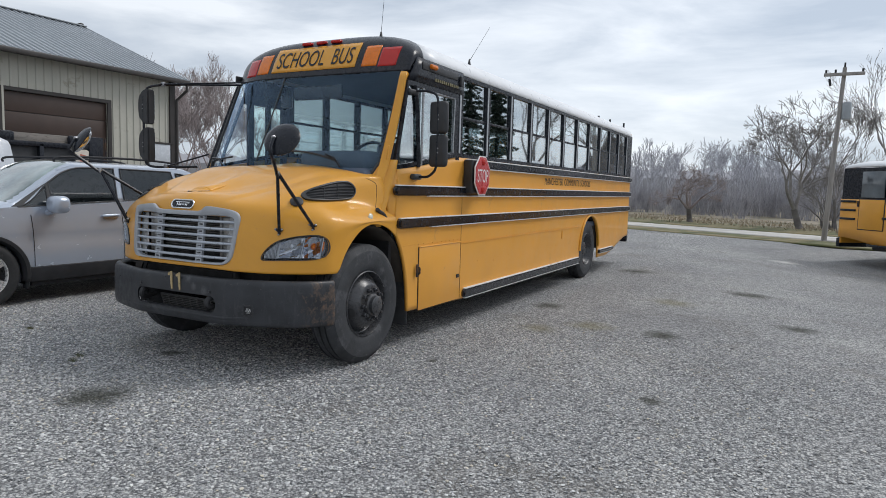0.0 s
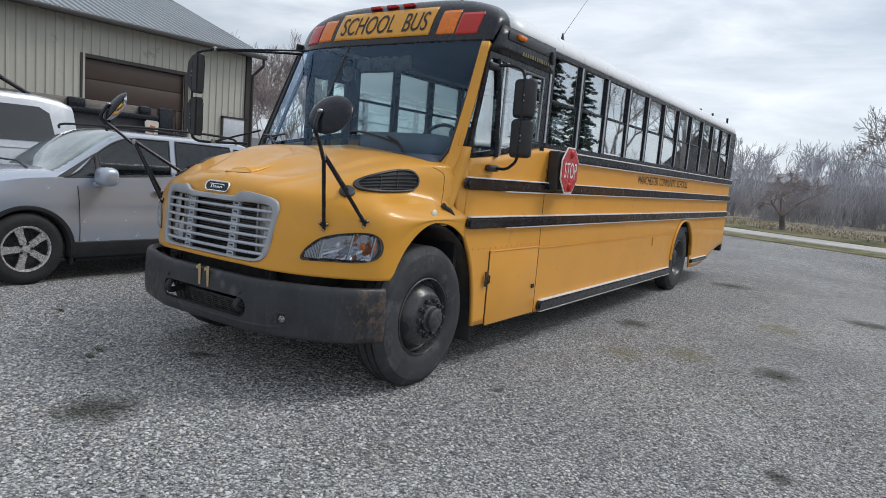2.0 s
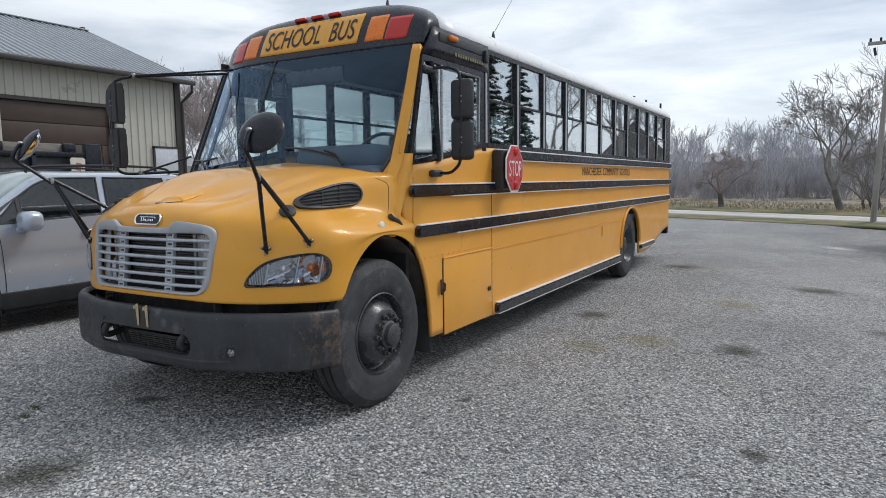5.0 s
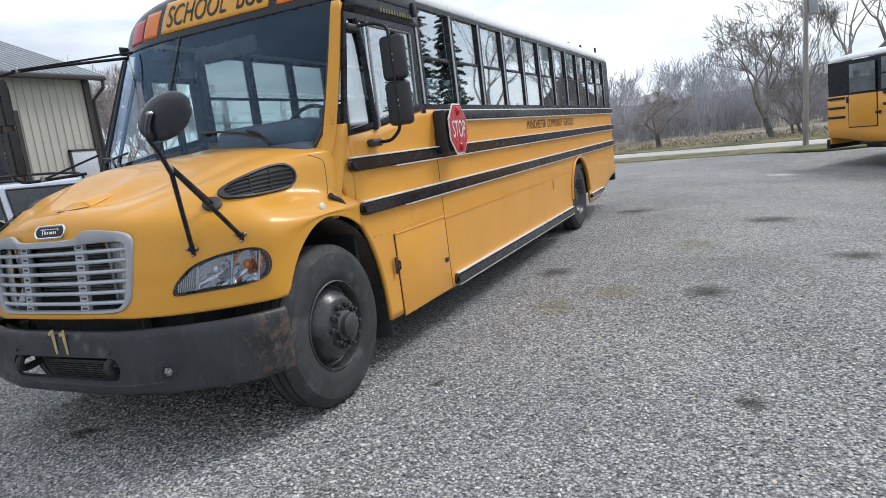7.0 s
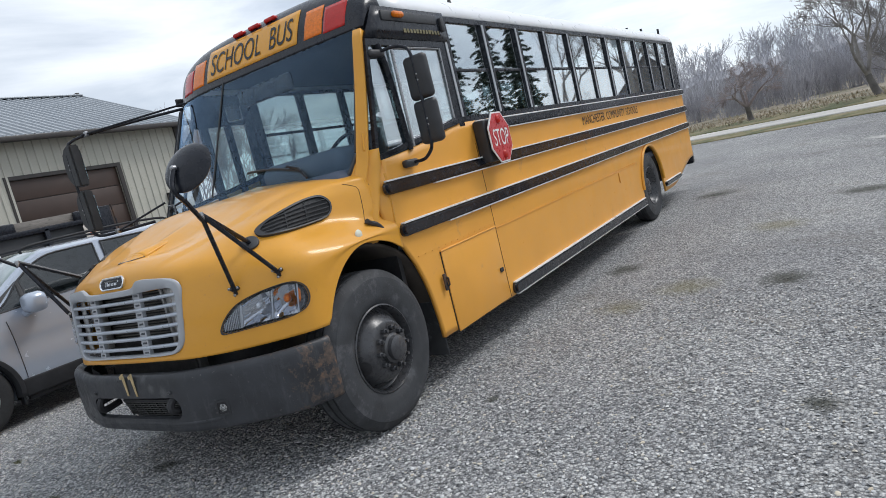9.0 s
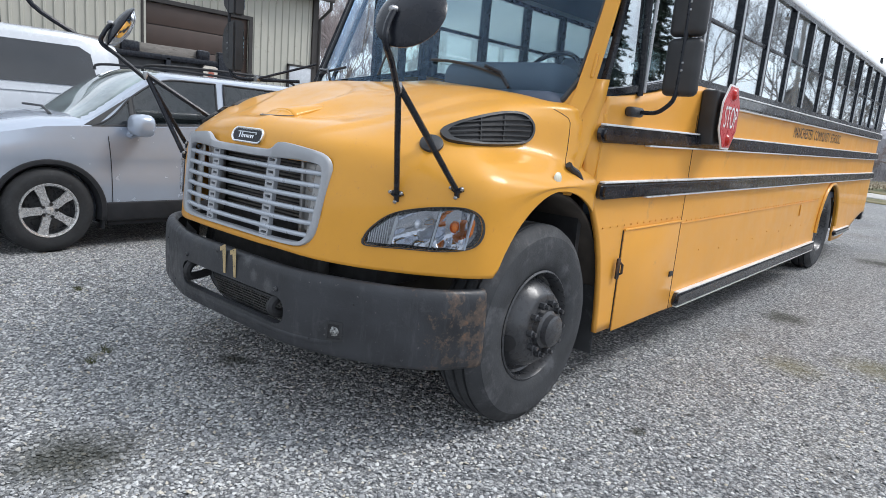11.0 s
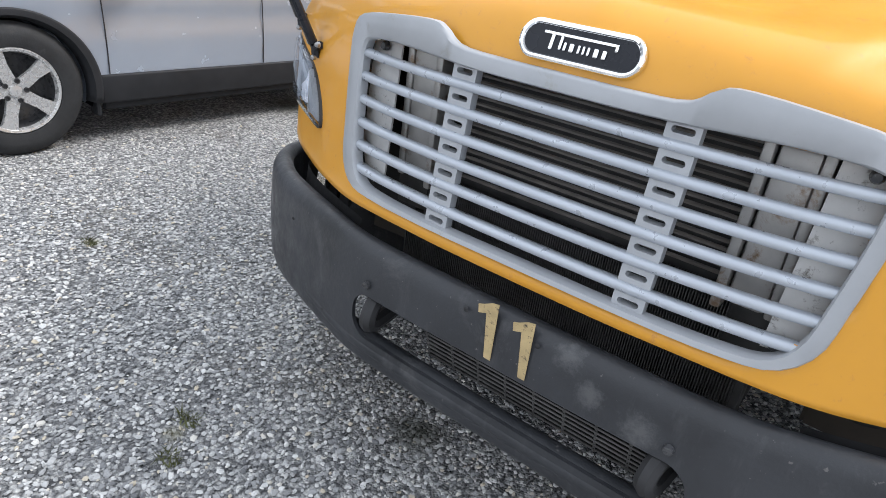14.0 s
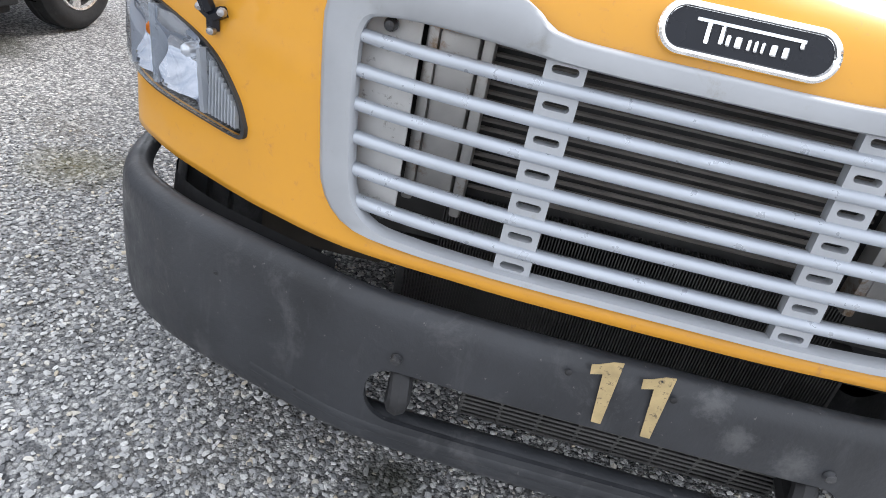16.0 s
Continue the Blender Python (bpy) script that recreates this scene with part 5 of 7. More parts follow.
# driver's window on the left, glazed entrance door on the right
for sgn in (-1, 1):
    X = sgn * BODY_X
    wpt = lambda y, z, d=0.0: Vector((X + sgn * d - sgn * 0.13 * (1 - smoothstep(1.15, 1.72, y)) ** 2, y, z))
    head = sheet(lambda u, v: wpt(lerp(lerp(1.56, 1.72, v) if sgn > 0 else lerp(1.90, 1.96, v), 2.66, u), lerp(2.57, 2.80, v)), 8, 3)
    hp = thick(part("side_header", head, BLACK, bus, "black panel above the side window"), 0.03, 0)
    part("header_rail", box(X + sgn * 0.016, 2.16, 2.735, 0.02, 0.74, 0.075, 0.012), BLACK_PLASTIC, hp)
    mk = box(X + sgn * 0.035, 1.98, 2.745, 0.045, 0.13, 0.045, 0.018, 3)
    part("side_lamp", mk, LENS_AMBER, hp, "amber side lamp")
    for k in range(12):
        part("plain_mark", box(X + sgn * 0.017, 2.06 + 0.043 * k, 2.635, 0.003, 0.026 if k % 4 else 0.034, 0.030), OLIVE_MARK, hp, smooth=False)
    # frame of the opening: sloping front post, sill and rear post
    def wz(y):
        return lerp(1.715, 1.90, smoothstep(1.45, 2.62, y))
    def fy(z):
        return lerp(1.375, 1.545, (z - 1.70) / 0.90) if sgn > 0 else lerp(1.47, 1.89, (z - 1.70) / 0.90)
    outline = [(fy(1.73) + 0.02, 1.73), (2.56, wz(2.56)), (2.57, 2.565), (fy(2.565) + 0.02, 2.565)]
    inner = [(fy(1.76) + 0.045, 1.765), (2.50, wz(2.5) + 0.05), (2.51, 2.52), (fy(2.52) + 0.045, 2.52)]
    dens = lambda q: [(lerp(q[k][0], q[(k + 1) % 4][0], j / 8), lerp(q[k][1], q[(k + 1) % 4][1], j / 8)) for k in range(4) for j in range(8)]
    fr = part("side_window", loop_ring(dens(outline), dens(inner), lambda a, b, d: wpt(a, b, d - 0.02), 0.03), BLACK, bus, "black framed side window beside the driver" if sgn > 0 else "black framed glazed entrance door")
    if sgn > 0:
        part("division_bar", tube([wpt(1.775, 1.76, 0.004), wpt(1.735, 2.3, 0.004), wpt(1.68, 2.53, 0.004)], 0.022, 8, smooth_path=8), BLACK, fr)
        part("division_bar", tube([wpt(1.815, 1.78, 0.012), wpt(1.83, 2.52, 0.012)], 0.012, 8), STEEL, fr)
        part("sliding_frame", tube([wpt(1.84, 1.83, 0.0), wpt(2.50, 1.935, 0.0), wpt(2.51, 2.51, 0.0), wpt(1.86, 2.51, 0.0)], 0.011, 6), STEEL, fr)
        gl = [(fy(1.77) + 0.06, 1.77), (2.50, 1.92), (2.51, 2.52), (fy(2.52) + 0.05, 2.52)]
        part("side_pane", slab(dens(gl), lambda a, b, d: wpt(a, b, d - 0.014), 0.005), GLASS_SIDE, fr)
        # filler below the sill up to the frame
    else:
        for y0, y1 in ((1.94, 2.02), (2.24, 2.30), (2.50, 2.58)):
            part("door_stile", plate(X + sgn * 0.004, y0, y1, 1.60, 2.58, 0.04), BLACK, fr)
        part("door_rail", plate(X + sgn * 0.004, 1.90, 2.58, 2.47, 2.60, 0.04), BLACK, fr)
        for z0, z1 in ((0.75, 1.60), (1.68, 2.50)):
            for y0, y1 in ((2.02, 2.24), (2.30, 2.50)):
                part("door_pane", slab([(y0, z0), (y1, z0), (y1, z1), (y0, z1)], lambda a, b, d: wpt(a, b, d - 0.012), 0.005), GLASS_DOOR, fr)
    part("pillar_panel", sheet(lambda u, v: wpt(lerp(2.555, 2.64, u), lerp(1.87, 2.60, v), 0.002), 2, 6), BLACK, bus)
    part("bracket", box(X + sgn * 0.02, 2.60, 2.70, 0.04, 0.05, 0.11, 0.01), BLACK_PLASTIC, bus)

# door mirrors: two black heads on a bent tube; the door-side ones reach further forward
for sgn, mx, my, hh, hw in ((1, 1.47, 1.70, 0.305, 0.20), (-1, -1.62, 0.88, 0.36, 0.23)):
    top, low = (2.42, 1.70) if sgn > 0 else (2.55, 1.70)
    if sgn > 0:
        path = [(1.21, 1.66, 2.47), (mx - 0.12, my + 0.02, 2.48), (mx, my, 2.43), (mx + 0.005, my, 2.1), (mx, my, 1.74), (mx - 0.10, my + 0.02, 1.665), (1.24, 1.72, 1.665)]
    else:
        path = [(-1.12, 1.78, 2.66), (-1.35, 1.25, 2.60), (mx, my, 2.55), (mx - 0.01, my, 2.2), (mx, my, 1.74), (mx + 0.06, my + 0.05, 1.70), (-1.25, 1.25, 1.72)]
    pts = []
    for a, b in zip(path, path[1:]):
        pts += [lerp(Vector(a), Vector(b), k / 6) for k in range(6)]
    pts.append(Vector(path[-1]))
    for _ in range(3):
        pts = [pts[0]] + [(pts[k - 1] + pts[k] * 2 + pts[k + 1]) / 4 for k in range(1, len(pts) - 1)] + [pts[-1]]
    arm = part("door_mirror", tube(pts, 0.0125, 10), BLACK, bus, "two black mirror heads on a bent tube")
    if sgn < 0:
        part("stay", tube([wrap(-0.70, 2.635, 0.03), (mx + 0.12, my + 0.10, 2.57)], 0.009, 8), BLACK, arm)
        part("stay", tube([(-1.2, 1.36, 1.86), (mx + 0.18, my + 0.12, 1.71)], 0.009, 8), BLACK, arm)
        part("clamp", box(mx + 0.17, my + 0.13, 1.715, 0.05, 0.03, 0.04, 0.006), STEEL, arm)
        part("clamp", box(mx + 0.14, my + 0.13, 2.575, 0.04, 0.03, 0.04, 0.006), STEEL, arm)
    else:
        part("mount", box(1.225, 1.64, 2.46, 0.05, 0.17, 0.055, 0.02, 3), BLACK_PLASTIC, arm)
        part("mount", box(1.245, 1.70, 1.665, 0.06, 0.15, 0.055, 0.02, 3), BLACK_PLASTIC, arm)
    for zc in ((2.225, 1.915) if sgn > 0 else (2.33, 1.935)):
        turn = Matrix.Rotation(radians(-8 * sgn), 4, "Z")
        if sgn > 0:
            head = part("mirror_head", box(mx, my + 0.03, zc, hw, 0.075, hh, 0.035, 4, turn=turn), BLACK_PLASTIC, arm)
        else:
            half = [(0.075, hh / 2), (0.075, -hh / 2)] + [(0.045 - 0.125 * math.sin(math.pi * (k + 0.5) / 16) ** 0.6, -hh / 2 * math.cos(math.pi * (k + 0.5) / 16)) for k in range(16)]
            bm = slab(half, lambda p, q, d: Vector((mx + p, my - 0.01 + d, zc + q)), 0.085)
            bmesh.ops.bevel(bm, geom=bm.edges[:], offset=0.012, segments=2, affect="EDGES")
            head = part("mirror_head", bm, BLACK_PLASTIC, arm)
        part("mirror_glass", box(mx, my + (0.069 if sgn > 0 else 0.077), zc, hw - 0.035 if sgn > 0 else 0.11, 0.004, hh - (0.035 if sgn > 0 else 0.10), 0.0, turn=turn), CHROME, head)
        for dz in (0.02, -0.02):
            part("head_screw", box(mx + sgn * 0.012, my - 0.011, zc + dz, 0.012, 0.006, 0.012, 0.003), STEEL, head)

# wipers
for path in (((0.62, 1.72), (0.56, 1.80), (0.47, 1.835)), ((-0.62, 1.72), (-0.70, 1.79), (-0.84, 1.80))):
    w = part("wiper", tube([wrap(s, z, 0.035) for s, z in path], 0.010, 8), BLACK, bus, "black wiper arm and blade")
    s1, z1 = path[-1]
    part("blade", tube([wrap(lerp(s1 - 0.36, s1 + 0.10, k / 10), z1 + 0.04 - 0.09 * (k / 10) ** 2, 0.016) for k in range(11)] if s1 > 0 else [wrap(lerp(s1 - 0.05, s1 + 0.30, k / 10), z1 + 0.02 - 0.05 * (1 - k / 10), 0.016) for k in range(11)], 0.009, 6), BLACK_PLASTIC, w)
# grab handle on the left post
part("grab_handle", tube([wrap(0.930, 1.80, 0.012), wrap(0.930, 1.815, 0.035), wrap(0.933, 1.93, 0.035), wrap(0.933, 1.945, 0.012)], 0.009, 8), YELLOW, bus)

# hatch, latch, seams, rivets and fuel flap on the left side
X = BODY_X
hatch = part("side_hatch", box(X + 0.006, 2.27, 0.652, 0.012, 0.885, 0.630, 0.004), YELLOW_SIDE, bus, "yellow hinged service hatch")
part("hatch_drip_edge", tube([(X + 0.012, 1.82, 0.975), (X + 0.012, 2.72, 0.975)], 0.008, 6), YELLOW_SIDE, hatch)
part("hatch_gap", box(X + 0.002, 2.27, 0.652, 0.006, 0.900, 0.642), DARK, hatch)
lat = part("hatch_latch", box(X + 0.022, 1.775, 0.745, 0.016, 0.04, 0.13, 0.008), RUST, hatch, "rusty steel latch")
part("latch_handle", tube([(X + 0.030, 1.785, 0.78), (X + 0.042, 1.79, 0.77), (X + 0.042, 1.79, 0.72), (X + 0.030, 1.785, 0.71)], 0.008, 8), RUST, lat)
part("hatch_lock", box(X + 0.016, 2.66, 0.60, 0.012, 0.06, 0.04, 0.008), DARK, hatch)
part("panel_seam", box(X + 0.001, 2.745, 1.02, 0.004, 0.0035, 1.38), RUST, bus)
part("panel_seam", box(X + 0.003, 5.0, 0.955, 0.006, 4.5, 0.006), YELLOW_SIDE, bus)
bm = bmesh.new()
for k in range(64):
    y = 1.55 + 0.0925 * k
    if y < 7.2:
        box(X + 0.003, y, 1.005 if y < 2.75 else 0.972, 0.006, 0.012, 0.012, 0.004, 1, bm=bm)
for k in range(9):
    box(X + 0.003, 3.2 + 0.47 * k, 0.72 - 0.03 * (k % 2), 0.006, 0.014, 0.014, 0.004, 1, bm=bm)
for k in range(14):
    box(X + 0.003, 2.722, 0.55 + 0.09 * k, 0.006, 0.011, 0.011, 0.004, 1, bm=bm)
tagged(part("rivets", bm, YELLOW_SIDE, bus, smooth=False), kind="stuff")
part("fuel_flap", box(X + 0.006, 6.33, 0.87, 0.012, 0.05, 0.13, 0.01), YELLOW_SIDE, bus)
for sgn in (-1, 1):
    part("cowl_seam", tube([hood_at(0.868 + 0.024 * k / 12, lerp(0.37, 0.60, k / 12), 0.0, sgn) for k in range(13)] + [hood_at(0.888 - 0.02 * k, 0.62 + 0.025 * k, 0.0, sgn) for k in range(3)], 0.0022, 6), RUST, bus)
    part("cowl_seam", tube([hood_at(0.945, lerp(0.38, 0.62, k / 8), 0.0, sgn) for k in range(9)], 0.0018, 6), RUST, bus)

# lettering of the school district
each_letter(lettering("MANCHESTER  COMMUNITY  SCHOOLS", 0.105, 2.38, lambda a, b, d: Vector((X + 0.002 + d, 6.60 + a, 1.705 + b))), BLACK, bus)

# stop arm, folded out a little from its black box
stop = part("stop_arm", box(X + 0.06, 2.85, 1.70, 0.12, 0.20, 0.37, 0.02, 3), BLACK_PLASTIC, bus, "red STOP paddle on a black hinged box")
C = Vector((1.365, 2.93, 1.712))
ax, nrm = Vector((-0.06, 1, 0)).normalized(), Vector((1, 0.06, 0)).normalized()
octa = lambda r: [(r * math.cos(radians(22.5 + 45 * k)), r * math.sin(radians(22.5 + 45 * k))) for k in range(8)]
put = lambda a, b, d: C + ax * a + Vector((0, 0, b)) + nrm * d
part("paddle_edge", slab(octa(0.236), put, 0.010), WHITE_LETTER, stop)
paddle = part("paddle", slab(octa(0.222), put, 0.014), RED, stop, "red octagon with white edge")
each_letter(lettering("STOP", 0.145, 0.32, lambda a, b, d: put(a, b, 0.0155 + d)), WHITE_LETTER, paddle)
for zz in (0.155, -0.155):
    b = lathe([(0.0, 0.02), (0.03, 0.016), (0.04, 0.004), (0.042, 0.0)], 20, axis="y")
    for v in b.verts:
        v.co = C + Vector((0, 0, zz)) + ax * v.co.x + Vector((0, 0, v.co.z)) + nrm * (v.co.y + 0.014)
    part("paddle_lamp", b, LENS_RED, paddle, "round red lamp")
part("paddle_bracket", box(1.30, 2.86, 1.60, 0.09, 0.05, 0.03, 0.006), BLACK_PLASTIC, stop)
part("paddle_bracket", box(1.30, 2.86, 1.80, 0.09, 0.05, 0.03, 0.006), BLACK_PLASTIC, stop)

# interior: lining, dash, wheel, seats
# dark sheet added below the white roof so the ceiling reads shaded
bm = sheet(lambda u, v: Vector((lerp(-1, 1, u) * 1.17, lerp(1.95, BODY_REAR - 0.05, v), roof_z(lerp(-1, 1, u) * 1.17) - 0.07)), 20, 6)
thick(part("ceiling_lining", bm, INTERIOR, bus), 0.01)
part("dashboard", box(0, 1.38, 1.55, 2.1, 0.5, 0.36, 0.10, 4), INTERIOR, bus, "dark dashboard")
part("instrument_binnacle", box(0.50, 1.50, 1.80, 0.86, 0.32, 0.20, 0.09, 5), INTERIOR, bus)
sw = Vector((0.60, 1.80, 1.82))
bm = bmesh.new()
rot = Matrix.Rotation(radians(62), 3, "X")
tube([sw + rot @ Vector((0.22 * math.cos(a), 0.22 * math.sin(a), 0)) for a in (2 * math.pi * k / 28 for k in range(29))], 0.016, 8, bm=bm)
for a in (0.3, 2.8, 4.7):
    tube([sw, sw + rot @ Vector((0.22 * math.cos(a), 0.22 * math.sin(a), 0))], 0.012, 6, bm=bm)
part("steering_wheel", bm, BLACK, bus, "black steering wheel")
part("driver_seat", box(0.56, 2.42, 1.62, 0.5, 0.14, 0.85, 0.06, 3), SEAT, bus)
for k in range(NWIN):
    for sx in (-0.66, 0.66):
        st = part("bench_seat", box(sx, 3.15 + PITCH * k, 1.68, 0.96, 0.12, 0.62, 0.05, 2), SEAT, bus, "dark blue vinyl bench seat")
        part("cushion", box(sx, 2.93 + PITCH * k, 1.40, 0.96, 0.40, 0.14, 0.04, 2), SEAT, st)
part("windscreen_mirror", box(0.10, 1.62, 2.50, 0.62, 0.05, 0.14, 0.03, 3), BLACK, bus)
part("fan", tube([(-0.30, 1.60, 2.48), (-0.30, 1.60, 2.36)], 0.06, 10), BLACK, bus)
part("step_wall", box(-0.95, 2.62, 1.35, 0.5, 0.04, 0.8), INTERIOR, bus)


# the door-side corner of hood and bumper sits a little forward and outward
for ob in bus.children_recursive:
    if ob.type != "MESH" or ob.matrix_basis != Matrix():
        continue
    for v in ob.data.vertices:
        x, y, z = v.co
        if x < -0.58 and y < 1.0 and z < 1.5:
            w = smoothstep(0.58, 1.2, -x) * (1 - smoothstep(0.35, 1.0, y))
            v.co = (x - 0.055 * w, y - 0.05 * w, z)


# ---- pole barn ----
WALL_X, EAVE, RIDGE_X, RIDGE_Z, GABLE_Y, BARN_Y0 = -14.3, 5.0, -19.6, 7.13, 11.45, -14.0
SIDING = mat("tan_ribbed_siding", (0.46, 0.445, 0.385), 0.5, vary=0.06, scale=1.5, dirt=(0.30, 0.27, 0.21), dirt_amount=0.1, dirt_scale=1.5)
ROOFING = mat("grey_ribbed_roofing", (0.35, 0.375, 0.40), 0.42, metal=0.3, vary=0.06, scale=0.8)
TRIM = mat("dark_bronze_trim", (0.035, 0.030, 0.028), 0.45, vary=0.2, scale=3)
DOOR_BROWN = mat("brown_sectional_door", (0.060, 0.038, 0.030), 0.5, vary=0.15, scale=2.5)
DOOR_Y0, DOOR_Y1, DOOR_Z = 6.09, 9.06, 3.855
barn = thing("barn", "long tan ribbed-metal pole barn with a grey metal roof", "building", kind="")


def ribbed(y0, y1, z0, z1, x, bm):
    n = max(1, round((y1 - y0) / 0.2286))
    for k in range(n):
        a, b = lerp(y0, y1, k / n), lerp(y0, y1, (k + 1) / n)
        prof = [(a, 0), (b - 0.07, 0), (b - 0.052, 0.03), (b - 0.018, 0.03), (b, 0)]
        vs = [[bm.verts.new((x + d, yy, z)) for yy, d in prof] for z in (z0, z1)]
        for q in range(4):
            bm.faces.new((vs[0][q], vs[0][q + 1], vs[1][q + 1], vs[1][q]))
    return bm


bm = bmesh.new()
ribbed(BARN_Y0, DOOR_Y0, 0, EAVE, WALL_X, bm)
ribbed(DOOR_Y1, GABLE_Y, 0, EAVE, WALL_X, bm)
ribbed(DOOR_Y0, DOOR_Y1, DOOR_Z, EAVE, WALL_X, bm)
bmesh.ops.remove_doubles(bm, verts=bm.verts[:], dist=0.002)
thick(part("front_wall", bm, SIDING, barn, "tan ribbed metal siding", smooth=False), 0.02)
bm = bmesh.new()
far = 2 * RIDGE_X - WALL_X
v = [bm.verts.new(p) for p in ((WALL_X, GABLE_Y, 0), (far, GABLE_Y, 0), (far, GABLE_Y, EAVE), (RIDGE_X, GABLE_Y, RIDGE_Z - 0.1), (WALL_X, GABLE_Y, EAVE))]
bm.faces.new(v)
thick(part("gable_wall", bm, SIDING, barn), 0.1)
part("rear_wall", box(far, (BARN_Y0 + GABLE_Y) / 2, EAVE / 2, 0.1, GABLE_Y - BARN_Y0, EAVE), SIDING, barn)
SL = (RIDGE_Z - EAVE) / (RIDGE_X - WALL_X)
OVER = 0.45
for side in (0, 1):
    bm = bmesh.new()
    n = 112
    for k in range(n):
        a = lerp(BARN_Y0 - 0.3, GABLE_Y + 0.35, k / n)
        b = lerp(BARN_Y0 - 0.3, GABLE_Y + 0.35, (k + 1) / n)
        rows = []
        for xx in (WALL_X + OVER, RIDGE_X):
            zz = EAVE + 0.06 + (xx - WALL_X) * SL
            x2 = xx if side == 0 else 2 * RIDGE_X - xx
            rows.append([bm.verts.new((x2, yy, zz + d)) for yy, d in ((a, 0), (b - 0.075, 0), (b - 0.055, 0.05), (b - 0.02, 0.05), (b, 0))])
        for q in range(4):
            bm.faces.new((rows[0][q], rows[0][q + 1], rows[1][q + 1], rows[1][q]))
    bmesh.ops.remove_doubles(bm, verts=bm.verts[:], dist=0.002)
    thick(part("roof_slope", bm, ROOFING, barn, "grey ribbed metal roofing", smooth=False), 0.02)
ex = WALL_X + OVER
part("gutter", box(ex + 0.04, (BARN_Y0 + GABLE_Y) / 2, EAVE - 0.16, 0.13, GABLE_Y - BARN_Y0 + 0.6, 0.14, 0.03), TRIM, barn, "dark bronze gutter")
part("soffit", box(WALL_X + OVER / 2, (BARN_Y0 + GABLE_Y) / 2, EAVE - 0.14, OVER, GABLE_Y - BARN_Y0, 0.04), TRIM, barn)
part("corner_trim", box(WALL_X + 0.02, GABLE_Y - 0.05, EAVE / 2 - 0.05, 0.1, 0.2, EAVE - 0.1), TRIM, barn)
part("downspout", tube([(ex, GABLE_Y + 0.22, EAVE - 0.2), (ex, GABLE_Y + 0.22, EAVE - 0.42), (WALL_X + 0.08, GABLE_Y + 0.1, EAVE - 0.75), (WALL_X + 0.08, GABLE_Y + 0.1, 0.1)], 0.05, 8), TRIM, barn)
part("ridge_cap", box(RIDGE_X, (BARN_Y0 + GABLE_Y) / 2, RIDGE_Z + 0.1, 0.4, GABLE_Y - BARN_Y0 + 0.7, 0.05, 0.02), ROOFING, barn)
part("ridge_vent", box(RIDGE_X, GABLE_Y + 0.2, RIDGE_Z + 0.13, 0.24, 0.14, 0.14, 0.03), TRIM, barn)
door = part("garage_door", box(WALL_X - 0.10, (DOOR_Y0 + DOOR_Y1) / 2, DOOR_Z / 2, 0.04, DOOR_Y1 - DOOR_Y0, DOOR_Z), TRIM, barn, "brown sectional garage door, closed")
for k in range(7):
    h = DOOR_Z / 7
    part("door_panel", box(WALL_X - 0.07, (DOOR_Y0 + DOOR_Y1) / 2, h * (k + 0.5), 0.04, DOOR_Y1 - DOOR_Y0, h - 0.02, 0.012), DOOR_BROWN, door)
for y in (DOOR_Y0 - 0.06, DOOR_Y1 + 0.06):
    part("door_jamb", box(WALL_X + 0.0, y, DOOR_Z / 2, 0.09, 0.12, DOOR_Z), TRIM, barn)
part("door_lintel", box(WALL_X + 0.0, (DOOR_Y0 + DOOR_Y1) / 2, DOOR_Z + 0.05, 0.09, DOOR_Y1 - DOOR_Y0 + 0.24, 0.1), TRIM, barn)


# ---- silver crossover parked beside the bus ----
SUV_SILVER = mat("silver_car_paint", (0.44, 0.49, 0.575), 0.24, metal=0.35, vary=0.03, scale=2, coat=0.7, rough_vary=0.04)
CAR_RUBBER = mat("black_car_tyre", (0.020, 0.021, 0.023), 0.75, vary=0.3, scale=9, dirt=(0.045, 0.045, 0.047), dirt_amount=0.12, dirt_scale=8, bump=0.15, bump_scale=90)
# Black without any gloss paints the shade inside the wheel arches.
ARCH_SHADE = mat("black_arch_shade", (0.008, 0.008, 0.009), 1.0, vary=0.3, scale=20, spec=0.0)
CLADDING = mat("grey_black_cladding", (0.024, 0.025, 0.028), 0.55, vary=0.2, scale=8, bump=0.1, bump_scale=160, spec=0.2)
CAR_GLASS = glass_mat("car_window_glass", (0.55, 0.62, 0.62), 0.5, ior=1.75, power=6.0)
ALLOY = mat("machined_alloy", (0.60, 0.60, 0.60), 0.28, metal=0.55, vary=0.03, scale=8)
suv = thing("suv", "silver crossover car with dark lower cladding, parked on gravel", "car", pose(0, 0.02, 0))
CX, AX0, AX1, WR = -4.60, 0.30, 3.48, 0.376


def car_w(y):
    """Half width along the car."""
    return 0.89 - 0.20 * (1 - smoothstep(-0.72, 0.05, y)) ** 2 - 0.10 * smoothstep(3.6, 4.15, y)


def car_top(y):
    """Height of bonnet edge and belt line."""
    return lerp(1.05, 1.22, smoothstep(-0.65, 0.55, y)) + 0.09 * smoothstep(0.6, 3.4, y)


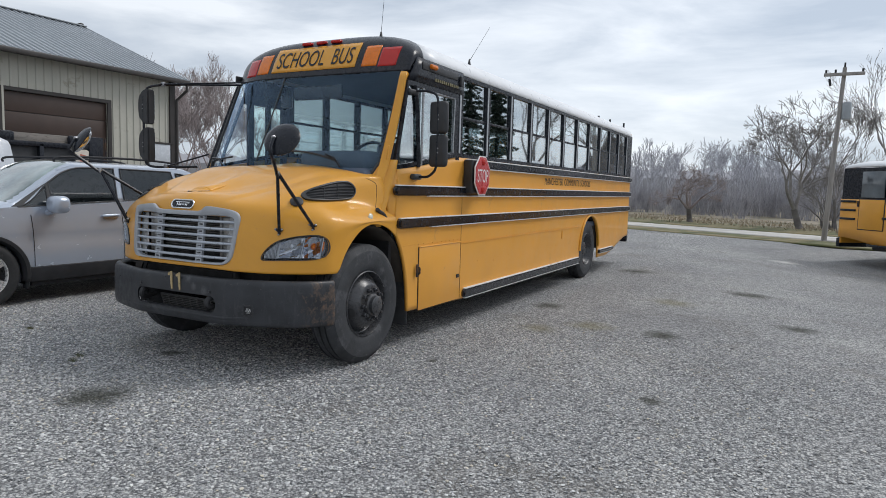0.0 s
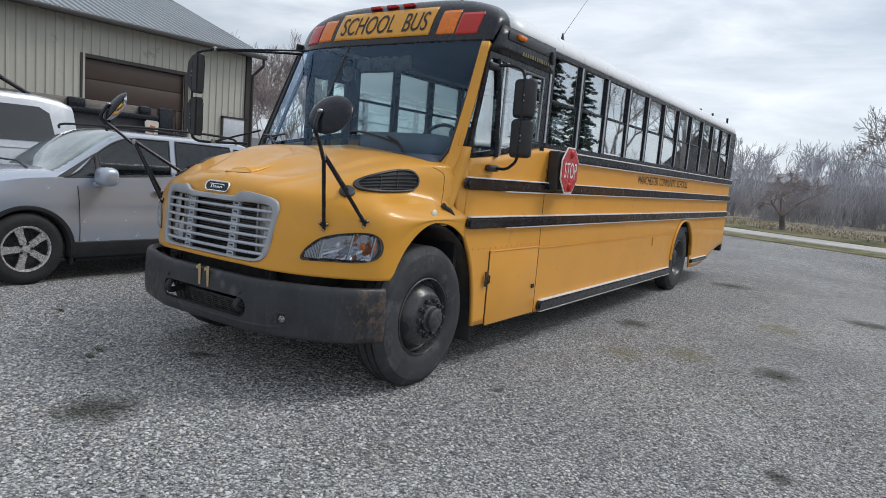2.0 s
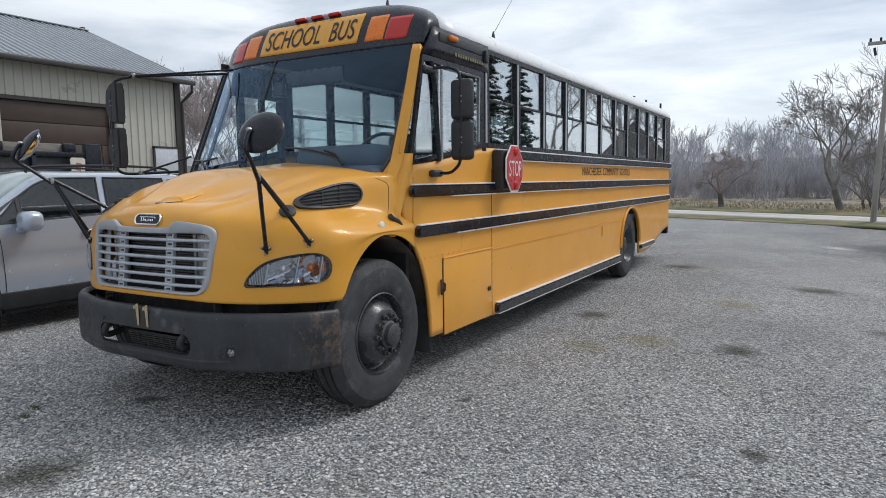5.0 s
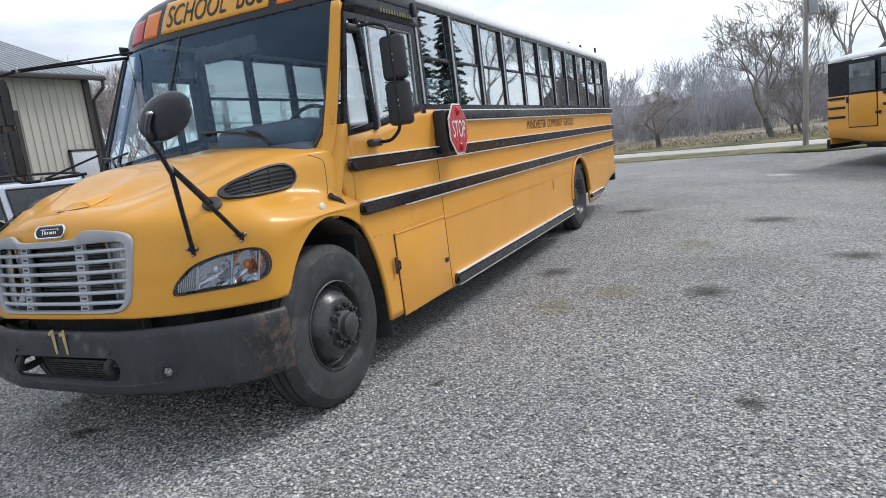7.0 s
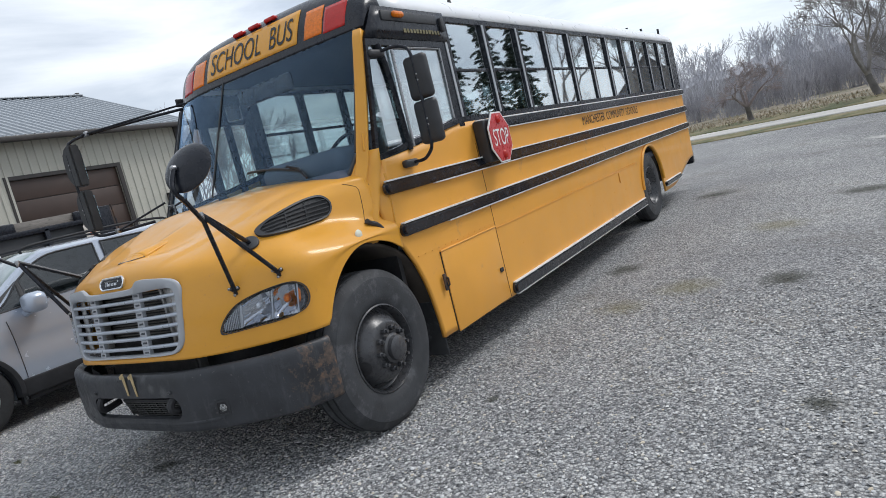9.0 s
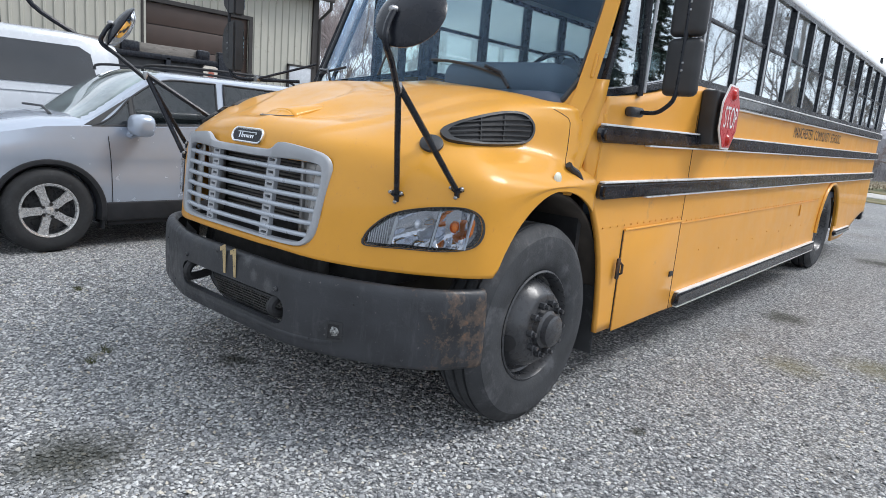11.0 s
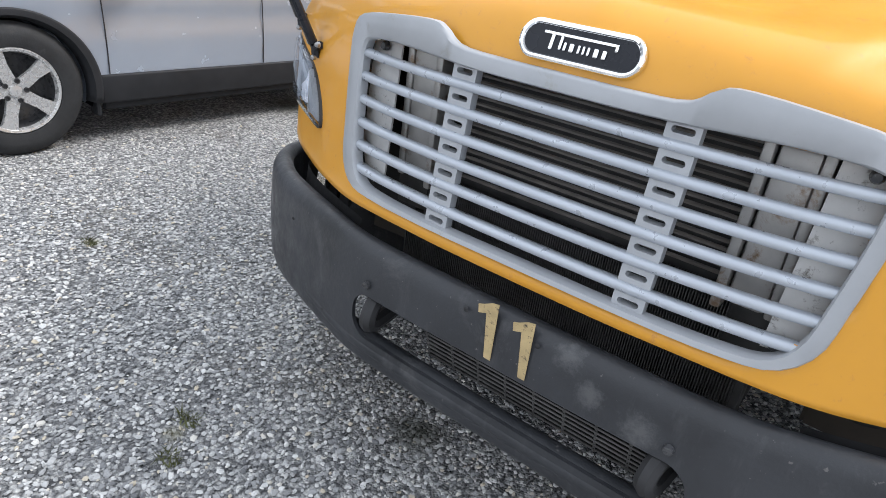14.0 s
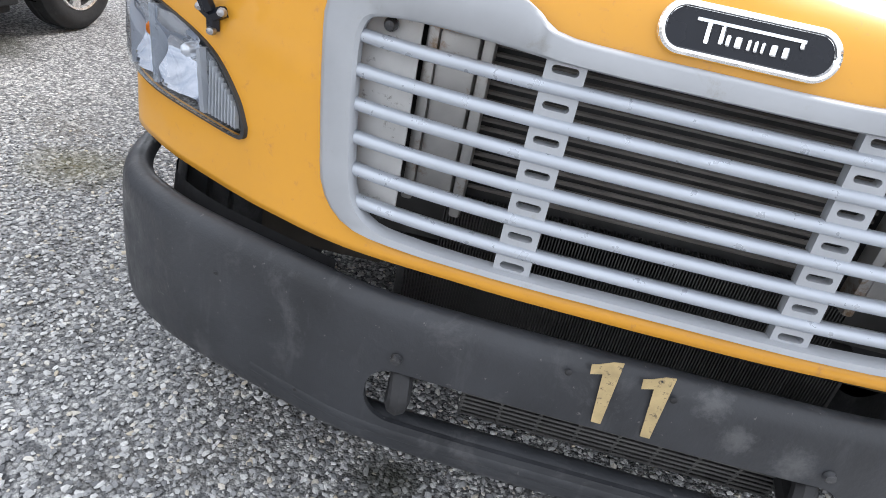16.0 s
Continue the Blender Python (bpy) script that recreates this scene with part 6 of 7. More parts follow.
def car_ring(y):
    w, zt = car_w(y), car_top(y)
    low = 0.26 + 0.10 * smoothstep(3.7, 4.15, y) + 0.06 * (1 - smoothstep(-0.7, -0.4, y))
    crown = 0.06
    pts = [(0.0, low), (w - 0.12, low), (w - 0.03, low + 0.08), (w - 0.005, 0.48), (w, 0.66), (w - 0.012, 0.80), (w - 0.004, 0.93), (w - 0.035, zt - 0.03), (w - 0.10, zt + 0.02), (w * 0.5, zt + crown), (0.0, zt + crown + 0.015)]
    return pts + [(-a, b) for a, b in pts[-2:0:-1]]


YS = [-0.68, -0.64, -0.55, -0.4, -0.2, 0.0, 0.3, 0.6, 0.9, 1.3, 1.8, 2.3, 2.8, 3.3, 3.7, 3.95, 4.08, 4.14]
bm = bmesh.new()
rings = [[bm.verts.new((CX + a * (0.9 if k in (0, len(YS) - 1) else 1), y, b)) for a, b in car_ring(y)] for k, y in enumerate(YS)]
for p, q in zip(rings, rings[1:]):
    for s in range(len(p)):
        bm.faces.new((p[s], p[(s + 1) % len(p)], q[(s + 1) % len(p)], q[s]))
bm.faces.new(rings[0])
bm.faces.new(rings[-1])
bmesh.ops.subdivide_edges(bm, edges=bm.edges[:], cuts=1, smooth=0.6, use_grid_fill=True)
body = part("body", bm, SUV_SILVER, suv, "silver painted body", angle=50)
for ay in (AX0, AX1):
    c = lathe([(0.0, -1.1), (0.475, -1.1), (0.475, -0.62), (0.0, -0.62)], 40)
    d = lathe([(0.0, 0.62), (0.475, 0.62), (0.475, 1.1), (0.0, 1.1)], 40)
    for b in (c, d):
        for v in b.verts:
            v.co += Vector((CX, ay, 0.39))
        bmesh.ops.remove_doubles(b, verts=b.verts[:], dist=0.0005)
        cut(body, b)
body.data.shade_smooth()
body.data.set_sharp_from_angle(angle=radians(40))


def roof_section(y):
    """Height and half width of the cabin's roof."""
    k = smoothstep(0.45, 1.55, y)
    z = lerp(car_top(y) + 0.02, 1.79, k) - 0.55 * smoothstep(3.0, 4.3, y) ** 1.6
    return z, lerp(0.78, 0.66, k) - 0.05 * smoothstep(3.2, 4.1, y)


def cab(u, v):
    y = lerp(0.42, 4.06, u)
    zr, wr = roof_section(y)
    zb, wb = car_top(y) - 0.03, car_w(y) - 0.05
    a = v * 2 - 1
    s, m = math.copysign(1, a), abs(a)
    if m > 0.55:
        t = (1 - m) / 0.45
        x, z = lerp(wb, wr + 0.03, t ** 0.9), lerp(zb, zr - 0.05, t)
    else:
        t = m / 0.55
        x, z = (wr + 0.03) * t, zr - 0.05 * t ** 3
    return Vector((CX + s * x, y, max(z, zb)))


thick(part("cabin", sheet(cab, 48, 32), SUV_SILVER, suv, "silver roof and pillars"), 0.02)


def cab_side(y, k, d=0.008):
    """A point of the near cabin side: k from belt to roof edge."""
    zr, wr = roof_section(y)
    zb, wb = car_top(y) - 0.03, car_w(y) - 0.05
    return Vector((CX + lerp(wb, wr + 0.03, k ** 0.9) + d, y, lerp(zb, zr - 0.05, k)))


def pane(name, q, label=""):
    """q: corners as (y, height fraction), listed round."""
    line = [(lerp(q[k][0], q[(k + 1) % len(q)][0], j / 6), lerp(q[k][1], q[(k + 1) % len(q)][1], j / 6)) for k in range(len(q)) for j in range(6)]
    put = lambda a, b, d: cab_side(a, b, d)
    p = part(name, slab(line, put, 0.010), CAR_GLASS, suv, label)
    part("window_rubber", tube([cab_side(a, b, 0.010) for a, b in line + line[:1]], 0.012, 6), BLACK_PLASTIC, p)
    # near-black sheet under the glass paints the cabin's shaded inside
    part("pane_shade", slab(line, lambda a, b, d: cab_side(a, b, d - 0.0), 0.004), mat("unlit_cabin", (0.022, 0.026, 0.03), 0.3, vary=0.5, scale=3), p)
    return p


pane("quarter_window", [(0.70, 0.04), (1.08, 0.04), (1.08, 0.80), (1.03, 0.72)])
part("pillar_trim", slab([(1.07, 0.03), (1.13, 0.03), (1.13, 0.86), (1.07, 0.82)], lambda a, b, d: cab_side(a, b, d + 0.004), 0.012), BLACK_PLASTIC, suv, "black mirror pillar trim")
part("pillar_trim", slab([(0.62, 0.02), (0.74, 0.02), (1.10, 0.86), (1.06, 0.86)], lambda a, b, d: cab_side(a, b, d + 0.002), 0.008), BLACK_PLASTIC, suv)
pane("front_window", [(1.12, 0.04), (2.02, 0.04), (2.05, 0.92), (1.62, 0.92), (1.30, 0.88), (1.12, 0.82)], "tinted front side window")
pane("rear_window", [(2.13, 0.04), (3.05, 0.06), (2.98, 0.88), (2.15, 0.92)], "dark tinted rear side window")
pane("tail_window", [(3.12, 0.14), (3.62, 0.25), (3.30, 0.78), (3.07, 0.84)], "dark tinted rear quarter window")
bm = sheet(lambda u, v: (lambda y: Vector((CX + lerp(-1, 1, u) * lerp(0.74, 0.62, v), y, roof_section(y)[0] + 0.012 - 0.05 * abs(lerp(-1, 1, u)) ** 3)))(lerp(0.50, 1.50, v)), 16, 12)
thick(part("car_windscreen", bm, mat("car_windscreen_glass", (0.22, 0.27, 0.27), 0.05, vary=0.6, scale=1.5, coat=1.0), suv, "reflecting car windscreen"), 0.006)
part("car_wiper", tube([(CX + 0.5, 0.46, 1.27), (CX + 0.1, 0.52, 1.33), (CX - 0.4, 0.50, 1.33)], 0.012, 6), BLACK_PLASTIC, suv)
part("belt_chrome", tube([cab_side(lerp(0.80, 3.1, k / 16), 0.035, 0.012) for k in range(17)], 0.008, 6), STEEL, suv)
for sx in (-1, 1):
    part("roof_rail", tube([(CX + sx * 0.60, 1.30, 1.76), (CX + sx * 0.61, 1.42, 1.83), (CX + sx * 0.61, 2.4, 1.85), (CX + sx * 0.60, 3.1, 1.82), (CX + sx * 0.60, 3.2, 1.74)], 0.016, 8, smooth_path=18), CLADDING, suv, "dark roof rail")
S = CX + 0.89
for y0, y1, z0, z1 in ((0.80, 2.86, 0.27, 0.455),):
    part("sill_cladding", box(S - 0.012, (y0 + y1) / 2, (z0 + z1) / 2, 0.04, y1 - y0, z1 - z0, 0.014, 3), CLADDING, suv, "dark plastic sill")
part("lower_sill", box(S - 0.06, 1.83, 0.25, 0.06, 2.0, 0.07, 0.02), CLADDING, suv)
for ay in (AX0, AX1):
    bm = sheet(lambda u, v: Vector((S + lerp(-0.05, 0.016, smoothstep(0, 0.4, v)) - 0.01 * v, ay + lerp(0.435, 0.505, v) * math.cos(lerp(-0.22, math.pi + 0.22, u)), 0.385 + lerp(0.435, 0.49, v) * math.sin(lerp(-0.22, math.pi + 0.22, u)))), 36, 5)
    thick(part("arch_cladding", bm, CLADDING, suv, "dark wheel arch trim"), 0.012)
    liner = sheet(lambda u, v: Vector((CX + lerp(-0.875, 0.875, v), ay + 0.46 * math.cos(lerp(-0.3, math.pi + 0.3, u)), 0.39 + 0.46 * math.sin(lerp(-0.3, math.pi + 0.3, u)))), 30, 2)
    # black filler box added to paint the arch's shaded depth
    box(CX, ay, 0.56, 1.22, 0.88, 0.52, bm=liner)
    part("arch_liner", liner, ARCH_SHADE, suv)
    for side in (-1, 1):
        w = new("car_wheel")
        w.parent = suv
        w.matrix_basis = pose(CX + side * 0.785, ay, 1.06 * WR) @ Matrix.Scale(1.06, 4)
        part("car_tyre", lathe([(0.24, -0.11), (0.30, -0.118), (WR - 0.03, -0.105), (WR, -0.07), (WR, -0.03), (WR - 0.01, -0.025), (WR - 0.01, 0.025), (WR, 0.03), (WR, 0.07), (WR - 0.03, side * 0 + 0.105), (0.30, 0.118), (0.245, 0.105), (0.235, 0.07)], 56), CAR_RUBBER, w)
        rim = part("car_rim", lathe([(side and 0.243, side * 0.10), (0.236, side * 0.106), (0.225, side * 0.10), (0.215, side * 0.05), (0.20, side * 0.0), (0.0, side * 0.0)], 48), RIM, w)
        part("rim_lip", lathe([(0.244, side * 0.098), (0.236, side * 0.109), (0.222, side * 0.104), (0.214, side * 0.08)], 48), ALLOY, rim)
        for k in range(5):
            a = 2 * math.pi * k / 5 + 0.35
            sp = slab([(-0.036, 0.03), (0.036, 0.03), (0.032, 0.14), (0.044, 0.222), (-0.044, 0.222), (-0.032, 0.14)], lambda p, q, d: Vector((side * (0.062 + d + 0.03 * (1 - q / 0.222) * 0 + 0.012 * (q / 0.222)), p * math.cos(a) - q * math.sin(a), p * math.sin(a) + q * math.cos(a))), 0.026)
            part("spoke", sp, ALLOY, rim, "alloy spoke")
            b = lathe([(0.015, side * 0.075), (0.015, side * 0.0985), (0.009, side * 0.099), (0.009, side * 0.094), (0.0, side * 0.094)], 10)
            for v in b.verts:
                v.co += Vector((0, -0.058 * math.sin(a + 0.63), 0.058 * math.cos(a + 0.63)))
            part("car_wheel_nut", b, DARK, rim)
        part("hub_cap", lathe([(0.033, side * 0.06), (0.033, side * 0.097), (0.02, side * 0.101), (0.0, side * 0.102)], 20), ALLOY, rim)
    part("mud_guard", box(S - 0.05, ay + 0.475, 0.30, 0.10, 0.03, 0.22, 0.01), CLADDING, suv)
for y in (0.845, 2.06, 3.0):
    part("door_seam", tube([(S + 0.001 - 0.03 * max(0, (z - 0.93) / 0.25), y + 0.02 * math.sin(z * 3), z) for z in (0.46, 0.6, 0.75, 0.9, 1.0, 1.10)], 0.004, 5), DARK, suv)
dm = part("car_mirror", box(S + 0.12, 1.10, 1.225, 0.26, 0.22, 0.22, 0.08, 4), SUV_SILVER, suv, "silver door mirror")
part("mirror_foot", tube([(S - 0.03, 1.05, 1.12), (S + 0.06, 1.07, 1.15)], 0.04, 8), SUV_SILVER, dm)
for y in (1.88, 2.95):
    h = part("door_handle", tube([(S - 0.004, y - 0.12, 1.06), (S + 0.03, y - 0.09, 1.065), (S + 0.03, y + 0.09, 1.07), (S - 0.004, y + 0.12, 1.07)], 0.016, 8, smooth_path=10), SUV_SILVER, suv)
    part("handle_bowl", slab(rounded(0.20, 0.075, 0.035, 5, y, 1.05), lambda a, b, d: Vector((S - 0.004 + d, a, b)), 0.006), STEEL, h)
hl = sheet(lambda u, v: Vector((CX + car_w(lerp(-0.62, -0.10, u)) * 0.99 - 0.012 + 0.01, lerp(-0.62, -0.10, u), lerp(0.88 + 0.13 * u, 0.99 + 0.10 * u, v * (1 - 0.8 * u ** 3)))), 14, 5)
hp = thick(part("car_headlamp", hl, mat("car_lamp_glass", (0.55, 0.57, 0.6), 0.08, metal=0.5, vary=0.3, scale=20), suv, "swept-back car headlamp"), 0.01)
part("amber_tip", box(S - 0.035, -0.16, 0.985, 0.03, 0.16, 0.05, 0.015, turn=Matrix.Rotation(radians(14), 4, "X")), LENS_AMBER, hp)

# ---- white pickup behind it ----
CAR_WHITE = mat("white_car_paint", (0.53, 0.555, 0.59), 0.25, vary=0.03, scale=2, coat=0.6)
TRUCK_GLASS = mat("dark_truck_glass", (0.018, 0.02, 0.024), 0.06, vary=0.4, scale=2, coat=0.8)
truck = thing("pickup_truck", "white crew-cab pickup truck with dark tinted windows", "truck")
TX, TW = -7.35, 0.98


def truck_ring(y, roof):
    if roof:
        z0, z1, w0, w1 = 1.45, 2.24 - 0.10 * smoothstep(1.6, 2.2, y) ** 2 - 0.45 * (1 - smoothstep(-1.6, -0.75, y)), TW - 0.02, TW - 0.17
        pts = [(0, z0), (w0, z0), (w0 - 0.02, z0 + 0.06), (w1 + 0.05, z1 - 0.10), (w1, z1 - 0.03), (w1 - 0.12, z1), (0, z1 + 0.03)]
    else:
        z1 = 1.50 if -1.5 < y < 2.2 else 1.34 if y <= -1.5 else 1.42
        pts = [(0, 0.55), (TW - 0.08, 0.55), (TW - 0.01, 0.70), (TW, 1.0), (TW - 0.01, z1 - 0.12), (TW - 0.06, z1), (0, z1 + 0.03)]
    return pts + [(-a, b) for a, b in pts[-2:0:-1]]


for name, ys, roof in (("truck_body", (-3.0, -2.9, -1.6, -1.4, 0, 1, 2.1, 2.3, 4.1, 4.15), False), ("truck_cab", (-1.45, -1.1, -0.75, 0, 0.8, 1.6, 1.95, 2.18), True)):
    bm = bmesh.new()
    rr = [[bm.verts.new((TX + a, y - (0.12 * (b - 1.45) if roof and y > 2 else 0), b)) for a, b in truck_ring(y, roof)] for y in ys]
    for p, q in zip(rr, rr[1:]):
        for s in range(len(p)):
            bm.faces.new((p[s], p[(s + 1) % len(p)], q[(s + 1) % len(p)], q[s]))
    bm.faces.new(rr[0])
    bm.faces.new(rr[-1])
    part(name, bm, CAR_WHITE, truck, angle=35)


def truck_pane(q):
    def put(a, b, d):
        t = (b - 1.51) / 0.60
        return Vector((TX + lerp(TW - 0.04, TW - 0.125, t) + d, a, b))
    p = part("truck_window", slab(q, put, 0.012), TRUCK_GLASS, truck, "dark tinted truck window")
    return p


truck_pane([(-0.95, 1.56), (0.30, 1.56), (0.30, 2.06), (-0.55, 2.06)])
truck_pane([(0.40, 1.56), (1.84, 1.56), (1.76, 1.98), (1.62, 2.06), (0.40, 2.06)])
for y in (0.36, 2.02):
    part("truck_door_seam", tube([(TX + TW + 0.001, y, 0.72), (TX + TW + 0.001, y, 1.36), (TX + TW - 0.03, y, 1.5)], 0.005, 5), DARK, truck)
part("truck_handle", box(TX + TW + 0.015, 0.16, 1.36, 0.03, 0.24, 0.045, 0.014), CHROME, truck)
for y in (-2.0, 3.1):
    for sx in (-1, 1):
        w = new("truck_wheel")
        w.parent = truck
        w.matrix_basis = pose(TX + sx * 0.86, y, 0.40)
        part("truck_tyre", lathe([(0.22, -0.12), (0.36, -0.12), (0.40, -0.08), (0.40, 0.08), (0.36, 0.12), (0.22, 0.12), (0.2, 0.05), (0, 0.05)], 32), RUBBER, w)

# ---- black dump trailer with weathered side boards ----
OLD_WOOD = mat("weathered_board", (0.22, 0.20, 0.18), 0.85, vary=0.3, scale=3, stretch=(8, 1, 8), bump=0.4, bump_scale=30, dirt=(0.09, 0.075, 0.06), dirt_amount=0.2)
trailer = thing("dump_trailer", "black steel dump trailer with grey weathered side boards", "trailer")
TRX = -9.6
part("trailer_bed", box(TRX - 1.0, 1.4, 1.65, 2.0, 8.4, 1.2, 0.02), BLACK_PLASTIC, trailer)
for k in range(8):
    part("bed_rib", box(TRX + 0.05, -2.4 + 1.12 * k, 1.65, 0.10, 0.09, 1.2, 0.01), BLACK, trailer)
part("top_rail", box(TRX + 0.03, 1.4, 2.24, 0.14, 8.4, 0.10, 0.015), BLACK, trailer)
for y0, y1 in ((-2.8, 3.62), (3.72, 5.0)):
    part("side_board", box(TRX - 0.02, (y0 + y1) / 2, 2.375, 0.05, y1 - y0, 0.17, 0.006), OLD_WOOD, trailer, "grey weathered board")
for y in (3.62, 5.05):
    part("board_pocket", box(TRX + 0.04, y, 2.36, 0.12, 0.34 if y < 4 else 0.26, 0.22, 0.04), BLACK, trailer)
part("front_post", box(TRX + 0.05, 5.52, 2.0, 0.14, 0.34, 0.95, 0.02), BLACK, trailer)
part("ladder_rail", tube([(TRX + 0.12, 5.72, 2.48), (TRX + 0.14, 5.74, 1.9), (TRX + 0.14, 5.78, 1.3)], 0.02, 6), RUST, trailer)
for y in (0.5, 1.5):
    w = new("trailer_wheel")
    w.parent = trailer
    w.matrix_basis = pose(TRX - 0.2, y, 0.42)
    part("trailer_tyre", lathe([(0.0, 0.10), (0.24, 0.12), (0.38, 0.12), (0.42, 0.06), (0.42, -0.1), (0.2, -0.12)], 28), RUBBER, w)
part("trailer_frame", box(TRX - 1.0, 1.4, 0.85, 1.2, 8.0, 0.30, 0.02), BLACK, trailer)
cup = thing("paper_tag", "small cream paper tag with a reddish mark on the trailer", "tag")
part("tag", slab([(-0.13, -0.20), (0.13, -0.20), (0.16, 0.17), (0.10, 0.20), (-0.12, 0.20), (-0.16, 0.16)], lambda a, b, d: Vector((TRX + 0.13 + d, 5.16 + a, 1.98 + b)), 0.015), mat("cream_card", (0.62, 0.57, 0.50), 0.7, vary=0.08), cup)
part("mark", slab([(-0.06, -0.05), (0.05, -0.08), (0.08, 0.08), (-0.04, 0.10)], lambda a, b, d: Vector((TRX + 0.146 + d, 5.16 + a, 1.98 + b)), 0.003), mat("red_ink", (0.42, 0.12, 0.08), 0.6), cup)
stack = thing("exhaust_stack", "bent black pipe and black box above the trailer", "pipe")
part("pipe", tube([(TRX + 0.1, 0.9, 2.55), (TRX + 0.12, 1.2, 3.05), (TRX + 0.12, 1.75, 3.12), (TRX + 0.1, 2.1, 2.75), (TRX + 0.1, 2.75, 2.40)], 0.04, 8, smooth_path=18), BLACK, stack)
part("tool_box", box(TRX + 0.1, 1.15, 2.58, 0.4, 0.8, 0.42, 0.03), BLACK, stack)
# pale hatch on the barn's wall
part("wall_hatch", box(WALL_X + 0.03, 10.90, 2.34, 0.05, 0.86, 0.82, 0.01), CAR_WHITE, barn, "small pale wall hatch in a dark frame")
for yy, zz, sy, sz in ((10.90, 2.775, 0.98, 0.06), (10.44, 2.34, 0.06, 0.9), (11.36, 2.34, 0.06, 0.9)):
    part("hatch_frame", box(WALL_X + 0.045, yy, zz, 0.06, sy, sz), TRIM, barn)

# ---- second school bus across the yard ----
bus2 = thing("school_bus", "yellow school bus across the gravel yard, seen tail first", "bus", pose(8.44, 16.11, -0.34, 0, 0, 38.6))
B2X = -BODY_X - 0.024
# Opaque grey-blue base paints sky reflection into the far panes.
GLASS_FAR = mat("far_bus_glass", (0.10, 0.118, 0.132), 0.06, vary=0.4, scale=1.2, coat=0.8)


def b2low(y):
    return max(lerp(0.60, 0.84, smoothstep(0.9, 2.9, y)), arch_edge(y, 0.60, 0, 0.54))


for sx in (-1, 1):
    thick(part("side_panel", sheet(lambda u, v: Vector((sx * BODY_X, lerp(-7.0, 3.0, u), lerp(b2low(lerp(-7.0, 3.0, u)), 1.90, v))), 160, 4), YELLOW_SIDE, bus2), 0.03, 1 if sx < 0 else -1)
    part("window_band", box(sx * (BODY_X - 0.03), -2.0, 2.32, 0.05, 10.0, 0.86), BLACK, bus2)
bm = sheet(lambda u, v: Vector((lerp(-1, 1, u) * BODY_X, lerp(-7.0, 3.0, v), roof_z(lerp(-1, 1, u) * BODY_X, 2.97) - 0.04 * smoothstep(0.96, 1, v))), 32, 24)
thick(part("roof", bm, WHITE, bus2, "white roof"), 0.03)
part("tail_wall", box(0, 2.98, 1.72, 2.40, 0.05, 2.1, 0.02), YELLOW, bus2)
part("tail_bumper", box(0, 3.06, 0.68, 2.4, 0.14, 0.26, 0.03), BLACK, bus2)
part("tail_window", box(0, 3.012, 2.3, 1.9, 0.02, 0.6), GLASS_FAR, bus2)
part("door_gap", box(B2X - 0.004, 1.93, 1.50, 0.03, 0.84, 0.84, 0.004), DARK, bus2)
dr = part("emergency_door", box(B2X - 0.012, 1.93, 1.50, 0.03, 0.80, 0.80, 0.012), YELLOW, bus2, "yellow emergency door")
part("door_window", box(B2X - 0.012, 1.93, 2.30, 0.03, 0.74, 0.70, 0.02), GLASS_FAR, dr)
part("door_hinge", box(B2X - 0.03, 2.36, 1.78, 0.03, 0.05, 0.16), RUST, dr)
part("door_latch", box(B2X - 0.04, 1.47, 1.42, 0.04, 0.14, 0.06, 0.01), BLACK, dr)
for k in range(11):
    y1 = 1.40 - PITCH * k
    y0 = y1 - PITCH + 0.09
    if k == 0:
        y0 = y1 - 0.36
    elif k:
        y1, y0 = y1 + 0.30, y0 + 0.30
    wv = part("window", box(B2X + 0.0, (y0 + y1) / 2, 2.325, 0.03, y1 - y0, 0.035), BLACK, bus2)
    part("upper_pane", box(B2X + 0.002, (y0 + y1) / 2, 2.52, 0.02, y1 - y0, 0.35), GLASS_FAR, wv)
    part("lower_pane", box(B2X - 0.006, (y0 + y1) / 2, 2.13, 0.02, y1 - y0, 0.35), GLASS_FAR, wv)
    if k in (1, 2, 4, 6, 8, 10):
        part("post_strip", box(B2X - 0.012, y1 + 0.045, 2.32, 0.02, 0.03, 0.76), TAPE, bus2)
for z, h, ya, yb in ((1.87, 0.06, -7, 1.36), (1.60, 0.06, -7, 1.36), (1.36, 0.06, -7, 0.95), (1.84, 0.06, 2.45, 2.98), (1.60, 0.06, 2.45, 2.98), (1.36, 0.06, 2.45, 2.98), (0.68, 0.07, 0.75, 2.0)):
    part("rub_rail", box(B2X - 0.015, (ya + yb) / 2, z, 0.035, yb - ya, h, 0.012), BLACK, bus2)
each_letter(lettering("MANCHESTER  COMMUNITY  SCHOOLS", 0.13, 2.6, lambda a, b, d: Vector((B2X - 0.008 - d, -1.10 - a, 1.74 + b))), BLACK, bus2)
part("arch_trim", tube([(B2X - 0.012, 0.60 * math.cos(k / 24 * math.pi), 0.54 + 0.60 * math.sin(k / 24 * math.pi)) for k in range(25)], 0.022, 8), YELLOW, bus2)
part("wheel_well", box(B2X + 0.36, 0, 0.72, 0.6, 1.1, 0.72, 0.2, 3), DARK, bus2)
part("mud_flap", box(B2X + 0.22, 0.62, 0.42, 0.4, 0.02, 0.62, 0.005), RUBBER, bus2)
part("underbody", box(0, -2.2, 0.72, 1.6, 9.0, 0.4, 0.05), DARK, bus2)
part("fuel_door", box(B2X - 0.008, 1.02, 1.25, 0.02, 0.20, 0.22, 0.02), YELLOW, bus2)
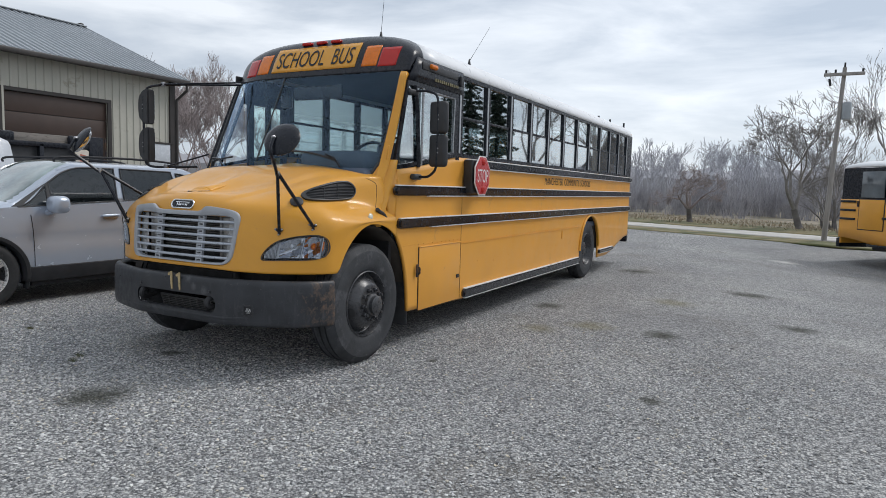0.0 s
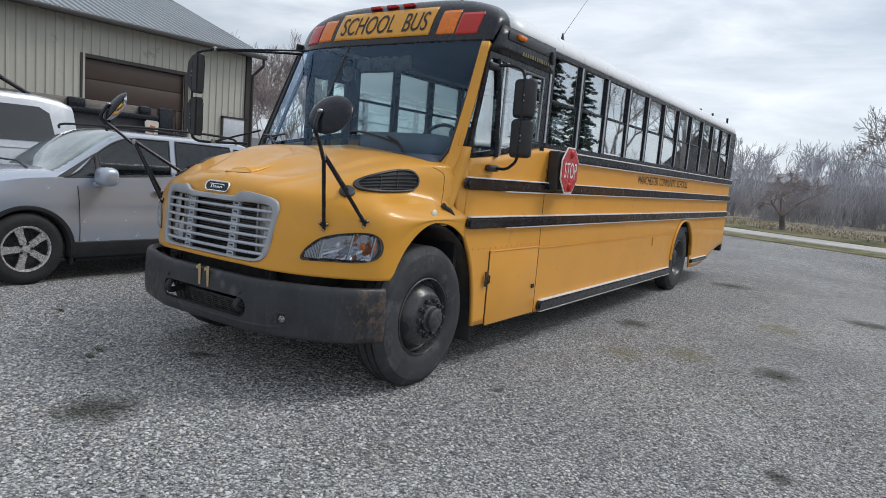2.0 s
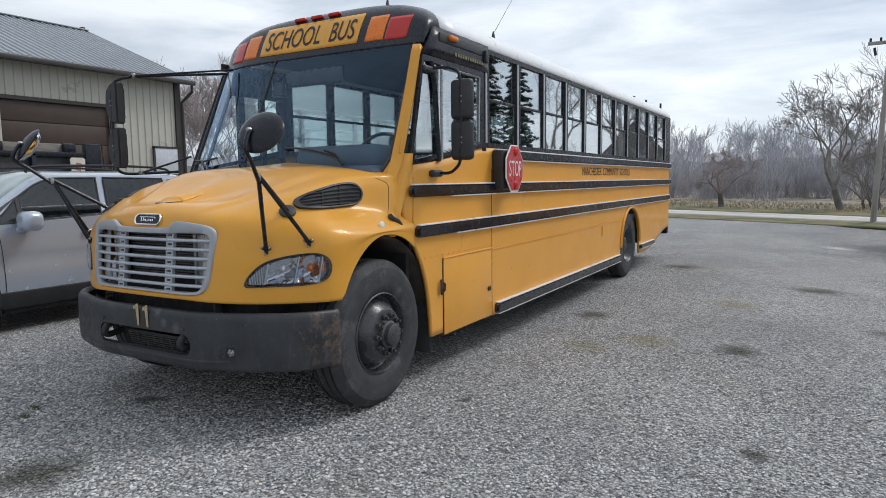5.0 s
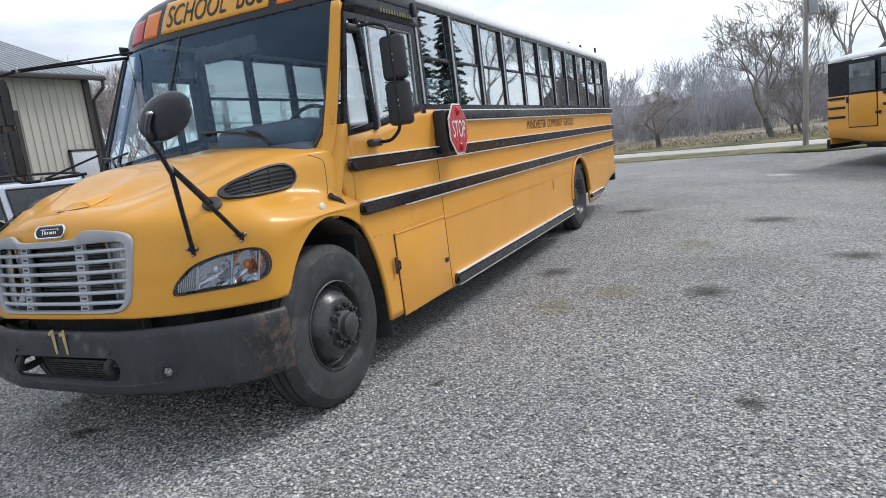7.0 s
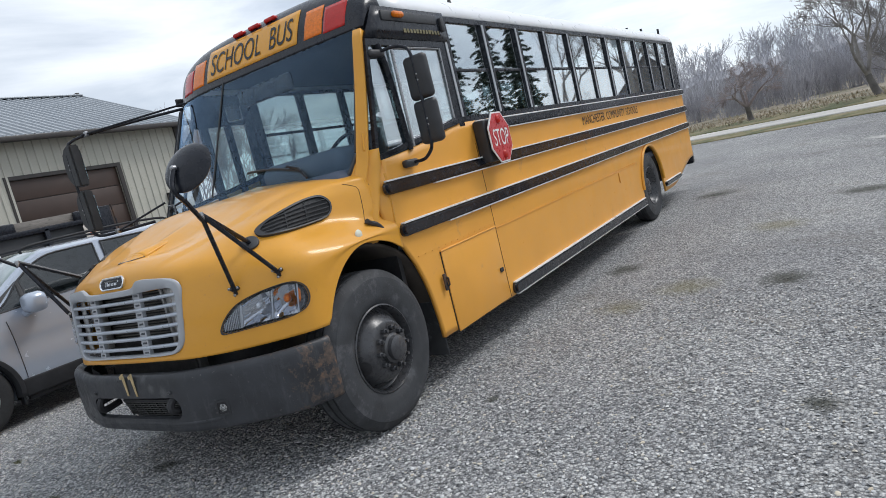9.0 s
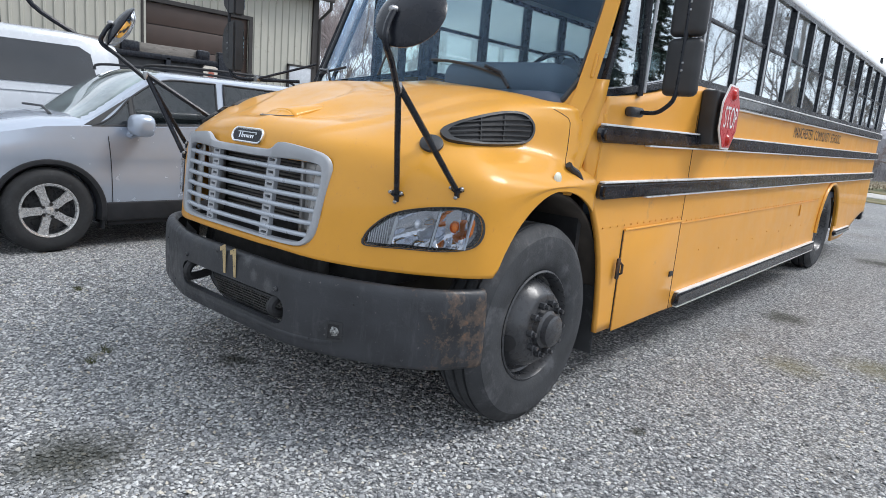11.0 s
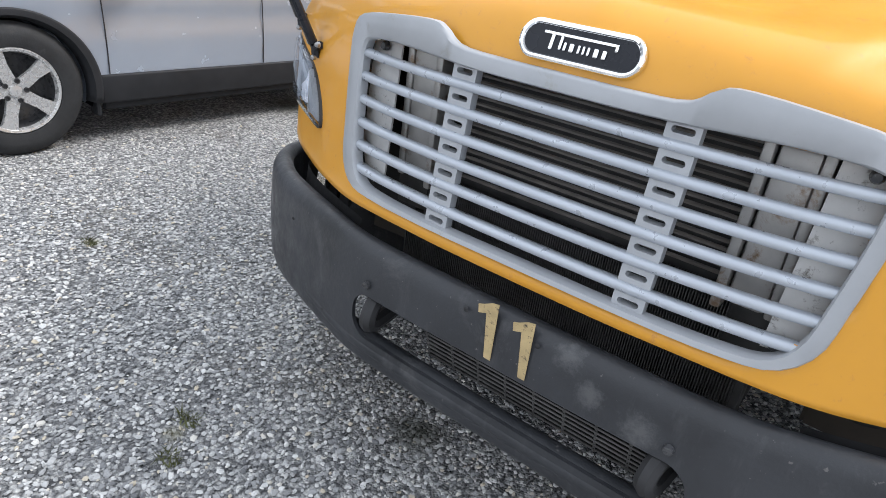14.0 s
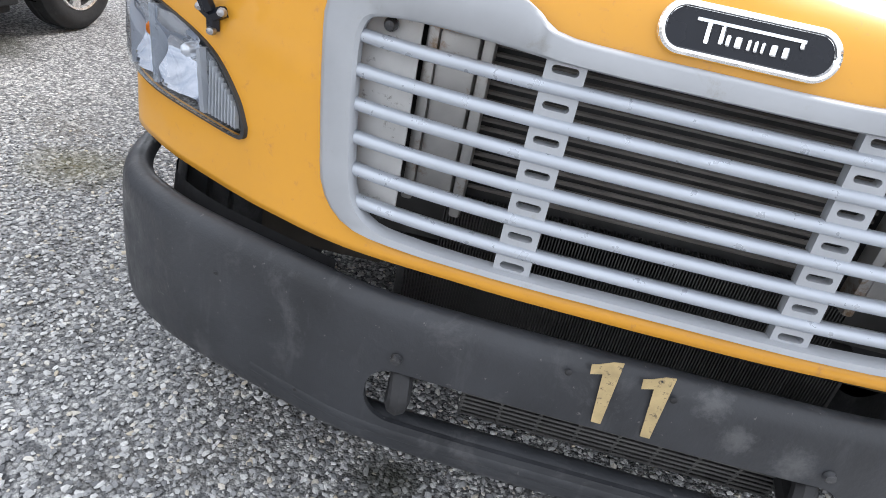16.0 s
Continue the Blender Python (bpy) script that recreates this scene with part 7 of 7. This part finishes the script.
for sx in (-1, 1):
    wheel("rear_wheel", sx * 1.06, 0, sx, -1, bus2)
    wheel("front_wheel", sx * 1.06, -6.6, sx, 1, bus2)

# ---- utility pole, far houses, bin ----
POLE_WOOD = mat("grey_pole_wood", (0.30, 0.285, 0.27), 0.9, vary=0.25, scale=2, stretch=(6, 6, 0.6), bump=0.4, bump_scale=20)
PX, PY = 5.47, 23.65
pole = thing("utility_pole", "weathered grey wooden utility pole with a crossarm and transformer", "pole")
part("shaft", tube([(PX, PY, -0.1), (PX + 0.10, PY, 3.1), (PX + 0.21, PY, 6.20)], 0.095, 14, r_end=0.065), POLE_WOOD, pole)
part("crossarm", box(PX + 0.20, PY - 0.12, 5.95, 1.25, 0.09, 0.11, 0.01), POLE_WOOD, pole)
for dx in (-0.62, -0.3, 0.62):
    part("insulator", tube([(PX + 0.2 + dx * 0.9, PY - 0.12, 5.98), (PX + 0.2 + dx * 0.9, PY - 0.12, 6.12)], 0.035, 8), DARK, pole)
part("pole_pin", tube([(PX + 0.21, PY, 6.15), (PX + 0.21, PY, 6.37)], 0.03, 8), DARK, pole)
can = part("transformer", lathe([(0.0, 0.0), (0.145, 0.0), (0.15, 0.04), (0.15, 0.56), (0.12, 0.61), (0.0, 0.63)], 20, axis="z"), mat("grey_transformer_enamel", (0.30, 0.33, 0.35), 0.4, vary=0.08), pole, "grey transformer can")
can.location = (PX + 0.37, PY - 0.05, 4.37)
part("cutout_fuse", tube([(PX - 0.24, PY - 0.14, 5.80), (PX - 0.20, PY - 0.14, 5.55)], 0.04, 8), DARK, pole)
mp = thing("mailbox_post", "dark weathered mailbox post beside the road", "post")
part("post", box(6.55, 23.9, 0.5, 0.22, 0.22, 1.1, 0.02), TRIM, mp)
part("box", box(6.55, 23.9, 1.1, 0.26, 0.5, 0.26, 0.08), TRIM, mp)
# Shingle base is lifted to paint in distance haze.
SHINGLE = mat("dark_shingles", (0.15, 0.14, 0.14), 0.85, vary=0.3, scale=4, bump=0.4, bump_scale=12)
CLAP = mat("grey_clapboard", (0.17, 0.165, 0.165), 0.7, vary=0.08, scale=2)


def house(x, y, w, d, eave, ridge, turn):
    h = thing("house", "distant house with a dark shingled gable roof", "house", pose(x, y, 0, 0, 0, turn))
    bm = bmesh.new()
    for sy in (-1, 1):
        v = [bm.verts.new(p) for p in ((-w / 2, sy * d / 2, -1), (w / 2, sy * d / 2, -1), (w / 2, sy * d / 2, eave), (0, sy * d / 2, ridge - 0.1), (-w / 2, sy * d / 2, eave))]
        bm.faces.new(v)
    for sx in (-1, 1):
        v = [bm.verts.new(p) for p in ((sx * w / 2, -d / 2, -1), (sx * w / 2, d / 2, -1), (sx * w / 2, d / 2, eave), (sx * w / 2, -d / 2, eave))]
        bm.faces.new(v)
    thick(part("wall", bm, CLAP, h, smooth=False), 0.15)
    for sx in (-1, 1):
        bm = sheet(lambda u, v: Vector((sx * lerp(0, w / 2 + 0.35, u), lerp(-d / 2 - 0.4, d / 2 + 0.4, v), lerp(ridge, eave - 0.2, u))), 4, 4)
        thick(part("roof", bm, SHINGLE, h), 0.15)
    for sx in (-0.25, 0.25):
        wd = part("window", box(sx * w, -d / 2 - 0.02, eave * 0.6, 0.95, 0.08, 1.3), CLAP, h)
        part("pane", box(sx * w, -d / 2 - 0.05, eave * 0.6, 0.8, 0.06, 1.15), GLASS_FAR, wd)
    return h


house(21.3, 90.0, 7.5, 9.0, 5.2, 9.2, -12)


# ---- trees ----
BARK = mat("bare_tree_bark", (0.15, 0.14, 0.135), 0.95, vary=0.35, scale=3, bump=0.5, bump_scale=20)
# Twig and brush colours are paled and greyed to paint in distance haze.
TWIG = mat("bare_twigs", (0.27, 0.255, 0.25), 0.95, vary=0.3, scale=2)
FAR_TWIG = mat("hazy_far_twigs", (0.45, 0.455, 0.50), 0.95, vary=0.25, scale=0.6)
RED_TWIG = mat("reddish_twigs", (0.31, 0.265, 0.26), 0.95, vary=0.3, scale=2)
BRUSH = mat("haze_paled_brush", (0.35, 0.345, 0.372), 0.95, vary=0.35, scale=1.2)


def limb(verts, faces, a, b, ra, rb, sides):
    """Adds one tapered segment."""
    d = (b - a).normalized()
    s = d.orthogonal().normalized()
    t = d.cross(s)
    base = len(verts)
    for p, r in ((a, ra), (b, rb)):
        for k in range(sides):
            w = 2 * math.pi * k / sides
            verts.append(p + r * (math.cos(w) * s + math.sin(w) * t))
    for k in range(sides):
        faces.append((base + k, base + (k + 1) % sides, base + sides + (k + 1) % sides, base + sides + k))


def grow(rng, verts, faces, p, d, length, r, depth, spread, up, twigs, fine=0.012):
    n = 4 if depth > 1 else 3
    pts, dirs = [p], [d]
    for k in range(n):
        d = (d + Vector((rng.gauss(0, 1), rng.gauss(0, 1), rng.gauss(0, 1) * 0.6)) * 0.13 + Vector((0, 0, up * 0.10))).normalized()
        p = p + d * (length / n)
        pts.append(p)
        dirs.append(d)
    for k in range(n):
        ra, rb = lerp(r, r * 0.62, k / n), lerp(r, r * 0.62, (k + 1) / n)
        limb(verts, faces, pts[k], pts[k + 1], max(ra, fine), max(rb, fine), 6 if depth > 3 else 4 if depth > 1 else 3)
    if depth <= 0:
        return
    kids = rng.randint(2, 3) + (twigs if depth <= 2 else 0)
    for c in range(kids):
        k = n if c < 2 else rng.randint(1, n)
        base_d = dirs[k]
        side = base_d.orthogonal().normalized()
        side = Matrix.Rotation(rng.uniform(0, 2 * math.pi), 3, base_d) @ side
        nd = (base_d * math.cos(spread) + side * math.sin(spread) * rng.uniform(0.7, 1.25)).normalized()
        grow(rng, verts, faces, pts[k], nd, length * rng.uniform(0.62, 0.82), max(fine, r * 0.60 * rng.uniform(0.75, 1.0)), depth - 1, spread * rng.uniform(0.9, 1.1), up, twigs, fine)


def raw_tree(seed, height, depth, spread=0.55, up=0.5, twigs=1, trunk=0.28, stems=1, fine=0.012, girth=0.024):
    rng = random.Random(seed)
    tv, tf, cv, cf = [], [], [], []
    for s in range(stems):
        lean = Vector((rng.gauss(0, 0.10 if stems == 1 else 0.30), rng.gauss(0, 0.10 if stems == 1 else 0.30), 1)).normalized()
        p, d = Vector((rng.gauss(0, 0.15) if stems > 1 else 0, rng.gauss(0, 0.15) if stems > 1 else 0, -0.1)), lean
        r = height * girth * (0.8 if stems > 1 else 1)
        for k in range(3):
            q = p + d * height * trunk / 3
            limb(tv, tf, p, q, r * (1.25 if k == 0 else 1), r * 0.92, 8)
            p, r = q, r * 0.92
            d = (d + Vector((rng.gauss(0, 0.07), rng.gauss(0, 0.07), 0))).normalized()
        for c in range(3 if stems > 1 else 4):
            side = Matrix.Rotation(2 * math.pi * (c + rng.random() * 0.6) / 3, 3, d) @ d.orthogonal().normalized()
            nd = (d * math.cos(spread * (0.25 if c == 0 else 1)) + side * math.sin(spread * (0.25 if c == 0 else 1))).normalized()
            grow(rng, cv, cf, p - d * height * trunk * 0.06 * c, nd, height * (0.27 if c else 0.31), r * 0.72, depth, spread, up, twigs, fine)
    return tv, tf, cv, cf


def mesh_from(name, verts, faces, material):
    me = bpy.data.meshes.new(name)
    me.from_pydata([tuple(v) for v in verts], [], faces)
    me.materials.append(material)
    me.shade_smooth()
    return me


def bare_tree(seed, x, y, height, label, **kw):
    twig, lean = kw.pop("twig", TWIG), kw.pop("lean", 0)
    tv, tf, cv, cf = raw_tree(seed, height, kw.pop("depth", 5), **kw)
    t = thing("tree", label, "tree", pose(x, y, land(x, y), 0, lean, 0))
    for nm, v, f, m in (("trunk", tv, tf, BARK), ("crown", cv, cf, twig)):
        new(nm, mesh_from(nm, v, f, m)).parent = t
    return t


bare_tree(17, 4.75, 32.6, 5.7, "leafless spreading tree at the edge of the field", spread=0.58, up=0.4, twigs=1, trunk=0.20, depth=6, fine=0.009, girth=0.030, lean=-9)
bare_tree(11, 6.3, 33.5, 5.6, "slim leafless tree beside the road", spread=0.40, up=0.6, twigs=2, trunk=0.3, fine=0.007, girth=0.014)
bare_tree(8, 9.3, 45.0, 11.3, "tall leafless tree with upright limbs", spread=0.42, up=0.8, twigs=1, trunk=0.3, fine=0.009, girth=0.015)
bare_tree(21, 12.0, 48.0, 11.8, "tall leafless tree with a wide crown", spread=0.5, up=0.7, twigs=1, trunk=0.3, fine=0.009, girth=0.016)
bare_tree(29, 16.5, 44.0, 11.5, "leafless tree behind the houses", spread=0.5, up=0.7, twigs=1, trunk=0.3, fine=0.009, girth=0.016)
bare_tree(5, -0.69, 35.0, 3.1, "low bushy reddish leafless tree with a stout dark trunk", spread=0.75, up=0.15, twigs=4, trunk=0.30, fine=0.0055, girth=0.05, twig=RED_TWIG)
bare_tree(33, 6.2, 36.2, 4.0, "multi-stemmed leafless shrub under the larger tree", spread=0.6, twigs=1, trunk=0.15, stems=4, depth=4, fine=0.009)
for k, (x, y, h) in enumerate(((-33.5, 26.0, 8.4), (-31.0, 24.5, 7.6), (-29.0, 26.0, 7.2), (-27.0, 24.0, 6.2), (-36.5, 30.0, 9.4), (-33.0, 31.0, 8.6), (-25.5, 27.0, 6.0))):
    bare_tree(41 + k, x, y, h, "leafless tree behind the barn", spread=0.42, up=0.7, twigs=2, trunk=0.25, fine=0.011, girth=0.014, twig=RED_TWIG)


def stuff_of(name, templates, places, material, label, category):
    """Joins many placed copies of a few templates into one object."""
    V, F, base = [], [], 0
    packs = [(np.array([tuple(v) for v in tv]), [tuple(f) for f in tf]) for tv, tf in templates]
    for which, x, y, z, turn, s in places:
        v, f = packs[which]
        c, d = math.cos(turn), math.sin(turn)
        w = np.empty_like(v)
        w[:, 0], w[:, 1], w[:, 2] = x + s * (c * v[:, 0] - d * v[:, 1]), y + s * (d * v[:, 0] + c * v[:, 1]), z + s * v[:, 2]
        V.append(w)
        F.extend([tuple(i + base for i in q) for q in f])
        base += len(v)
    me = bpy.data.meshes.new(name)
    me.from_pydata(np.concatenate(V).tolist(), [], F)
    me.materials.append(material)
    ob = new(name, me)
    return tagged(ob, label, category, kind="stuff")


rng = random.Random(77)
temps = []
for seed, dep in ((101, 4), (102, 4), (103, 3), (104, 3)):
    tv, tf, cv, cf = raw_tree(seed, 11.0, dep, spread=0.44, up=0.7, twigs=1, trunk=0.30, fine=0.028, girth=0.016)
    temps.append((tv + cv, tf + [tuple(i + len(tv) for i in q) for q in cf]))
places = []
for row, (dist, n, smin, smax) in enumerate(((62, 42, 0.30, 0.46), (76, 46, 0.46, 0.64), (92, 50, 0.56, 0.76), (115, 60, 0.70, 0.94))):
    for k in range(n):
        x = lerp(-95, 75, (k + rng.random()) / n)
        y = road_y(max(-60, min(40, x))) * 0.25 + dist * 0.78 + 9 + rng.uniform(-4, 4)
        if y < road_y(x) + 12:
            y = road_y(x) + 12 + rng.uniform(0, 10)
        if -16 < x < 12 and y < 56:
            continue
        if x > 9:
            smax_here = 0.42
        else:
            smax_here = 2.0
        places.append((rng.randrange(4) if row < 3 else rng.randrange(2, 4), x, y, land(x, y) - 0.2, rng.uniform(0, 6.28), min(smax_here, rng.uniform(smin, smax))))
stuff_of("woodland", temps, places, FAR_TWIG, "leafless wood beyond the field, its colour paled for haze", "wood")
# dense brush at the foot of the wood, distance haze mixed into its colour
temps = []
for seed in (201, 202, 203):
    r2 = random.Random(seed)
    v, f = [], []
    for k in range(66):
        a, rr = r2.uniform(0, 6.28), r2.uniform(0, 1.7)
        p = Vector((rr * math.cos(a), rr * math.sin(a), -0.1))
        d = Vector((r2.gauss(0, 0.28), r2.gauss(0, 0.28), 1)).normalized()
        L = r2.uniform(1.6, 4.2)
        q = p + d * L * 0.6
        limb(v, f, p, q, 0.022, 0.016, 3)
        for c in range(3):
            limb(v, f, q - d * L * 0.12 * c, q + (d + Vector((r2.gauss(0, 0.4), r2.gauss(0, 0.4), 0.2))).normalized() * L * 0.45, 0.016, 0.009, 3)
    temps.append((v, f))
places = []
for dist, n in ((56, 90), (62, 90), (70, 90), (84, 90)):
    for k in range(n):
        x = lerp(-90, 70, (k + rng.random()) / n)
        y = max(road_y(x) + 13, dist + rng.uniform(-3, 3) - 0.10 * x)
        places.append((rng.randrange(3), x, y, land(x, y) - 0.1, rng.uniform(0, 6.28), rng.uniform(0.55, 0.95)))
stuff_of("brush", temps, places, BRUSH, "dense leafless brush along the field, its colour paled for haze", "brush")
# tall dry grass in the field
v, f = [], []
r2 = random.Random(9)
for k in range(9000):
    x = r2.uniform(-30, 26)
    y = road_y(x) + r2.uniform(6.5, 24)
    h = r2.uniform(0.06, 0.26)
    a = r2.uniform(0, 3.14)
    z = land(x, y) - 0.03
    b = len(v)
    w = r2.uniform(0.02, 0.06)
    v += [Vector((x - w * math.cos(a), y - w * math.sin(a), z)), Vector((x + w * math.cos(a), y + w * math.sin(a), z)), Vector((x + r2.gauss(0, 0.12), y + r2.gauss(0, 0.12), z + h))]
    f.append((b, b + 1, b + 2))
me = mesh_from("dry_grass", v, f, mat("straw", (0.34, 0.285, 0.20), 0.95, vary=0.3, scale=1.0))
tagged(new("dry_grass", me), "tall straw-coloured dry grass in the field", "grass", kind="stuff")
# low wooded ridge that closes the distance, haze painted into its grey
RIDGE = mat("haze_greyed_woodland", (0.34, 0.338, 0.362), 1.0, vary=0.2, scale=0.12, bump=0.8, bump_scale=1.5)
bm = bmesh.new()
rngr = random.Random(4)
n = 260
prev = None
for k in range(n + 1):
    a = lerp(-2.1, 1.7, k / n)
    R = 190
    h = 9.0 + 1.2 * noise.noise(Vector((a * 5, 0, 0))) + 1.6 * noise.noise(Vector((a * 40, 3, 0))) + rngr.uniform(-0.6, 0.9)
    p = [bm.verts.new((R * math.sin(a), R * math.cos(a), -1)), bm.verts.new((R * math.sin(a), R * math.cos(a), h * 0.7)), bm.verts.new((1.03 * R * math.sin(a), 1.03 * R * math.cos(a), h)), bm.verts.new((1.2 * R * math.sin(a), 1.2 * R * math.cos(a), -1))]
    if prev:
        for i in range(3):
            bm.faces.new((prev[i], p[i], p[i + 1], prev[i + 1]))
    prev = p
tagged(part("backdrop", bm, RIDGE), "distant wooded ridge on the horizon, greyed for haze", "backdrop", kind="structure")

# spruces past the houses, which the bus windows mirror
NEEDLE = mat("dark_spruce_needles", (0.022, 0.035, 0.022), 0.8, vary=0.4, scale=2)


def spruce(seed, x, y, height):
    r = random.Random(seed)
    t = thing("spruce_tree", "tall dark green spruce beyond the second bus", "tree", pose(x, y, land(x, y)), group="spruces")
    tv, tf, cv, cf = [], [], [], []
    limb(tv, tf, Vector((0, 0, -0.2)), Vector((0, 0, height)), height * 0.018, 0.03, 8)
    for n in range(400):
        z = height * (0.06 + 0.93 * r.random() ** 1.25)
        reach = (1 - z / height) ** 0.8 * height * 0.15 + 0.12
        a, L = r.uniform(0, 6.28), reach * r.uniform(0.55, 1.2)
        rise = r.uniform(-0.45, 0.25) + 0.5 * z / height
        for j in range(9):
            k = (j + r.random()) / 9
            q = Vector((math.cos(a) * L * k, math.sin(a) * L * k, z + L * (rise * k - 0.35 * k * k)))
            for c in range(3):
                w = r.uniform(0.10, 0.26) * (0.5 + 0.8 * reach / (height * 0.24))
                b = len(cv)
                e = r.uniform(0, 6.28)
                cv += [q + Vector((0, 0, 0.05)), q + Vector((r.gauss(0, 0.06), r.gauss(0, 0.06), -0.10)), q + Vector((math.cos(e) * w, math.sin(e) * w, r.uniform(-0.9, 0.15) * w))]
                cf.append((b, b + 1, b + 2))
    for nm, v, f, m in (("trunk", tv, tf, BARK), ("crown", cv, cf, NEEDLE)):
        new(nm, mesh_from(nm, v, f, m)).parent = t


spruce(1, 13.3, 31.0, 9.5)
spruce(2, 15.6, 32.0, 11.5)
spruce(3, 18.6, 33.0, 10.5)


# ---- loose gravel near the bus ----
STONE = bpy.data.materials.new("loose_limestone")
STONE.use_nodes = True
nt = STONE.node_tree
geo = nt.nodes.new("ShaderNodeNewGeometry")
col = ramp(nt, geo.outputs["Random Per Island"], [(0.0, (0.15, 0.153, 0.160)), (0.3, (0.33, 0.333, 0.338)), (0.65, (0.52, 0.52, 0.518)), (0.9, (0.74, 0.735, 0.72)), (0.97, (0.56, 0.49, 0.38)), (1.0, (0.80, 0.79, 0.76))])
col = mix_col(nt, 0.5, col, ramp(nt, noise_tex(nt, 140, 4, 0.7), [(0.3, (0.7, 0.7, 0.7)), (0.7, (1.15, 1.15, 1.15))]), "MULTIPLY")
col = yard_stains(nt, col)
nt.links.new(col, nt.nodes["Principled BSDF"].inputs["Base Color"])
nt.nodes["Principled BSDF"].inputs["Roughness"].default_value = 0.8
g = np.random.default_rng(5)
phi = (1 + 5 ** 0.5) / 2
ico = np.array([(-1, phi, 0), (1, phi, 0), (-1, -phi, 0), (1, -phi, 0), (0, -1, phi), (0, 1, phi), (0, -1, -phi), (0, 1, -phi), (phi, 0, -1), (phi, 0, 1), (-phi, 0, -1), (-phi, 0, 1)]) / math.hypot(1, phi)
tri = np.array([(0, 11, 5), (0, 5, 1), (0, 1, 7), (0, 7, 10), (0, 10, 11), (1, 5, 9), (5, 11, 4), (11, 10, 2), (10, 7, 6), (7, 1, 8), (3, 9, 4), (3, 4, 2), (3, 2, 6), (3, 6, 8), (3, 8, 9), (4, 9, 5), (2, 4, 11), (6, 2, 10), (8, 6, 7), (9, 8, 1)])
tri = tri[ico[tri].mean(axis=1)[:, 2] > -0.3]    # the undersides lie in the ground
N = 74000
zone = g.random(N)
px = np.where(zone < 0.72, g.uniform(-3.4, 1.5, N), g.uniform(0.8, 4.6, N))
py = np.where(zone < 0.72, g.uniform(-1.5, 1.7, N), g.uniform(-1.4, 3.4, N))
px, py = px + g.normal(0, 0.5, N), py + g.normal(0, 0.35, N)
size = 0.0046 + 0.0066 * g.random(N) ** 1.8
ax = np.stack([size * g.uniform(0.8, 1.5, N), size * g.uniform(0.7, 1.2, N), size * g.uniform(0.30, 0.62, N)], 1)
verts = ico[None] * (1 + 0.62 * (g.random((N, 12, 1)) - 0.5)) * ax[:, None, :]
yaw, tilt = g.uniform(0, 6.28, N), g.normal(0, 0.35, N)
ct, st = np.cos(tilt)[:, None], np.sin(tilt)[:, None]
vy, vz = verts[:, :, 1] * ct - verts[:, :, 2] * st, verts[:, :, 1] * st + verts[:, :, 2] * ct
cw, sw_ = np.cos(yaw)[:, None], np.sin(yaw)[:, None]
out = np.empty((N, 12, 3), dtype=np.float32)
out[:, :, 0] = px[:, None] + verts[:, :, 0] * cw - vy * sw_
out[:, :, 1] = py[:, None] + verts[:, :, 0] * sw_ + vy * cw
out[:, :, 2] = (0.2 * size + 0.004 * g.random(N))[:, None] + vz
faces = (tri[None] + 12 * np.arange(N)[:, None, None]).reshape(-1)
me = bpy.data.meshes.new("loose_gravel")
me.vertices.add(N * 12)
me.vertices.foreach_set("co", out.reshape(-1))
me.loops.add(len(faces))
me.loops.foreach_set("vertex_index", faces.astype(np.int32))
me.polygons.add(len(faces) // 3)
me.polygons.foreach_set("loop_start", np.arange(0, len(faces), 3, dtype=np.int32))
me.polygons.foreach_set("use_smooth", np.zeros(len(faces) // 3, dtype=bool))
me.update(calc_edges=True)
me.materials.append(STONE)
tagged(new("loose_gravel", me), "loose grey limestone chips lying on the yard", "gravel", kind="stuff")

# small weeds in the gravel
WEED = mat("green_weed", (0.075, 0.08, 0.03), 0.8, vary=0.4, scale=20)
for x, y, seed in ((-2.37, 0.06, 1), (-0.97, -0.29, 2), (-0.86, -0.42, 3)):
    r2 = random.Random(seed)
    v, f = [], []
    for k in range(60):
        a, rr = r2.uniform(0, 6.28), 0.05 * r2.random() ** 0.5
        p = Vector((rr * math.cos(a), 0.6 * rr * math.sin(a), 0))
        tip = p + Vector((r2.gauss(0, 0.018), r2.gauss(0, 0.018), r2.uniform(0.008, 0.028)))
        side = Vector((math.sin(a), -math.cos(a), 0)) * 0.003
        b = len(v)
        v += [p - side, p + side, tip]
        f.append((b, b + 1, b + 2))
    weed = new("weed", mesh_from("weed", v, f, WEED))
    weed.matrix_basis = pose(x, y, 0.006)
    tagged(weed, "small tuft of green weed growing in the gravel", "weed", group="weeds")
